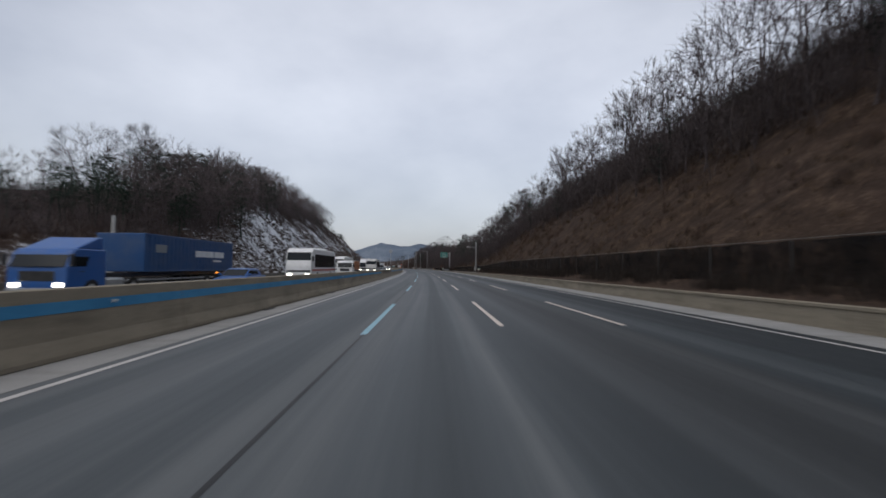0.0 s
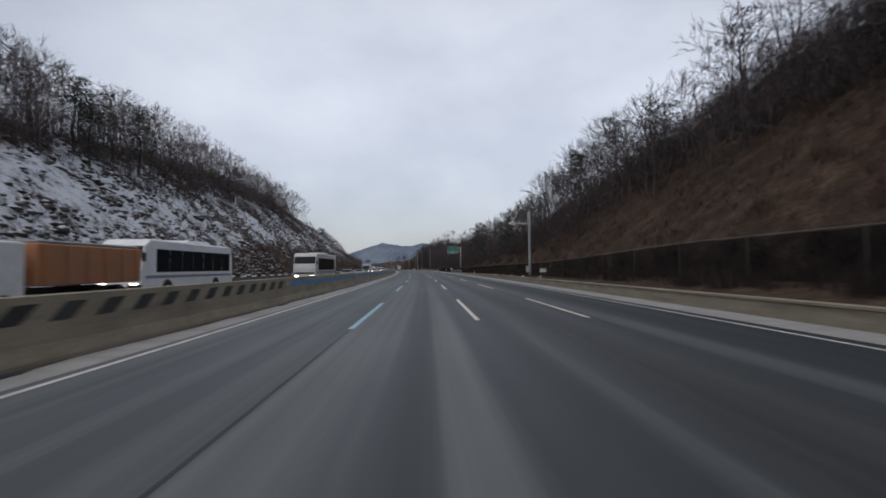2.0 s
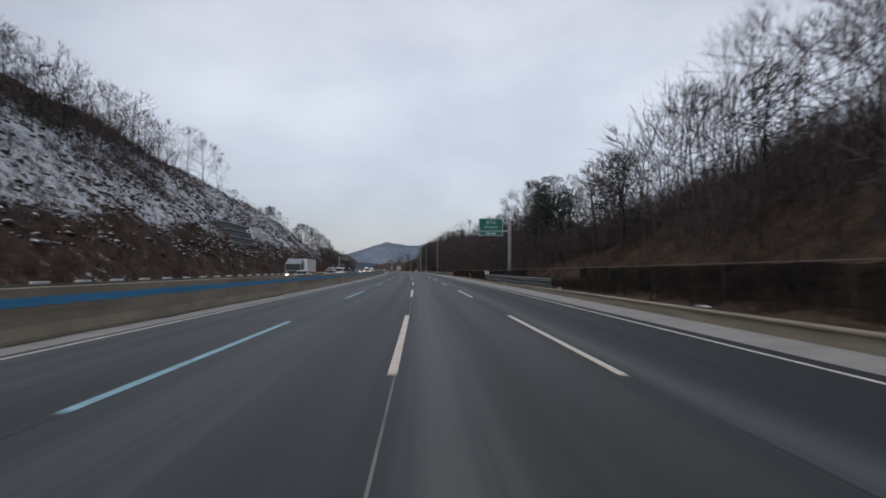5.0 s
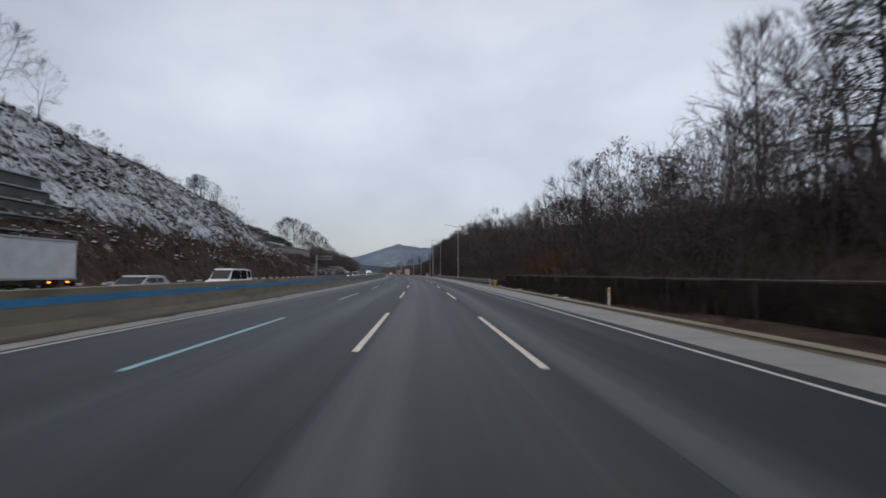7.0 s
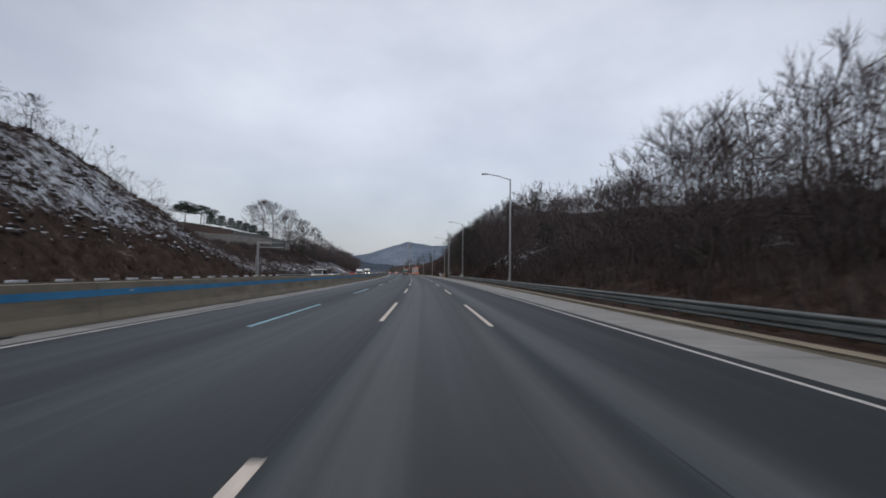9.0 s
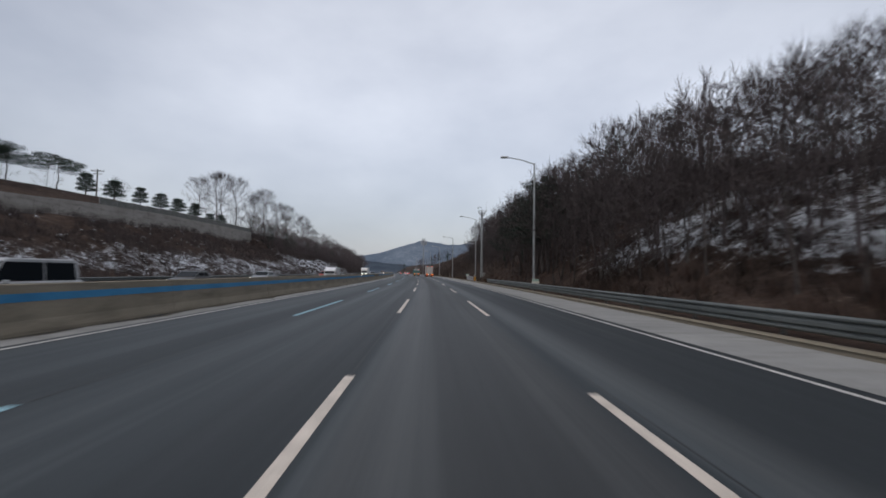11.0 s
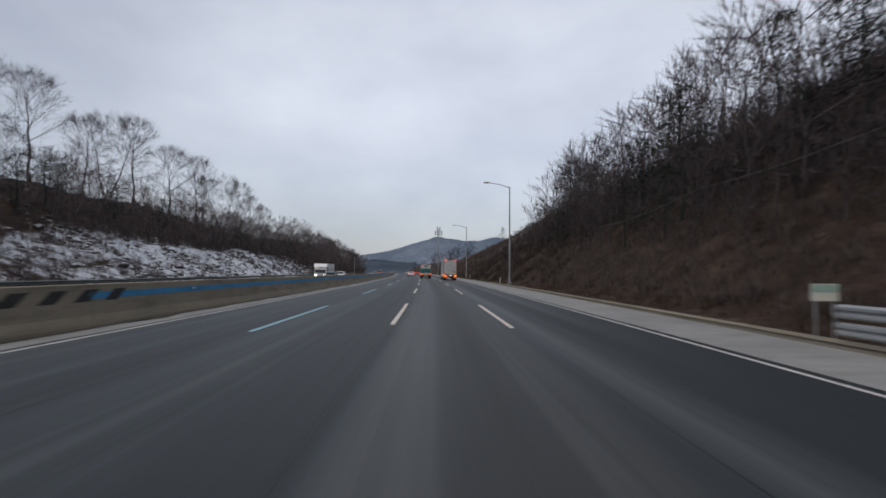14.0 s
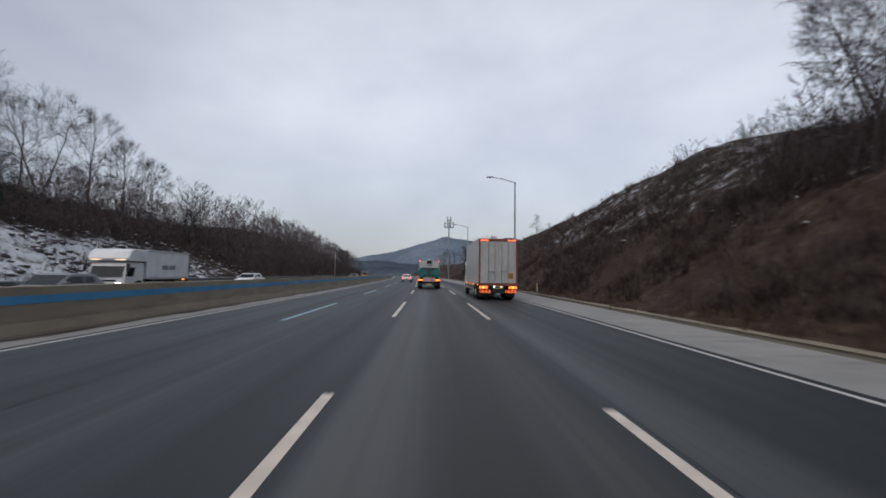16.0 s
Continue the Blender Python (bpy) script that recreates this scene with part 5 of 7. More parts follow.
tussocks("snowy_rocks", scatter(4600, 58, 150, 0.5, 22, -1, 61, 0.5), 0.34, "snow-capped rocks and tussocks over the cut")
tussocks("snowy_rocks", scatter(3600, 140, 348, 4.0, 26, -1, 62, 0.4), 0.36, "snow-capped rocks and tussocks among the brush")
tussocks("snowy_rocks", scatter(700, 345, 450, 0.5, 19, -1, 63, 0.3), 0.30, "snow-capped rocks below the terrace wall")
tussocks("snowy_rocks", scatter(1300, 445, 540, 0.3, 13, -1, 64, 0.4), 0.36, "snow-capped rocks of the snow bank")
tussocks("snowy_rocks", scatter(600, 322, 366, 4.0, 18, 1, 65, 0.4), 0.15, "snow-capped stones among the trunks")
tussocks("snowy_rocks", scatter(320, 466, 535, 4.0, 16, 1, 66, 0.2), 0.17, "snow-capped stones on the lower hill")
# ---------------------------------------------------------------- poles, masts and signs
GREY_BOX = paint("grey_cabinet", (0.36, 0.36, 0.35), 0.5, 0.35)
DARK = mottled("dark_metal", (0.018, 0.018, 0.019), (0.045, 0.045, 0.045), 5.0, 0.6)
SIGN_GREEN = paint("sign_green", (0.001, 0.125, 0.100), 0.4, 0.03)
SIGN_WHITE = paint("sign_white", (0.60, 0.66, 0.64), 0.45, 0.05)


def lamp_post(u, s, extra=False):
    t = thing("street_lamp", road_pose(u, s, 0), "tall grey steel motorway lamp with a single arm", "street lamp", "motorway lamps")
    part("pole", tubes(((0, 0, 0.0), (0, 0, 12.2), 0.125, 0.075), n=12), STEEL, t)
    part("base_plate", boxes((-0.24, 0.24, -0.24, 0.24, 0.0, 0.40), bevel=0.03), STEEL, t)
    part("arm", tubes(((0.02, 0, 12.12), (-1.3, 0, 12.52), 0.055, 0.05), ((-1.3, 0, 12.52), (-2.55, 0, 12.72), 0.05, 0.042), n=8), STEEL, t)
    head = part("lamp_head", boxes((-3.25, -2.5, -0.15, 0.15, 12.66, 12.80), bevel=0.05, seg=2), GREY_BOX, t)
    part("lens", boxes((-3.18, -2.7, -0.11, 0.11, 12.635, 12.665), bevel=0.01), SIGN_WHITE, head)
    part("hatch", boxes((-0.16, -0.09, -0.07, 0.07, 0.75, 1.15), bevel=0.01), GREY_BOX, t)
    if extra:
        part("bracket_arm", tubes(((0, 0, 7.4), (-2.0, 0, 7.4), 0.04), n=8), STEEL, t)
        part("camera_housing", boxes((-2.3, -1.95, -0.2, 0.15, 7.32, 7.52), bevel=0.04), GREY_BOX, t)
        part("cabinet", boxes((-0.36, -0.1, -0.3, -0.05, 0.7, 1.3), bevel=0.03), GREY_BOX, t)
    return t


for s, extra in ((306.2, 0), (355.4, 0), (401.4, 1), (452.7, 0), (504.5, 0), (554, 0), (603, 0), (652, 0)):
    lamp_post(11.2, s, extra)

# camera pole at the start of the cut
t = thing("camera_pole", road_pose(10.5, 108, 0), "grey traffic camera pole with one side arm", "camera pole")
part("pole", tubes(((0, 0, -0.3), (0, 0, 7.9), 0.16, 0.13), n=14), STEEL, t)
part("arm", tubes(((0, 0, 6.6), (-2.2, 0, 6.6), 0.05), n=8), STEEL, t)
part("camera_housing", boxes((-2.1, -1.75, -0.22, 0.18, 6.63, 6.85), bevel=0.05), GREY_BOX, t)
part("antenna", boxes((-2.35, -2.15, -0.1, 0.1, 6.52, 6.7), bevel=0.03), GREY_BOX, t)
part("cabinet", boxes((-0.42, -0.14, -0.25, 0.1, 1.0, 1.75), bevel=0.03), GREY_BOX, t)

# communications mast with a ringed head
t = thing("mast", road_pose(12.85, 404.5, 1.1), "slim grey communications mast with a ringed head", "mast")
z0 = land(12.85, 404.5) - 1.1
part("pole", tubes(((0, 0, z0 - 0.5), (0, 0, 13.0), 0.27, 0.17), n=14), STEEL, t)
for k, z in enumerate((12.4, 12.8, 13.2)):
    bm = bmesh.new()
    r = 0.55 + 0.2 * k
    n = 20  # one closed hoop with a square section
    loops = []
    for i in range(n):
        a = i / n * 2 * math.pi
        loops.append([bm.verts.new((q * math.cos(a), q * math.sin(a), h)) for q, h in ((r - 0.03, z), (r, z - 0.03), (r + 0.03, z), (r, z + 0.03))])
    for i in range(n):
        for j in range(4):
            bm.faces.new((loops[i][j], loops[(i + 1) % n][j], loops[(i + 1) % n][(j + 1) % 4], loops[i][(j + 1) % 4]))
    bmesh.ops.recalc_face_normals(bm, faces=bm.faces)
    part("ring", bm, STEEL, t)
for i in range(8):
    a = i / 8 * 2 * math.pi
    part("spoke", tubes(((0.16 * math.cos(a), 0.16 * math.sin(a), 12.1), (0.97 * math.cos(a), 0.97 * math.sin(a), 13.25), 0.025), n=6), STEEL, t)
part("whip_antenna", tubes(((0.8, 0, 13.2), (0.85, 0, 15.0), 0.025, 0.012), n=6), STEEL, t)
part("curved_arm", tubes(((-0.1, 0, 13.0), (-0.25, 0, 13.9), 0.04), ((-0.25, 0, 13.9), (-0.55, 0, 14.05), 0.04), ((-0.55, 0, 14.05), (-0.85, 0, 13.85), 0.04), n=6), STEEL, t)
part("dome_camera", tubes(((-0.85, 0, 13.62), (-0.85, 0, 13.88), 0.10, 0.13), n=10), SIGN_WHITE, t)
for z in (11.6, 11.1, 10.4):
    part("side_bracket", tubes(((0, 0, z), (-0.55, -0.1, z), 0.03), ((-0.55, -0.1, z - 0.25), (-0.55, -0.1, z + 0.3), 0.05), n=6), STEEL, t)
part("cabinet", boxes((0.25, 0.75, -0.55, -0.2, z0, z0 + 1.1), bevel=0.03), GREY_BOX, t)

# far mast with antenna panels
t = thing("mast", road_pose(16.6, 656, 0), "tall grey mast with white antenna panels on a cross frame", "mast")
part("pole", tubes(((0, 0, -0.5), (0, 0, 26.3), 0.42, 0.24), n=12), STEEL, t)
part("cross_frame", boxes((-2.1, 2.1, -0.12, 0.12, 22.4, 22.8), (-2.0, 2.0, -0.12, 0.12, 24.3, 24.5), bevel=0.02), STEEL, t)
for x in (-1.9, -0.75, 0.75, 1.9):
    part("antenna_panel", boxes((x - 0.26, x + 0.26, -0.3, -0.1, 22.7, 25.1 if abs(x) > 1 else 27.5), bevel=0.05), GREY_BOX, t)

# green direction sign on a cantilever post
t = thing("direction_sign", road_pose(0, 204.8, 0), "green motorway direction sign on a grey cantilever post", "road sign")
part("post", tubes(((13.2, 0.12, 0.1), (13.2, 0.12, 8.5), 0.27, 0.24), n=14), STEEL, t)
part("arm", tubes(((13.2, 0.12, 7.95), (8.9, 0.12, 7.95), 0.10), ((13.2, 0.12, 6.85), (8.9, 0.12, 6.85), 0.10), n=10), STEEL, t)
panel = part("panel", boxes((8.95, 12.25, -0.06, 0.0, 6.15, 8.55), bevel=0.02), SIGN_GREEN, t)
part("border", boxes((8.99, 12.21, -0.068, -0.062, 8.46, 8.50), (8.99, 12.21, -0.068, -0.062, 6.20, 6.24), (8.99, 9.03, -0.068, -0.062, 6.2, 8.5), (12.17, 12.21, -0.068, -0.062, 6.2, 8.5)), SIGN_WHITE, panel)
part("divider", boxes((9.05, 12.15, -0.07, -0.062, 6.83, 6.88), (9.05, 12.15, -0.07, -0.062, 6.73, 6.76)), SIGN_WHITE, panel)
part("small_line_bar", boxes((9.95, 10.55, -0.07, -0.062, 6.40, 6.56), (10.68, 11.25, -0.07, -0.062, 6.40, 6.56)), SIGN_WHITE, panel)


def lettering(body, size, x, y, z, parent):
    cu = bpy.data.curves.new("lettering", "FONT")
    cu.body, cu.size, cu.align_x, cu.extrude, cu.resolution_u = body, size, "CENTER", 0.004, 3
    cu.materials.append(SIGN_WHITE)
    ob = new("lettering", cu)
    ob.parent = parent
    ob.matrix_basis = pose(x, y, z, 90, 0, 0)
    return ob


lettering("경기도", 0.52, 10.6, -0.068, 7.80, panel)
lettering("Gyeonggi-do", 0.36, 10.6, -0.068, 7.28, panel)
for x in (9.4, 10.6, 11.8):
    part("bracket", boxes((x - 0.05, x + 0.05, 0.0, 0.22, 6.6, 8.2)), STEEL, t)

SIGN_BACK = mottled("sign_back", (0.07, 0.08, 0.088), (0.12, 0.132, 0.14), 3.0, 0.6)
# sign of the opposite carriageway, seen from behind
t = thing("direction_sign", road_pose(-26.8, 337, 0), "grey back of a cantilever sign over the opposite side", "road sign")
part("post", tubes(((0, 0, -0.2), (0, 0, 6.8), 0.22, 0.2), ((-0.55, 0.9, -0.2), (-0.55, 0.9, 4.2), 0.12, 0.1), n=12), STEEL, t)
part("arm", tubes(((0, 0, 6.4), (4.4, 0, 6.4), 0.06), ((0, 0, 5.6), (4.4, 0, 5.6), 0.06), n=8), STEEL, t)
part("panel", boxes((2.2, 4.6, 0.1, 0.16, 5.3, 6.7), bevel=0.02), SIGN_BACK, t)
part("stiffener", boxes((2.2, 4.6, 0.04, 0.1, 5.55, 5.63), (2.2, 4.6, 0.04, 0.1, 6.35, 6.43)), SIGN_BACK, t)

# tall roadside post near the start
t = thing("post", road_pose(-26.5, 34, 0), "plain pale concrete roadside post", "post")
part("shaft", tubes(((0, 0, -0.3), (0, 0, 5.4), 0.16, 0.14), n=10), GREY_BOX, t)
t = thing("pole", road_pose(-26.8, 610, 0), "slim grey pole beside the opposite road", "pole")
part("shaft", tubes(((0, 0, -0.3), (0, 0, 8.0), 0.12, 0.1), n=10), STEEL, t)

# utility pole on the terrace
t = thing("utility_pole", road_pose(-70, 415, land(-70, 415)), "wooden utility pole with two cross arms", "utility pole")
part("pole", tubes(((0, 0, -1), (0, 0, 8.0), 0.17, 0.12), n=8), BARK, t)
part("cross_arm", boxes((-1.4, 1.4, -0.07, 0.07, 7.5, 7.65), bevel=0.02), BARK, t)
part("cross_arm", boxes((-1.0, 1.0, -0.07, 0.07, 6.9, 7.02), bevel=0.02), BARK, t)
for x in (-1.3, -0.6, 0.6, 1.3):
    part("insulator", tubes(((x, 0, 7.65), (x, 0, 7.9), 0.06), n=6), GREY_BOX, t)

# ---------------------------------------------------------------- terrace wall and stepped wall on the left
wall = thing("terrace_wall", Matrix(), "pale concrete retaining wall with a green mesh fence on top", "wall", kind="structure")
GREEN_MESH = mottled("green_fence", (0.105, 0.108, 0.096), (0.19, 0.19, 0.175), 3.0, 0.8)
for i in range(24):
    s0 = 351 + 4 * i
    verts, faces, uvs = [], [], []
    for s in (s0, s0 + 3.96):
        lo, hi = 6.4, curve(s, TERRACE) + 0.25
        for u in (-47.75, -48.2):
            for z in (lo, hi):
                x, y = axis(u + (0.25 if z == lo and u > -48 else 0), s)
                verts.append((x, y, z))
                uvs.append((s, z))
    faces = [(0, 1, 5, 4), (1, 3, 7, 5), (2, 6, 7, 3), (0, 2, 3, 1), (4, 5, 7, 6)]
    ob = new("wall_panel", mesh_of("wall_panel", verts, faces, WALL_CONCRETE, uvs))
    ob.parent = wall
    z = curve(s0 + 2, TERRACE) + 0.25
    if s0 < 381:
        continue
    p = part("fence_panel", boxes((-0.025, 0.025, -1.97, 1.97, 0.0, 1.0), bevel=0.01), GREEN_MESH, wall)
    p.matrix_basis = road_pose(-48.0, s0 + 2, z)
    p = part("fence_post", tubes(((0, 0, 0), (0, 0, 1.15), 0.04), n=6), STEEL, wall)
    p.matrix_basis = road_pose(-48.0, s0, z)

TIER_CONCRETE = concrete_mat("stained_concrete", (0.075, 0.080, 0.076), (0.150, 0.155, 0.147), (0.035, 0.036, 0.034))
LEDGE = mottled("snowy_ledge", (0.20, 0.21, 0.21), (0.48, 0.50, 0.52), 3.0)
stair = thing("stepped_wall", Matrix(), "stepped grey concrete retaining tiers set into the slope", "wall", kind="structure")
for i in range(7):
    z = 0.7 + 1.46 * i
    s0, s1 = 233 + 0.3 * i, 247.2 + 0.3 * i
    u = -32.8 - 1.1 * i
    verts, uvs = [], []
    for s in (s0, s1):
        for uu, zz in ((u + 2.6, z - 1.0), (u + 2.6, z + 1.35), (u + 2.45, z + 1.45), (u - 2.5, z + 1.45), (u - 2.5, z - 1.0)):
            x, y = axis(uu, s)
            verts.append((x, y, zz))
            uvs.append((s, zz))
    faces = [(k, (k + 1) % 5, 5 + (k + 1) % 5, 5 + k) for k in range(5)] + [(4, 3, 2, 1, 0), (5, 6, 7, 8, 9)]
    ob = new("tier", mesh_of("tier", verts, faces, TIER_CONCRETE, uvs))
    ob.parent = stair
    verts = []
    for s in (s0 - 0.1, s1 + 0.1):
        for uu, zz in ((u + 2.78, z + 1.46), (u + 2.78, z + 1.60), (u + 2.2, z + 1.60), (u + 2.2, z + 1.46)):
            verts.append((*axis(uu, s), zz))
    lip = new("ledge", mesh_of("ledge", verts, [(k, (k + 1) % 4, 4 + (k + 1) % 4, 4 + k) for k in range(4)] + [(3, 2, 1, 0), (4, 5, 6, 7)], LEDGE))
    lip.parent = ob

# concrete drain running down the snowy slope
drain = thing("slope_drain", Matrix(), "pale concrete drain running down the left slope", "drain", kind="structure")
for i in range(12):
    pts = []
    for k in (i, i + 0.98):
        u, s = -32.0 - 0.68 * k, 237.5 - 0.93 * k
        for off in (-0.3, 0.3):
            for up in (0.0, 0.26):
                x, y = axis(u - off * 0.8, s + off * 0.6)
                pts.append((x, y, land(u, s) + up - 0.05))
    ob = new("drain_block", mesh_of("drain_block", pts, [(0, 1, 5, 4), (1, 3, 7, 5), (3, 2, 6, 7), (0, 2, 3, 1), (4, 5, 7, 6)], WALL_CONCRETE, [(q[0], q[1]) for q in pts]))
    ob.parent = drain

# low dark building at the start of the terrace
t = thing("building", road_pose(-66, 352, land(-66, 356)), "low dark flat-roofed building on the terrace", "building")
part("wall", boxes((-6, 6, -7, 5, -2, 2.6), bevel=0.04), DARK, t)
part("roof", boxes((-6.4, 6.4, -7.4, 5.4, 2.6, 3.0), bevel=0.05), GREY_BOX, t)
for x in (-3.5, 0, 3.5):
    w = part("window", boxes((x - 0.9, x + 0.9, -7.06, -6.98, 0.6, 1.9), bevel=0.02), GREY_BOX, t)
    part("pane", boxes((x - 0.78, x + 0.78, -7.09, -7.05, 0.72, 1.78)), DARK, w)

# cable slung across the foot of the right slope
cable = thing("slope_cable", Matrix(), "thin pale cable slung along the foot of the slope", "cable")
knots = [(14.3, 441, 4.7), (14.5, 432, 5.2), (15.0, 420, 6.0), (15.5, 408, 6.6)]
bm = bmesh.new()
for (ua, sa, za), (ub, sb, zb) in zip(knots, knots[1:]):
    for k in range(4):
        f, g = k / 4, (k + 1) / 4
        a = (*axis(ua + (ub - ua) * f, sa + (sb - sa) * f), max(za + (zb - za) * f - 1.0 * f * (1 - f), land(ua + (ub - ua) * f, sa + (sb - sa) * f) + 0.3))
        b = (*axis(ua + (ub - ua) * g, sa + (sb - sa) * g), max(za + (zb - za) * g - 1.0 * g * (1 - g), land(ua + (ub - ua) * g, sa + (sb - sa) * g) + 0.3))
        tube(bm, a, b, 0.012, n=5)
part("wire", bm, CABLE, cable)
for u, s, z in knots:
    p = part("stake", tubes(((0, 0, land(u, s) - 0.3), (0, 0, max(z, land(u, s) + 0.3)), 0.018), n=6), DARK_POST, cable)
    p.matrix_basis = road_pose(u, s, 0)

# snow lumps left on the ledges
for i in range(56):
    side = i % 2 == 0
    s = rng.uniform(100, 262) if side else rng.uniform(60, 560)
    u = curve(s, KERB_U) + rng.uniform(0.6, 1.5) if side else -25.0 + rng.uniform(-0.5, 0.3)
    bm = bmesh.new()
    bmesh.ops.create_icosphere(bm, subdivisions=2, radius=1.0)
    for v in bm.verts:
        k = 1 + 0.35 * noise.noise((v.co.x * 1.7 + i, v.co.y * 1.7, v.co.z * 1.7))
        v.co = (v.co.x * 0.17 * k, v.co.y * 0.42 * k, max(-0.05, v.co.z * 0.05 * k))
    me = bpy.data.meshes.new("snow_heap")
    bm.to_mesh(me)
    bm.free()
    me.materials.append(SNOW)
    ob = new("snow_heap", me)
    ob.matrix_basis = road_pose(u, s, land(u, s) if u > 0 else 0.0)
    tagged(ob, "small heap of old snow beside the road", "snow", "old snow heaps")
# ---------------------------------------------------------------- vehicles
# Each is built with its rear at y = 0 and its nose towards +y, standing on z = 0.
TYRE = mottled("tyre_rubber", (0.012, 0.012, 0.012), (0.035, 0.034, 0.032), 6.0, 0.9)
RIM = mottled("wheel_rim", (0.30, 0.30, 0.30), (0.50, 0.50, 0.50), 6.0, 0.45, 0.5)
GLASS = Mat("dark_glass", 0.12, 0.0, 0.22).color((0.012, 0.015, 0.018)).m
WHITE = paint("white_body", (0.72, 0.73, 0.74), 0.35, 0.30)
SILVER = paint("silver_body", (0.42, 0.43, 0.44), 0.3, 0.3)
BLUE = paint("blue_body", (0.010, 0.085, 0.30), 0.35, 0.22)
BLUE_BOX = paint("blue_container", (0.006, 0.055, 0.17), 0.5, 0.25)
TEAL = paint("teal_body", (0.010, 0.15, 0.15), 0.4, 0.3)
ORANGE = paint("orange_body", (0.36, 0.15, 0.065), 0.5, 0.5)
RED = paint("red_body", (0.40, 0.025, 0.015), 0.4, 0.3)
# red glow of the rear lights, put into the truck frame's colour
GLOW_RED = paint("dull_red_frame", (0.22, 0.060, 0.045), 0.5, 0.35)
PALE = paint("pale_grey_body", (0.50, 0.50, 0.49), 0.4, 0.35)
BLACK = paint("black_body", (0.015, 0.016, 0.018), 0.3, 0.35)
GREY = paint("grey_body", (0.20, 0.22, 0.24), 0.4, 0.3)
TAIL = lamp_mat("tail_light", (1.0, 0.07, 0.03), 2.4)
AMBER = lamp_mat("amber_light", (1.0, 0.30, 0.04), 3.0)
# no lamp: the light a reflector sends back is added as a glow
REFLEX = lamp_mat("lit_reflector", (0.9, 0.16, 0.05), 0.8)
MARKER = lamp_mat("marker_light", (1.0, 0.16, 0.06), 2.2)
TRUCK_TAIL = lamp_mat("orange_tail_light", (1.0, 0.17, 0.04), 2.2)
BROW = lamp_mat("brow_light", (1.0, 0.72, 0.52), 1.3)
DIM_TAIL = paint("tail_lens", (0.30, 0.015, 0.012), 0.2, 0.1)
HEAD = lamp_mat("head_light", (1.0, 0.93, 0.80), 7.0)
HEAD_OFF = paint("lamp_lens", (0.55, 0.57, 0.58), 0.15, 0.1)
PLATE = paint("plate", (0.55, 0.50, 0.25), 0.5, 0.2)
BAR = paint("dark_bar", (0.03, 0.03, 0.03), 0.5, 0.1)
YELLOW_BOARD = paint("yellow_board", (0.60, 0.30, 0.04), 0.5, 0.2)
STRIPE_RED = paint("stripe_red", (0.50, 0.03, 0.02), 0.4, 0.2)


def wheel(parent, x, y, r, w, side):
    """A tyre with its rim, sub-parts of a wheel."""
    bm = bmesh.new()
    tube(bm, (x - w / 2, y, r), (x + w / 2, y, r), r, n=22)
    bmesh.ops.bevel(bm, geom=[e for e in bm.edges if len(e.link_faces) == 2 and abs(e.calc_face_angle(0)) > 1.2], offset=0.05, segments=2, affect="EDGES")
    ty = part("wheel", bm, TYRE, parent)
    o = x + side * (w / 2 + 0.004)
    bm = tubes(((o - side * 0.05, y, r), (o, y, r), r * 0.60, r * 0.52), n=18)
    tube(bm, (o, y, r), (o + side * 0.04, y, r), r * 0.2, n=10)
    part("rim", bm, RIM, ty)
    return ty


def axle(parent, y, r, half, w):
    for sgn in (-1, 1):
        wheel(parent, sgn * (half - w / 2), y, r, w, sgn)


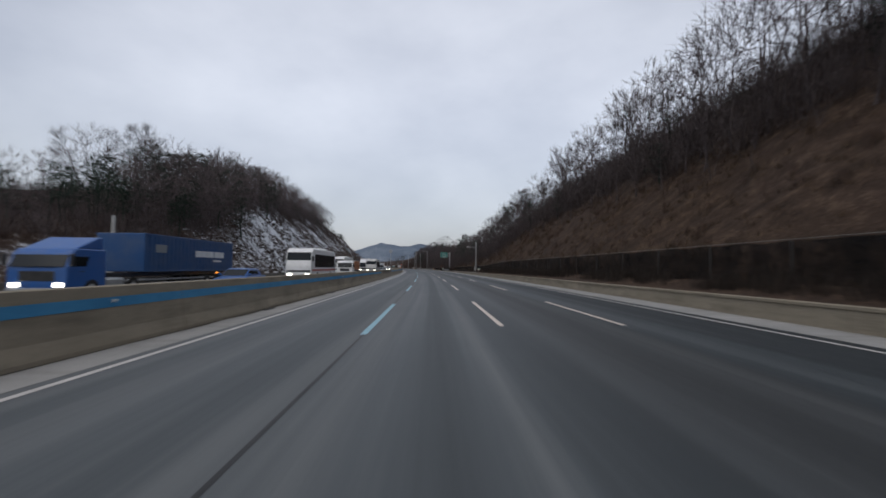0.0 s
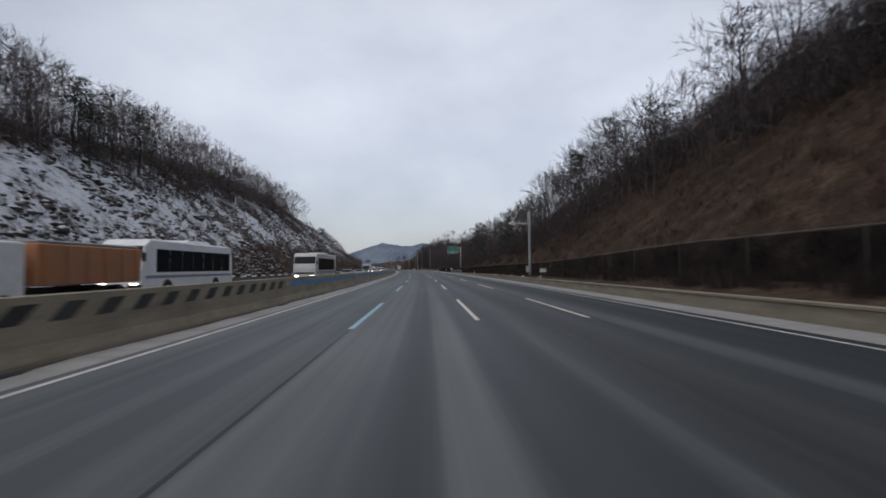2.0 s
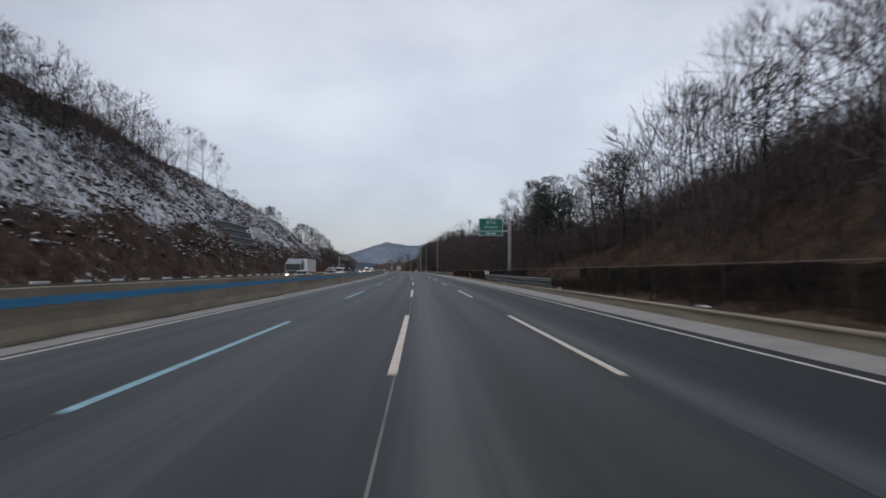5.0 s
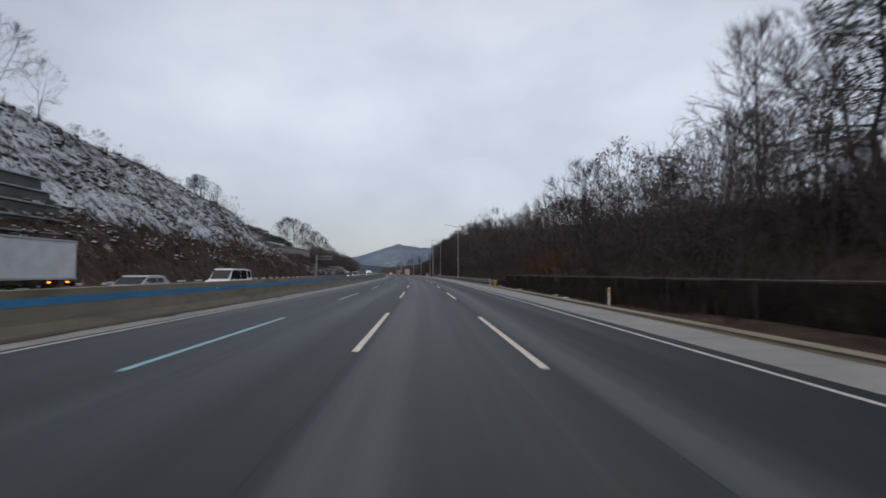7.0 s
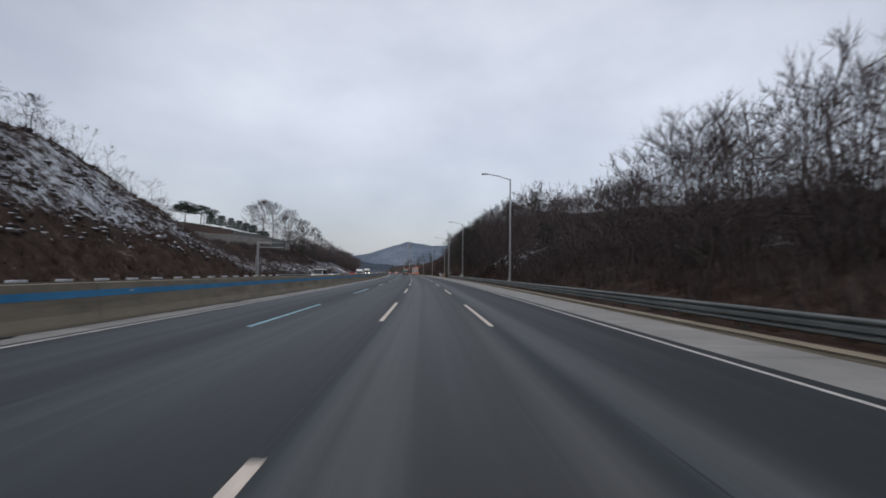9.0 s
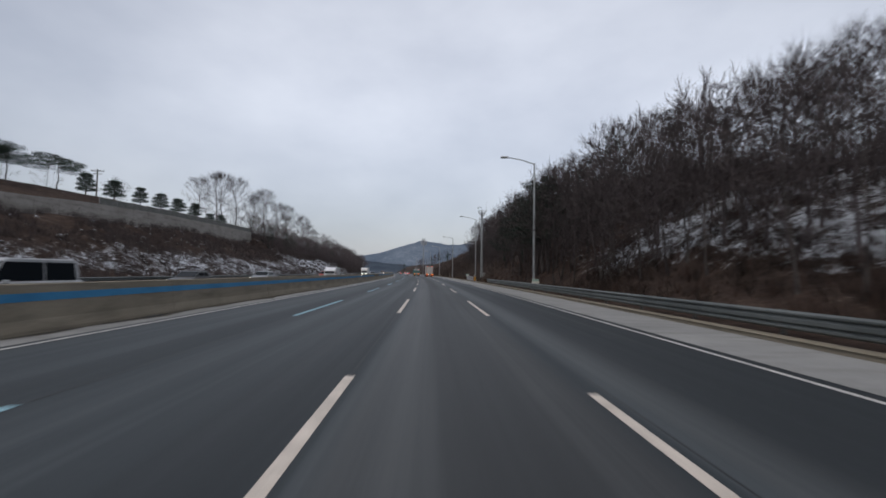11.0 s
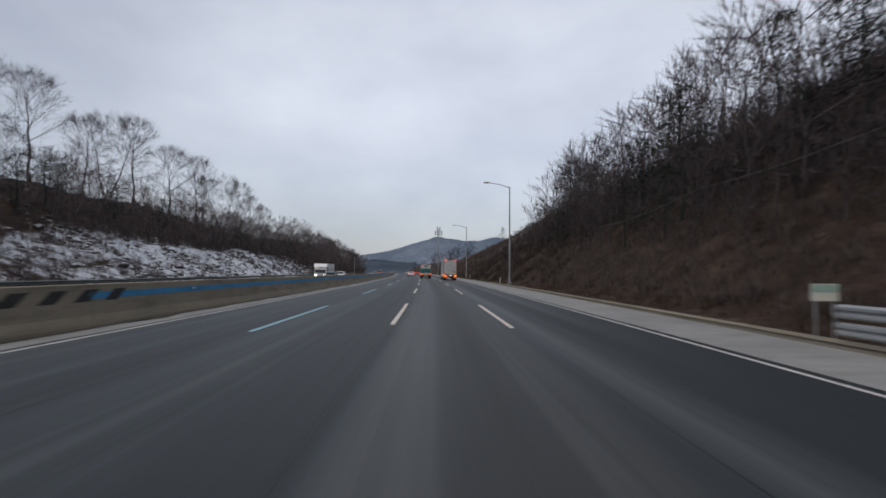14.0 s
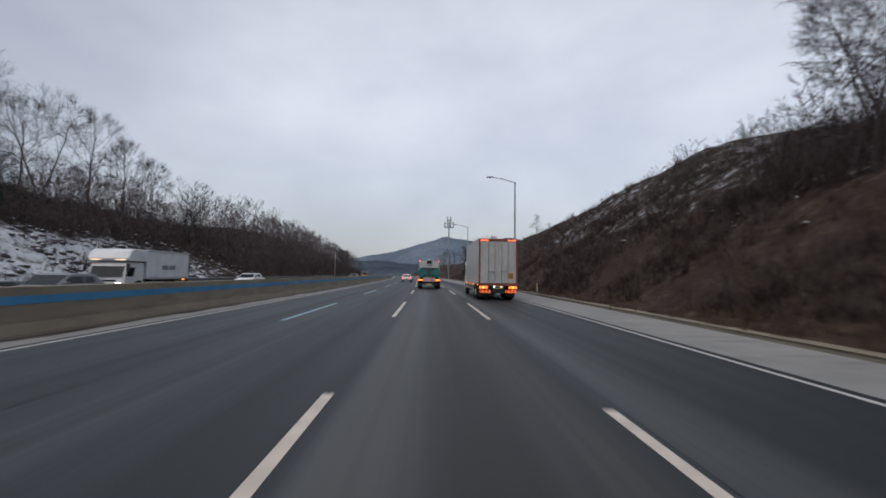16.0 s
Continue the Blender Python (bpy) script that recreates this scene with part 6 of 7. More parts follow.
def cab(t, y0, length, w, h, body, tall=False, lit=True, roof=True, sill=1.5):
    """A forward-control lorry cab between y0 and y0 + length."""
    y1 = y0 + length
    prof = [(y0, 0.55), (y1 - 0.05, 0.45), (y1, 0.75), (y1 - 0.02, sill - 0.05), (y1 - 0.28, h - 0.18), (y1 - 0.5, h), (y0, h)]
    c = part("cab", extrude_profile(prof, -w / 2, w / 2, 0.06), body, t)
    part("windscreen", extrude_profile([(y1 - 0.035, sill), (y1 + 0.012, sill), (y1 - 0.235, h - 0.28), (y1 - 0.30, h - 0.28)], -w / 2 + 0.12, w / 2 - 0.12, 0.01), GLASS, c)
    for sgn in (-1, 1):
        x0, x1 = sorted((sgn * (w / 2 - 0.03), sgn * (w / 2 + 0.008)))
        part("side_window", extrude_profile([(y1 - 0.85 - 0.2 * tall, sill + 0.02), (y1 - 0.16, sill + 0.02), (y1 - 0.36, h - 0.35), (y1 - 1.05 - 0.2 * tall, h - 0.35)], x0, x1, 0.008), GLASS, c)
        part("mirror", boxes((sgn * (w / 2 + 0.16) - 0.09, sgn * (w / 2 + 0.16) + 0.09, y1 - 0.12, y1 + 0.02, 1.55, 2.05), bevel=0.03), BLACK, c)
        part("headlight", boxes((sgn * (w / 2 - 0.34) - 0.2, sgn * (w / 2 - 0.34) + 0.2, y1 - 0.06, y1 + 0.03, 0.66, 0.84), bevel=0.03), HEAD if lit else HEAD_OFF, c)
        part("door_handle", boxes((x0 - 0.01, x1 + 0.01, y1 - 0.95, y1 - 0.75, 1.28, 1.33), bevel=0.01), BLACK, c)
    part("grille", boxes((-w / 2 + 0.5, w / 2 - 0.5, y1 - 0.03, y1 + 0.014, 0.90, sill - 0.18), bevel=0.02), BLACK, c)
    part("bumper", boxes((-w / 2, w / 2, y1 - 0.25, y1 + 0.06, 0.32, 0.62), bevel=0.05, seg=2), GREY, c)
    part("number_plate", boxes((-0.26, 0.26, y1 + 0.06, y1 + 0.075, 0.40, 0.53)), PLATE, c)
    part("wiper", boxes((-0.7, 0.0, y1 + 0.01, y1 + 0.03, sill, sill + 0.03), (0.05, 0.75, y1 + 0.01, y1 + 0.03, sill, sill + 0.03)), BLACK, c)
    if roof:
        part("air_deflector", extrude_profile([(y0 + 0.1, h), (y1 - 0.6, h), (y0 + 0.35, h + 0.55), (y0 + 0.1, h + 0.55)], -w / 2 + 0.1, w / 2 - 0.1, 0.05), body, c)


def chassis(t, y0, y1, w, z=0.85):
    part("chassis", boxes((-0.5, -0.36, y0, y1, z - 0.22, z), (0.36, 0.5, y0, y1, z - 0.22, z), (-0.4, 0.4, y0 + 0.2, y0 + 0.35, z - 0.2, z - 0.02), bevel=0.02), BLACK, t)
    for sgn in (-1, 1):
        part("side_guard", boxes((sgn * (w / 2 - 0.06) - 0.02, sgn * (w / 2 - 0.06) + 0.02, y0 + 2.2, y1 - 1.6, 0.55, 0.66), (sgn * (w / 2 - 0.06) - 0.02, sgn * (w / 2 - 0.06) + 0.02, y0 + 2.2, y1 - 1.6, 0.78, 0.88), bevel=0.01), STEEL, t)


def rear_lights(t, w, z, lit, amber=True, y=0.0):
    for sgn in (-1, 1):
        x = sgn * (w / 2 - 0.30)
        box_ = part("lamp_housing", boxes((x - 0.30, x + 0.30, y - 0.05, y + 0.03, z - 0.10, z + 0.10), bevel=0.02), BLACK, t)
        part("tail_light", boxes((x - 0.27, x - 0.10, y - 0.075, y - 0.05, z - 0.075, z + 0.075), bevel=0.015), TRUCK_TAIL if lit else DIM_TAIL, box_)
        part("brake_light", boxes((x + 0.10, x + 0.27, y - 0.075, y - 0.05, z - 0.075, z + 0.075), bevel=0.015), TRUCK_TAIL if lit else DIM_TAIL, box_)
        part("indicator", boxes((x - 0.08, x + 0.08, y - 0.075, y - 0.05, z - 0.075, z + 0.075), bevel=0.015), AMBER if lit and amber else DIM_TAIL, box_)


def box_lorry(m, label, length, height, body, cab_mat, frame=None, lit_rear=False, lit_head=True, band=None, marks=0, axles=(1.6, 2.9), floor=1.05, over=False):
    w = 2.48
    t = thing("box_truck", m, label, "truck")
    body_len = length - 2.05
    b = part("cargo_box", boxes((-w / 2, w / 2, 0, body_len, floor, height), bevel=0.03), body, t)
    for sgn in (-1, 1):  # ribs and rails that stand proud
        x = sgn * (w / 2 + 0.012)
        part("side_rail", boxes((x - 0.02, x + 0.02, 0, body_len, floor - 0.02, floor + 0.14), (x - 0.02, x + 0.02, 0, body_len, height - 0.10, height + 0.01), bevel=0.01), SILVER, b)
        if band:
            part("side_band", boxes((x - 0.01, x + 0.01, 0.1, body_len - 0.1, floor + 0.16, floor + 0.62)), band, b)
        for k in range(marks):
            part("side_mark", boxes((x - 0.008, x + 0.008, body_len * 0.35 + 0.9 * k, body_len * 0.35 + 0.9 * k + 0.75, height * 0.5 + 0.2, height * 0.5 + 0.5)), GREY, b)
        for k in range(4 if lit_rear else 1):
            part("side_marker", boxes((x - 0.02, x + 0.03, 0.6 + k * (body_len - 1.2) / 3, 0.75 + k * (body_len - 1.2) / 3, floor - 0.10, floor - 0.03), bevel=0.01), AMBER, b)
    # rear doors in their frame
    f = frame or SILVER
    part("rear_frame", boxes((-w / 2 - 0.01, -w / 2 + 0.10, -0.05, 0.02, floor - 0.05, height + 0.02), (w / 2 - 0.10, w / 2 + 0.01, -0.05, 0.02, floor - 0.05, height + 0.02), (-w / 2 + 0.10, w / 2 - 0.10, -0.05, 0.02, height - 0.16, height + 0.02), (-w / 2 + 0.10, w / 2 - 0.10, -0.05, 0.02, floor - 0.12, floor + 0.05), bevel=0.01), f, b)
    for sgn in (-1, 1):
        d = part("rear_door", boxes((min(0.012 * sgn, sgn * (w / 2 - 0.11)), max(0.012 * sgn, sgn * (w / 2 - 0.11)), -0.045, 0.0, floor + 0.06, height - 0.17), bevel=0.012), body, b)
        for q in (0.22, 0.62):
            part("lock_rod", tubes(((sgn * q, -0.065, floor + 0.02), (sgn * q, -0.065, height - 0.12), 0.022), n=8), STEEL, d)
        part("lock_handle", boxes((sgn * 0.42 - 0.2, sgn * 0.42 + 0.2, -0.09, -0.06, floor + 0.75, floor + 0.80), bevel=0.008), STEEL, d)
        for z in (0.3, 1.1, 1.9):
            part("hinge", boxes((sgn * (w / 2 - 0.14) - 0.09, sgn * (w / 2 - 0.14) + 0.09, -0.065, -0.045, floor + z, floor + z + 0.06), bevel=0.005), STEEL, d)
        part("roof_marker", boxes((sgn * (w / 2 - 0.35) - 0.26, sgn * (w / 2 - 0.35) + 0.26, -0.085, -0.05, height - 0.13, height - 0.06), bevel=0.01), MARKER if lit_rear else DIM_TAIL, b)
    rear_lights(t, w, floor - 0.22, lit_rear)
    bump = part("rear_bumper", boxes((-w / 2 + 0.05, w / 2 - 0.05, 0.0, 0.10, 0.46, 0.68), bevel=0.02), BLACK, t)
    for sgn in (-1, 1):  # reflector boards at the ends of the bumper, their shine put in as emission
        x = sgn * (w / 2 - 0.42)
        board = part("reflector_board", boxes((x - 0.34, x + 0.34, -0.02, 0.0, 0.49, 0.66), bevel=0.005), REFLEX if lit_rear else DIM_TAIL, bump)
        for k in range(3):
            q = x - 0.30 + 0.22 * k
            part("board_stripe", boxes((q, q + 0.09, -0.026, -0.02, 0.50, 0.65)), STRIPE_RED, board)
        if lit_rear:
            part("plate_lamp", boxes((sgn * 0.22 - 0.03, sgn * 0.22 + 0.03, -0.05, -0.02, 0.86, 0.90), bevel=0.01), HEAD, bump)
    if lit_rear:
        part("placard", boxes((0.62, 0.98, -0.06, -0.046, floor + 0.32, floor + 0.70), bevel=0.004), YELLOW_BOARD, b, "yellow warning placard")
        for k in range(3):
            part("placard_bar", boxes((0.67, 0.93, -0.064, -0.06, floor + 0.40 + 0.10 * k, floor + 0.44 + 0.10 * k)), BAR, b)
    part("number_plate", boxes((-0.30, 0.30, -0.03, 0.0, 0.74, 0.92), bevel=0.005), PLATE, t)
    part("plate_bar", boxes((-0.22, 0.22, -0.036, -0.031, 0.79, 0.87)), BAR, t)
    for sgn in (-1, 1):
        part("mud_flap", boxes((sgn * (w / 2 - 0.32) - 0.28, sgn * (w / 2 - 0.32) + 0.28, 0.62, 0.65, 0.22, 0.85)), BLACK, t)
    chassis(t, 0.1, length - 0.4, w)
    for y in axles:
        axle(t, y, 0.49, w / 2, 0.56)
    axle(t, length - 1.35, 0.49, w / 2, 0.30)
    if over:  # the box reaches out over a low cab, with a lit brow
        cab(t, length - 1.95, 1.95, w - 0.25, 2.14, cab_mat, lit=lit_head, roof=False, sill=1.2)
        brow = part("over_cab_box", extrude_profile([(length - 2.06, 2.16), (length - 0.25, 2.16), (length - 0.12, 2.34), (length - 0.45, height - 0.12), (length - 0.75, height), (length - 2.06, height)], -w / 2, w / 2, 0.05, 2), body, t)
        for sgn in (-1, 1):
            part("brow_light", boxes((sgn * 0.75 - 0.3, sgn * 0.75 + 0.3, length - 0.17, length - 0.10, 2.23, 2.27), bevel=0.01), BROW, brow)
    else:
        cab(t, length - 1.95, 1.95, w - 0.05, min(2.75, height - 0.35), cab_mat, lit=lit_head)
    return t


def semi(m, label, length, height, body, cab_mat, container=False, band=None, cab_h=3.05):
    """Tractor and long trailer; the container kind has ribbed sides."""
    w = 2.5
    t = thing("container_truck" if container else "semi_trailer_truck", m, label, "truck")
    bl = length - (5.1 if container else 4.3)
    b = part("container" if container else "trailer_box", boxes((-w / 2, w / 2, 0, bl, 1.25, height), bevel=0.03), body, t)
    for sgn in (-1, 1):
        x = sgn * (w / 2 + 0.012)
        if container:
            n = int(bl / 0.42)
            for k in range(n):
                y = 0.2 + k * (bl - 0.4) / n
                part("side_rib", boxes((x - 0.02, x + 0.02, y, y + 0.2, 1.38, height - 0.12), bevel=0.012), body, b)
            for y0, y1, z0, z1 in ((1.6, 3.0, 2.15, 2.55), (3.15, 5.6, 2.15, 2.55), (2.0, 3.2, 1.85, 1.98)):
                part("side_mark", boxes((x - 0.03, x + 0.03, y0, y1, z0, z1)), WHITE, b)
            part("logo_plate", boxes((x - 0.03, x + 0.03, bl - 2.0, bl - 0.9, 2.3, 2.75), bevel=0.02), GREY, b)
        elif band:
            part("side_band", boxes((x - 0.008, x + 0.008, 0.05, bl - 0.05, 1.3, 1.95)), band, b)
        part("side_rail", boxes((x - 0.02, x + 0.02, 0, bl, 1.25, 1.36), (x - 0.02, x + 0.02, 0, bl, height - 0.1, height), bevel=0.01), body if container else SILVER, b)
        for k in range(2 if container or length < 13 else 6):
            part("side_marker", boxes((x - 0.02, x + 0.03, 0.5 + k * (bl - 1.0) / 5, 0.65 + k * (bl - 1.0) / 5, 1.08, 1.16)), AMBER, b)
    part("rear_frame", boxes((-w / 2, w / 2, -0.05, 0.0, height - 0.15, height), (-w / 2, w / 2, -0.05, 0.0, 1.2, 1.36), (-0.03, 0.03, -0.05, 0.0, 1.36, height - 0.15), bevel=0.01), SILVER, b)
    rear_lights(t, w, 1.0, False)
    chassis(t, 0.1, length - 0.6, w, 1.2)
    for y in (1.3, 2.6, 3.9):
        axle(t, y, 0.50, w / 2, 0.56)
    for y in (length - 4.3, length - 1.4):
        axle(t, y, 0.50, w / 2, 0.34)
    for sgn in (-1, 1):
        part("fuel_tank", boxes((sgn * 0.95 - 0.3, sgn * 0.95 + 0.3, length - 3.6, length - 2.3, 0.5, 1.0), bevel=0.1, seg=2), STEEL, t)
    cab(t, length - 2.3, 2.3, w - 0.04, cab_h, cab_mat, tall=True)
    return t


def coach(m, label, body, stripe, length=12.0):
    w, h = 2.5, 3.4
    t = thing("coach", m, label, "bus")
    prof = [(0, 0.5), (0.05, 2.6), (0.3, h - 0.1), (0.7, h), (length - 0.9, h), (length - 0.35, h - 0.35), (length - 0.02, 1.6), (length, 0.5)]
    b = part("body", extrude_profile(prof, -w / 2, w / 2, 0.10, 2), body, t)
    for sgn in (-1, 1):
        x0, x1 = sorted((sgn * (w / 2 - 0.03), sgn * (w / 2 + 0.008)))
        n = 7
        for k in range(n):
            y0 = 0.6 + k * (length - 2.0) / n
            part("side_window", boxes((x0, x1, y0 + 0.01, y0 + (length - 2.0) / n - 0.01, 1.50, 2.85), bevel=0.008), GLASS, b)
        part("stripe", boxes((x0, x1 + 0 * sgn, 0.3, length - 0.4, 1.15, 1.32)), stripe, b)
        for y in (3.0, length - 2.6):
            part("wheel_arch", tubes(((x0, y, 0.5), (x1, y, 0.5), 0.58), n=18), BLACK, b)
        part("mirror", boxes((sgn * (w / 2 + 0.15) - 0.08, sgn * (w / 2 + 0.15) + 0.08, length - 0.1, length + 0.12, 2.1, 2.6), bevel=0.04), BLACK, b)
        part("headlight", boxes((sgn * 0.85 - 0.22, sgn * 0.85 + 0.22, length - 0.05, length + 0.02, 0.72, 0.9), bevel=0.03), HEAD, b)
    part("windscreen", extrude_profile([(length - 0.06, 1.05), (length + 0.012, 1.05), (length - 0.27, h - 0.42), (length - 0.36, h - 0.42)], -w / 2 + 0.1, w / 2 - 0.1, 0.01), GLASS, b)
    part("roof_unit", boxes((-0.9, 0.9, 3.2, 6.4, h - 0.02, h + 0.2), bevel=0.08, seg=2), body, b)
    part("bumper", boxes((-w / 2 + 0.03, w / 2 - 0.03, length - 0.2, length + 0.05, 0.35, 0.62), bevel=0.05), GREY, b)
    for y in (3.0, length - 2.6):
        axle(t, y, 0.49, w / 2 + 0.015, 0.3)
    return t


def car(m, label, body, kind="hatch", rear_lit=False, head_lit=False, length=4.3, height=1.5):
    """A passenger car: lower body, glasshouse, windows, wheels and lamps."""
    w = 1.82
    van = kind == "van"
    t = thing("van" if van else "car", m, label, "van" if van else "car")
    L, H = length, height
    if van:
        low = [(0.02, 0.35), (0.0, 1.0), (0.06, 1.05), (L - 0.75, 1.05), (L - 0.1, 0.92), (L, 0.65), (L - 0.03, 0.32)]
        top = [(0.05, 1.0), (0.16, H - 0.08), (0.35, H), (L - 1.75, H), (L - 1.5, H - 0.08), (L - 0.75, 1.03)]
    elif kind == "sedan":
        low = [(0.03, 0.35), (0.0, 0.82), (0.2, 0.95), (1.0, 0.97), (L - 1.3, 0.94), (L - 0.2, 0.78), (L, 0.6), (L - 0.03, 0.3)]
        top = [(0.55, 0.94), (1.15, H - 0.06), (1.45, H), (L - 2.1, H), (L - 1.9, H - 0.05), (L - 1.15, 0.92)]
    else:
        low = [(0.03, 0.35), (0.0, 0.75), (0.05, 0.98), (0.4, 1.0), (L - 1.2, 0.98), (L - 0.2, 0.85), (L, 0.62), (L - 0.03, 0.3)]
        top = [(0.10, 0.97), (0.42, H - 0.10), (0.70, H), (L - 2.0, H), (L - 1.75, H - 0.05), (L - 1.0, 0.96)]
    b = part("body", extrude_profile(low, -w / 2, w / 2, 0.07, 2), body, t)
    g = part("cabin", extrude_profile(top, -w / 2 + 0.10, w / 2 - 0.10, 0.05, 2), body, t)
    for v in g.data.vertices:  # tumblehome
        v.co.x *= 1 - 0.10 * max(0.0, (v.co.z - 1.0) / (H - 1.0))
    # glass on the rear, front and sides
    (ya, za), (yb, zb) = top[0], top[1]
    part("rear_window", extrude_profile([(ya + (yb - ya) * 0.22 - 0.02, za + (zb - za) * 0.22), (ya + (yb - ya) * 0.92 - 0.02, za + (zb - za) * 0.92), (ya + (yb - ya) * 0.92 + 0.05, za + (zb - za) * 0.92), (ya + (yb - ya) * 0.22 + 0.05, za + (zb - za) * 0.22)], -w / 2 + 0.22, w / 2 - 0.22, 0.006), GLASS, g)
    (ya, za), (yb, zb) = top[-1], top[-2]
    part("windscreen", extrude_profile([(ya + (yb - ya) * 0.1 + 0.02, za + (zb - za) * 0.1), (ya + (yb - ya) * 0.95 + 0.02, za + (zb - za) * 0.95), (ya + (yb - ya) * 0.95 - 0.05, za + (zb - za) * 0.95), (ya + (yb - ya) * 0.1 - 0.05, za + (zb - za) * 0.1)], -w / 2 + 0.2, w / 2 - 0.2, 0.006), GLASS, g)
    y_mid = (top[1][0] + top[-2][0]) / 2
    for sgn in (-1, 1):
        for y0, y1 in ((top[1][0] + 0.12, y_mid - 0.04), (y_mid + 0.04, top[-2][0] + 0.22)):
            x0, x1 = sorted((sgn * (w / 2 - 0.16), sgn * (w / 2 - 0.088)))
            front = y1 > y_mid + 0.1
            pts = [(y0, 1.04), (y1 + (0.30 if front else 0), 1.04), (y1 - (0.22 if front else 0), H - 0.14), (y0 + (0 if front else 0.10), H - 0.14)]
            win = part("side_window", extrude_profile(pts, x0, x1, 0.012), GLASS, g)
            for v in win.data.vertices:
                v.co.x *= 1 - 0.10 * max(0.0, (v.co.z - 1.0) / (H - 1.0))
        x = sgn * (w / 2 - 0.24)
        part("tail_light", boxes((x - 0.15, x + 0.15, -0.012, 0.08, 0.74, 0.92), bevel=0.02), TAIL if rear_lit else DIM_TAIL, b)
        part("headlight", boxes((x - 0.19, x + 0.19, L - 0.12, L + 0.008, 0.60, 0.74), bevel=0.03), HEAD if head_lit else HEAD_OFF, b)
        part("door_mirror", boxes((sgn * (w / 2 + 0.06) - 0.08, sgn * (w / 2 + 0.06) + 0.08, L - 1.45, L - 1.3, 0.98, 1.12), bevel=0.03), body, b)
        for y in (0.82, L - 0.85):
            wheel(t, sgn * (w / 2 - 0.10), y, 0.33, 0.21, sgn)
    part("rear_bumper", boxes((-w / 2 + 0.04, w / 2 - 0.04, -0.05, 0.2, 0.34, 0.56), bevel=0.04), GREY, b)
    part("front_bumper", boxes((-w / 2 + 0.04, w / 2 - 0.04, L - 0.2, L + 0.04, 0.28, 0.5), bevel=0.04), GREY, b)
    part("number_plate", boxes((-0.26, 0.26, -0.025, 0.0, 0.62, 0.74)), WHITE, b)
    part("plate_bar", boxes((-0.20, 0.20, -0.031, -0.026, 0.655, 0.71)), BAR, b)
    if kind == "hatch":
        part("high_brake_light", boxes((-0.18, 0.18, top[1][0] - 0.03, top[1][0] + 0.02, H - 0.09, H - 0.05)), TAIL if rear_lit else DIM_TAIL, g)
    return t


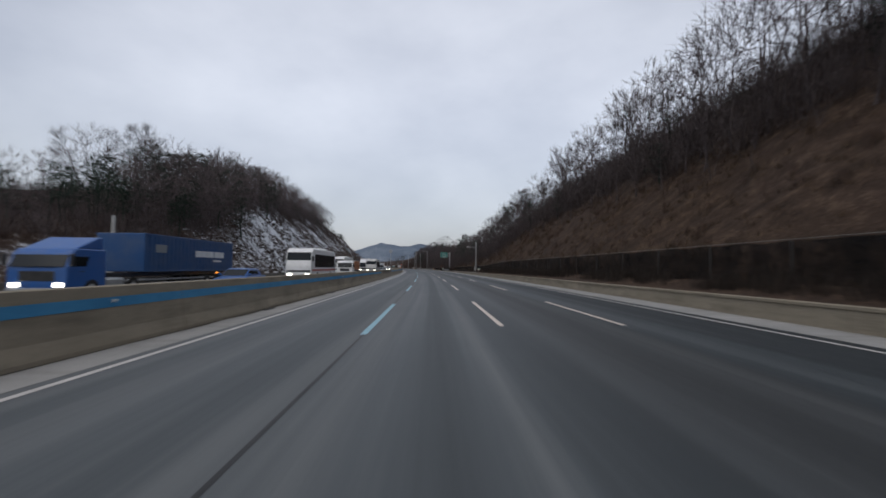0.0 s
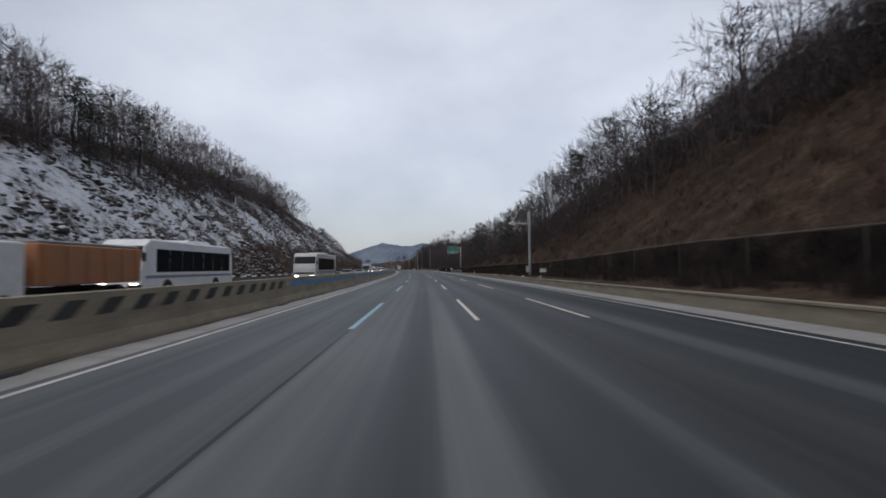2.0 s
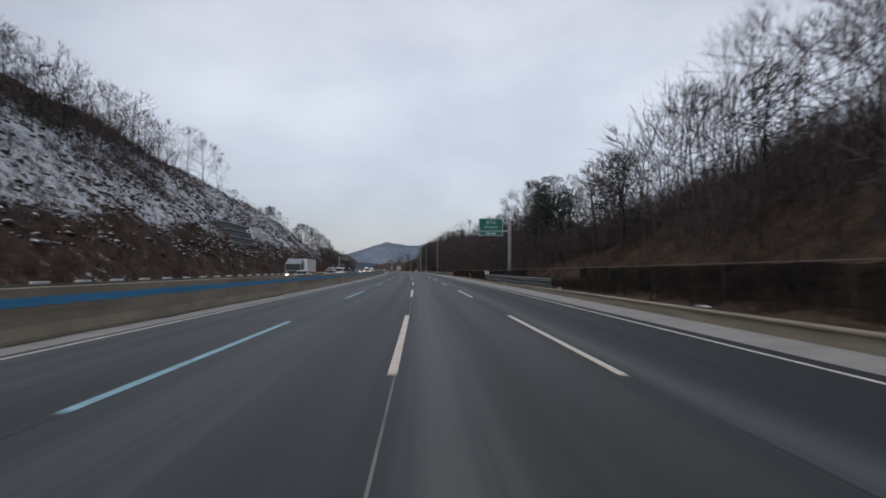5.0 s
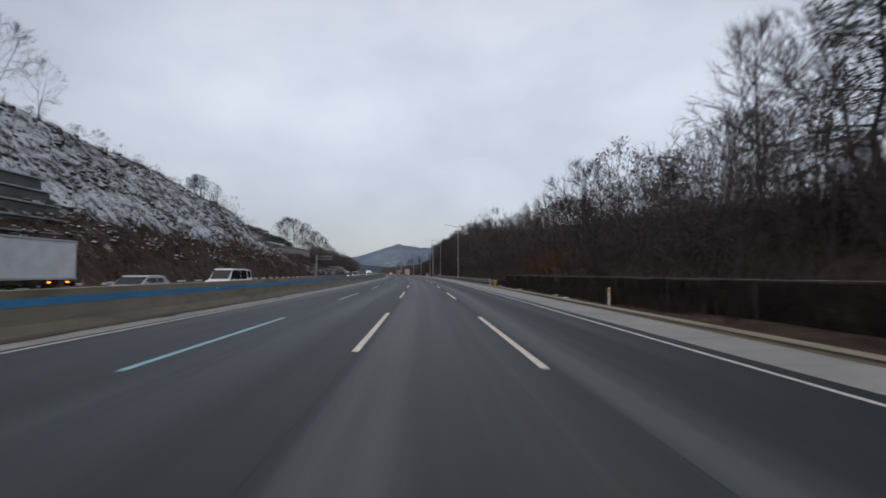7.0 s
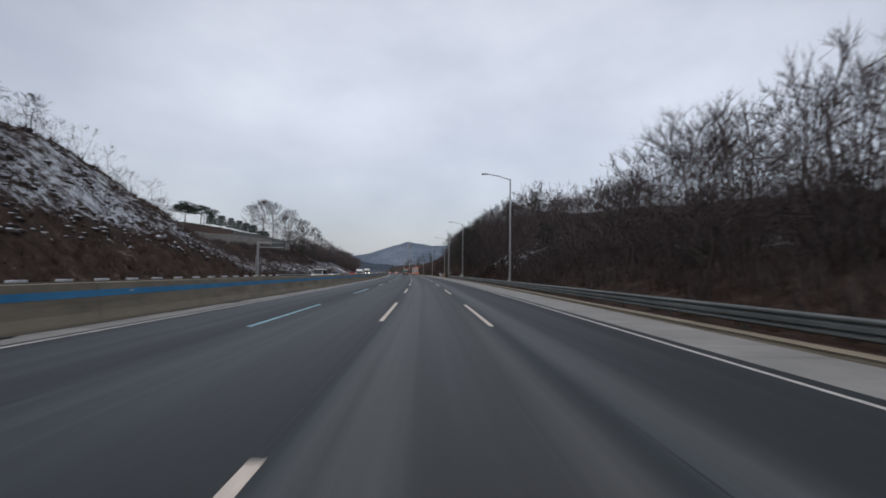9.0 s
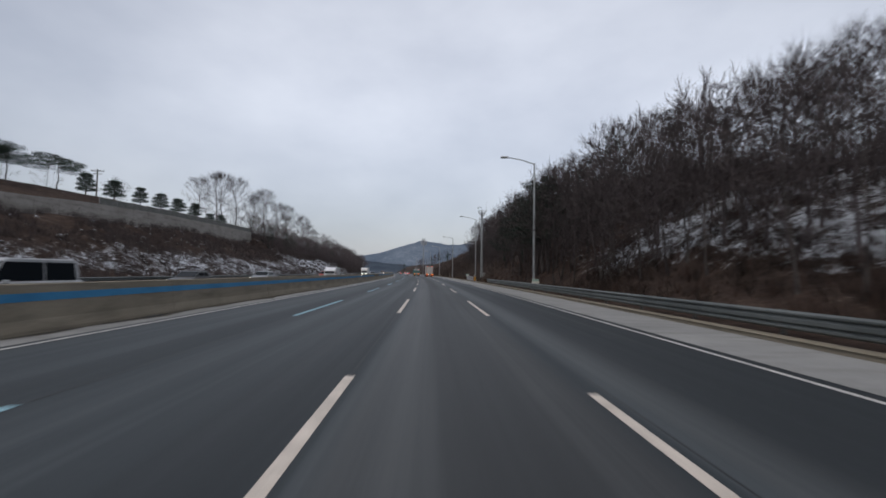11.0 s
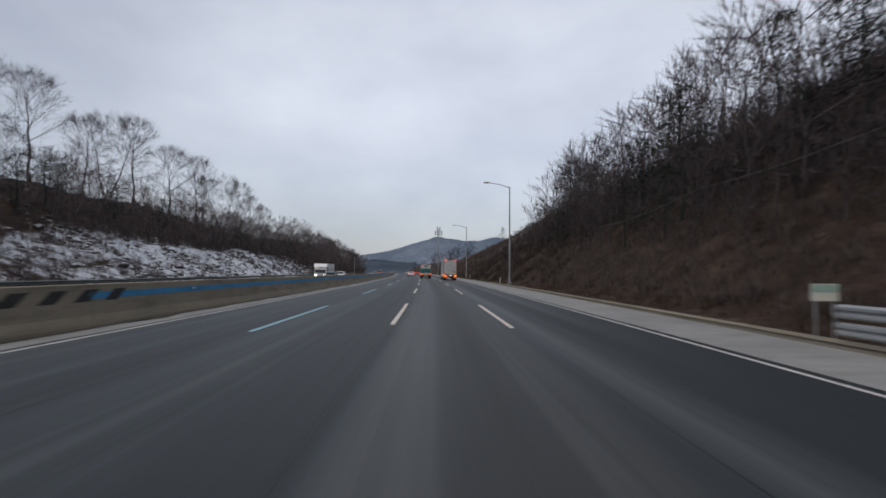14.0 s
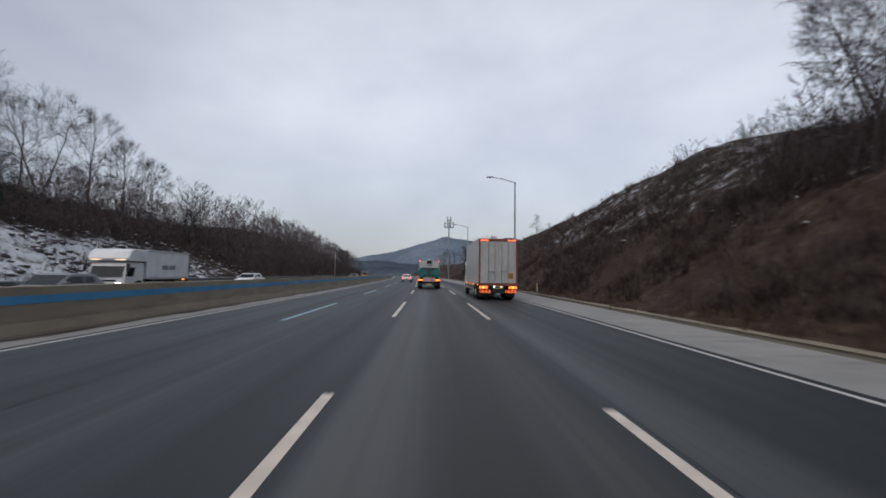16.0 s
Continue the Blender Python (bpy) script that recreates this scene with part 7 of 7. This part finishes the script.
def tanker(m, label):
    """A bulk tanker lorry: tapered teal vessel on a chassis, rear frame with lamps and striped bumper."""
    w, L = 2.45, 9.2
    t = thing("tanker_truck", m, label, "truck")
    bm = tubes(((0, 0.55, 1.95), (0, 1.5, 2.0), 0.72, 1.08), ((0, 1.5, 2.0), (0, 5.4, 2.0), 1.08), ((0, 5.4, 2.0), (0, 6.4, 1.95), 1.08, 0.75), n=26)
    v = part("vessel", bm, TEAL, t)
    part("hatch", tubes(((0, 2.4, 3.05), (0, 2.4, 3.25), 0.28), ((0, 4.4, 3.05), (0, 4.4, 3.25), 0.28), n=14), WHITE, v)
    part("walkway", boxes((-0.55, 0.55, 0.9, 5.9, 3.06, 3.10), bevel=0.01), STEEL, v)
    for sgn in (-1, 1):
        part("hand_rail", tubes(((sgn * 0.6, 0.9, 3.1), (sgn * 0.6, 0.9, 3.45), 0.02), ((sgn * 0.6, 0.9, 3.45), (sgn * 0.6, 5.9, 3.45), 0.02), ((sgn * 0.6, 5.9, 3.45), (sgn * 0.6, 5.9, 3.1), 0.02), n=6), STEEL, v)
        part("rear_drum", tubes(((sgn * 0.78, 0.1, 1.78), (sgn * 0.78, 0.75, 1.8), 0.44, 0.5), n=18), TEAL, t)
        part("work_lamp", tubes(((sgn * 0.85, 0.30, 2.62), (sgn * 0.85, 0.42, 2.62), 0.09), n=10), HEAD_OFF, t)
        part("top_marker", boxes((sgn * 1.0 - 0.07, sgn * 1.0 + 0.07, 0.20, 0.28, 2.99, 3.10), bevel=0.02), MARKER, t)
        part("mud_guard", boxes((sgn * 0.9 - 0.32, sgn * 0.9 + 0.32, 0.5, 3.2, 1.02, 1.06), bevel=0.01), BLACK, t)
    part("rear_frame", boxes((-1.1, -1.0, 0.2, 0.35, 1.0, 3.0), (1.0, 1.1, 0.2, 0.35, 1.0, 3.0), (-1.1, 1.1, 0.2, 0.35, 2.35, 2.5), bevel=0.02), STEEL, t)
    part("rear_box", boxes((-1.05, 1.05, 0.18, 0.6, 2.28, 2.98), bevel=0.05, seg=2), PALE, t)
    part("side_mark", boxes((-0.28, 0.28, 0.166, 0.178, 2.50, 2.62)), GREY, t)
    part("dark_hatch", boxes((-0.28, 0.28, 0.16, 0.2, 2.72, 3.12), bevel=0.03), DARK, t)
    part("ladder", boxes((-0.32, -0.27, 0.02, 0.07, 1.0, 2.28), (0.27, 0.32, 0.02, 0.07, 1.0, 2.28), *[(-0.3, 0.3, 0.02, 0.06, 1.05 + 0.28 * k, 1.09 + 0.28 * k) for k in range(5)], bevel=0.006), GREY, t)
    part("under_run_bar", boxes((-w / 2 + 0.03, w / 2 - 0.03, -0.02, 0.08, 0.42, 0.62), bevel=0.02), BLACK, t)
    bump = part("rear_bumper", boxes((-w / 2 + 0.62, w / 2 - 0.62, -0.05, 0.06, 0.80, 1.25), bevel=0.02), PALE, t)
    for sgn in (-1, 1):
        for k in range(3):
            x = sgn * (0.08 + 0.22 * k)
            bm = bmesh.new()
            f = [bm.verts.new(q) for q in ((x * 0.75, -0.056, 0.81), (x * 0.75 + sgn * 0.06, -0.056, 0.81), (x * 0.75 + sgn * 0.12, -0.056, 1.24), (x * 0.75 + sgn * 0.06, -0.056, 1.24))]
            bm.faces.new(f)
            g = bmesh.ops.extrude_face_region(bm, geom=list(bm.faces))
            bmesh.ops.translate(bm, verts=[q for q in g["geom"] if isinstance(q, bmesh.types.BMVert)], vec=(0, 0.004, 0))
            bmesh.ops.recalc_face_normals(bm, faces=bm.faces)
            part("red_stripe", bm, STRIPE_RED, bump)
    rear_lights(t, w, 0.98, True, y=-0.03)
    part("number_plate", boxes((-0.28, 0.28, -0.04, -0.02, 0.46, 0.60)), PLATE, t)
    chassis(t, 0.2, L - 0.6, w, 1.0)
    for y in (1.4, 2.7, L - 1.4):
        axle(t, y, 0.50, w / 2, 0.5)
    cab(t, L - 2.1, 2.1, w - 0.04, 2.8, TEAL, roof=False)
    return t


def dump_truck(m, label):
    w, L = 2.45, 7.6
    t = thing("dump_truck", m, label, "truck")
    b = part("tipper_body", extrude_profile([(0.1, 1.15), (0.0, 2.5), (5.2, 2.5), (5.2, 1.15)], -w / 2, w / 2, 0.04), ORANGE, t)
    for sgn in (-1, 1):
        for k in range(6):
            part("side_rib", boxes((sgn * (w / 2 + 0.03) - 0.035, sgn * (w / 2 + 0.03) + 0.035, 0.3 + 0.9 * k, 0.42 + 0.9 * k, 1.18, 2.48), bevel=0.01), ORANGE, b)
    part("tarpaulin", boxes((-w / 2 + 0.06, w / 2 - 0.06, 0.1, 5.1, 2.5, 2.62), bevel=0.05, seg=2), GREY, b)
    chassis(t, 0.1, L - 0.4, w, 1.05)
    rear_lights(t, w, 0.9, False)
    for y in (1.2, 2.5, L - 1.3):
        axle(t, y, 0.50, w / 2, 0.5)
    cab(t, L - 2.0, 2.0, w - 0.04, 2.5, WHITE, roof=False, lit=False)
    return t


def ahead(u, s):
    return road_pose(u, s, 0.0)


def oncoming(u, nose, length):
    """Nose at nose, pointing back towards the start."""
    return road_pose(u, nose + length, 0.0, 180)


# same direction
box_lorry(ahead(5.75, 482.5), "pale box truck with lit lights, their red glow painted on its rear frame", 11.0, 3.92, PALE, WHITE, frame=GLOW_RED, lit_rear=True)
tanker(ahead(1.55, 502.5), "teal bulk tanker truck with a red-and-white striped bumper")
car(ahead(-1.95, 541), "white and red hatchback with brake lights on", WHITE, rear_lit=True)
car(ahead(1.7, 600), "dark car with red tail lights on", BLACK, rear_lit=True)
car(ahead(-1.8, 640), "silver car with red tail lights on", SILVER, rear_lit=True)
# opposite direction
semi(oncoming(-18.4, 17.6, 15.9), "dark blue container truck with pale side marks", 15.9, 3.3, BLUE_BOX, BLUE, container=True, cab_h=2.3)
car(oncoming(-14.8, 27.0, 4.6), "dark blue saloon car beyond the barrier", BLUE, "sedan", length=4.6, height=1.45)
coach(oncoming(-14.8, 43.0, 12.0), "white coach with a red stripe and dark windows", WHITE, RED)
dump_truck(oncoming(-14.8, 69.0, 7.6), "dump truck with an orange body and white cab")
coach(oncoming(-18.4, 82.5, 12.0), "white coach with dark windows beyond the barrier", WHITE, GREY)
semi(oncoming(-18.4, 124.8, 16.3), "white semi-trailer truck with lit amber side markers", 16.3, 3.95, WHITE, WHITE, band=SILVER)
coach(oncoming(-14.8, 108.0, 11.8), "silver-white coach with long dark windows beyond the barrier", PALE, GREY, length=11.8)
car(oncoming(-14.8, 136.4, 4.8), "dark grey saloon car behind a trailer", GREY, "sedan", length=4.8, height=1.5)
car(oncoming(-14.8, 155.0, 4.6), "dark grey saloon car with headlights on", GREY, "sedan", head_lit=True, length=4.6, height=1.45)
semi(oncoming(-18.4, 215.5, 11.2), "semi-trailer truck with a blue-grey cab and white box", 11.2, 3.3, WHITE, GREY, cab_h=2.7)
car(oncoming(-14.8, 226.0, 4.7), "silver saloon car with a headlight on", SILVER, "sedan", head_lit=True, length=4.7, height=1.45)
car(oncoming(-14.8, 238.0, 4.9), "white van with dark windows", WHITE, "van", length=4.9, height=1.95)
car(oncoming(-18.4, 249.0, 4.9), "white delivery van with dark windows", WHITE, "van", length=4.9, height=1.95)
car(oncoming(-14.8, 328.0, 5.1), "silver passenger van with dark windows", SILVER, "van", length=5.1, height=1.92)
car(oncoming(-18.4, 349.0, 4.6), "dark saloon car with headlights on", BLACK, "sedan", head_lit=True, length=4.6, height=1.45)
car(oncoming(-18.4, 366.0, 4.7), "grey saloon car with headlights on", GREY, "sedan", head_lit=True, length=4.7, height=1.46)
box_lorry(oncoming(-14.8, 389.6, 4.35) @ Matrix.Scale(0.75, 4), "small white box truck with headlights on", 5.8, 2.75, WHITE, WHITE, axles=(1.2,))
car(oncoming(-18.4, 402.0, 4.6), "red saloon car beyond the barrier", RED, "sedan", length=4.6, height=1.45)
box_lorry(oncoming(-18.4, 482.2, 7.2), "white box truck with its box over the cab", 7.2, 2.95, WHITE, WHITE, marks=2, over=True)
car(oncoming(-18.4, 503.0, 4.7), "white saloon car with dark windows", WHITE, "sedan", length=4.7, height=1.45)
car(oncoming(-14.8, 471.6, 4.8), "dark grey saloon car beyond the barrier", GREY, "sedan", length=4.6, height=1.45)
car(oncoming(-14.8, 560.0, 4.6), "silver saloon car with headlights on", SILVER, "sedan", head_lit=True, length=4.6, height=1.45)
car(oncoming(-14.6, 585.0, 5.0), "orange service van with headlights on", ORANGE, "van", head_lit=True, length=5.0, height=2.0)
car(oncoming(-14.8, 204.3, 4.7), "silver saloon car passing a lorry", SILVER, "sedan", head_lit=True, length=4.7, height=1.45)
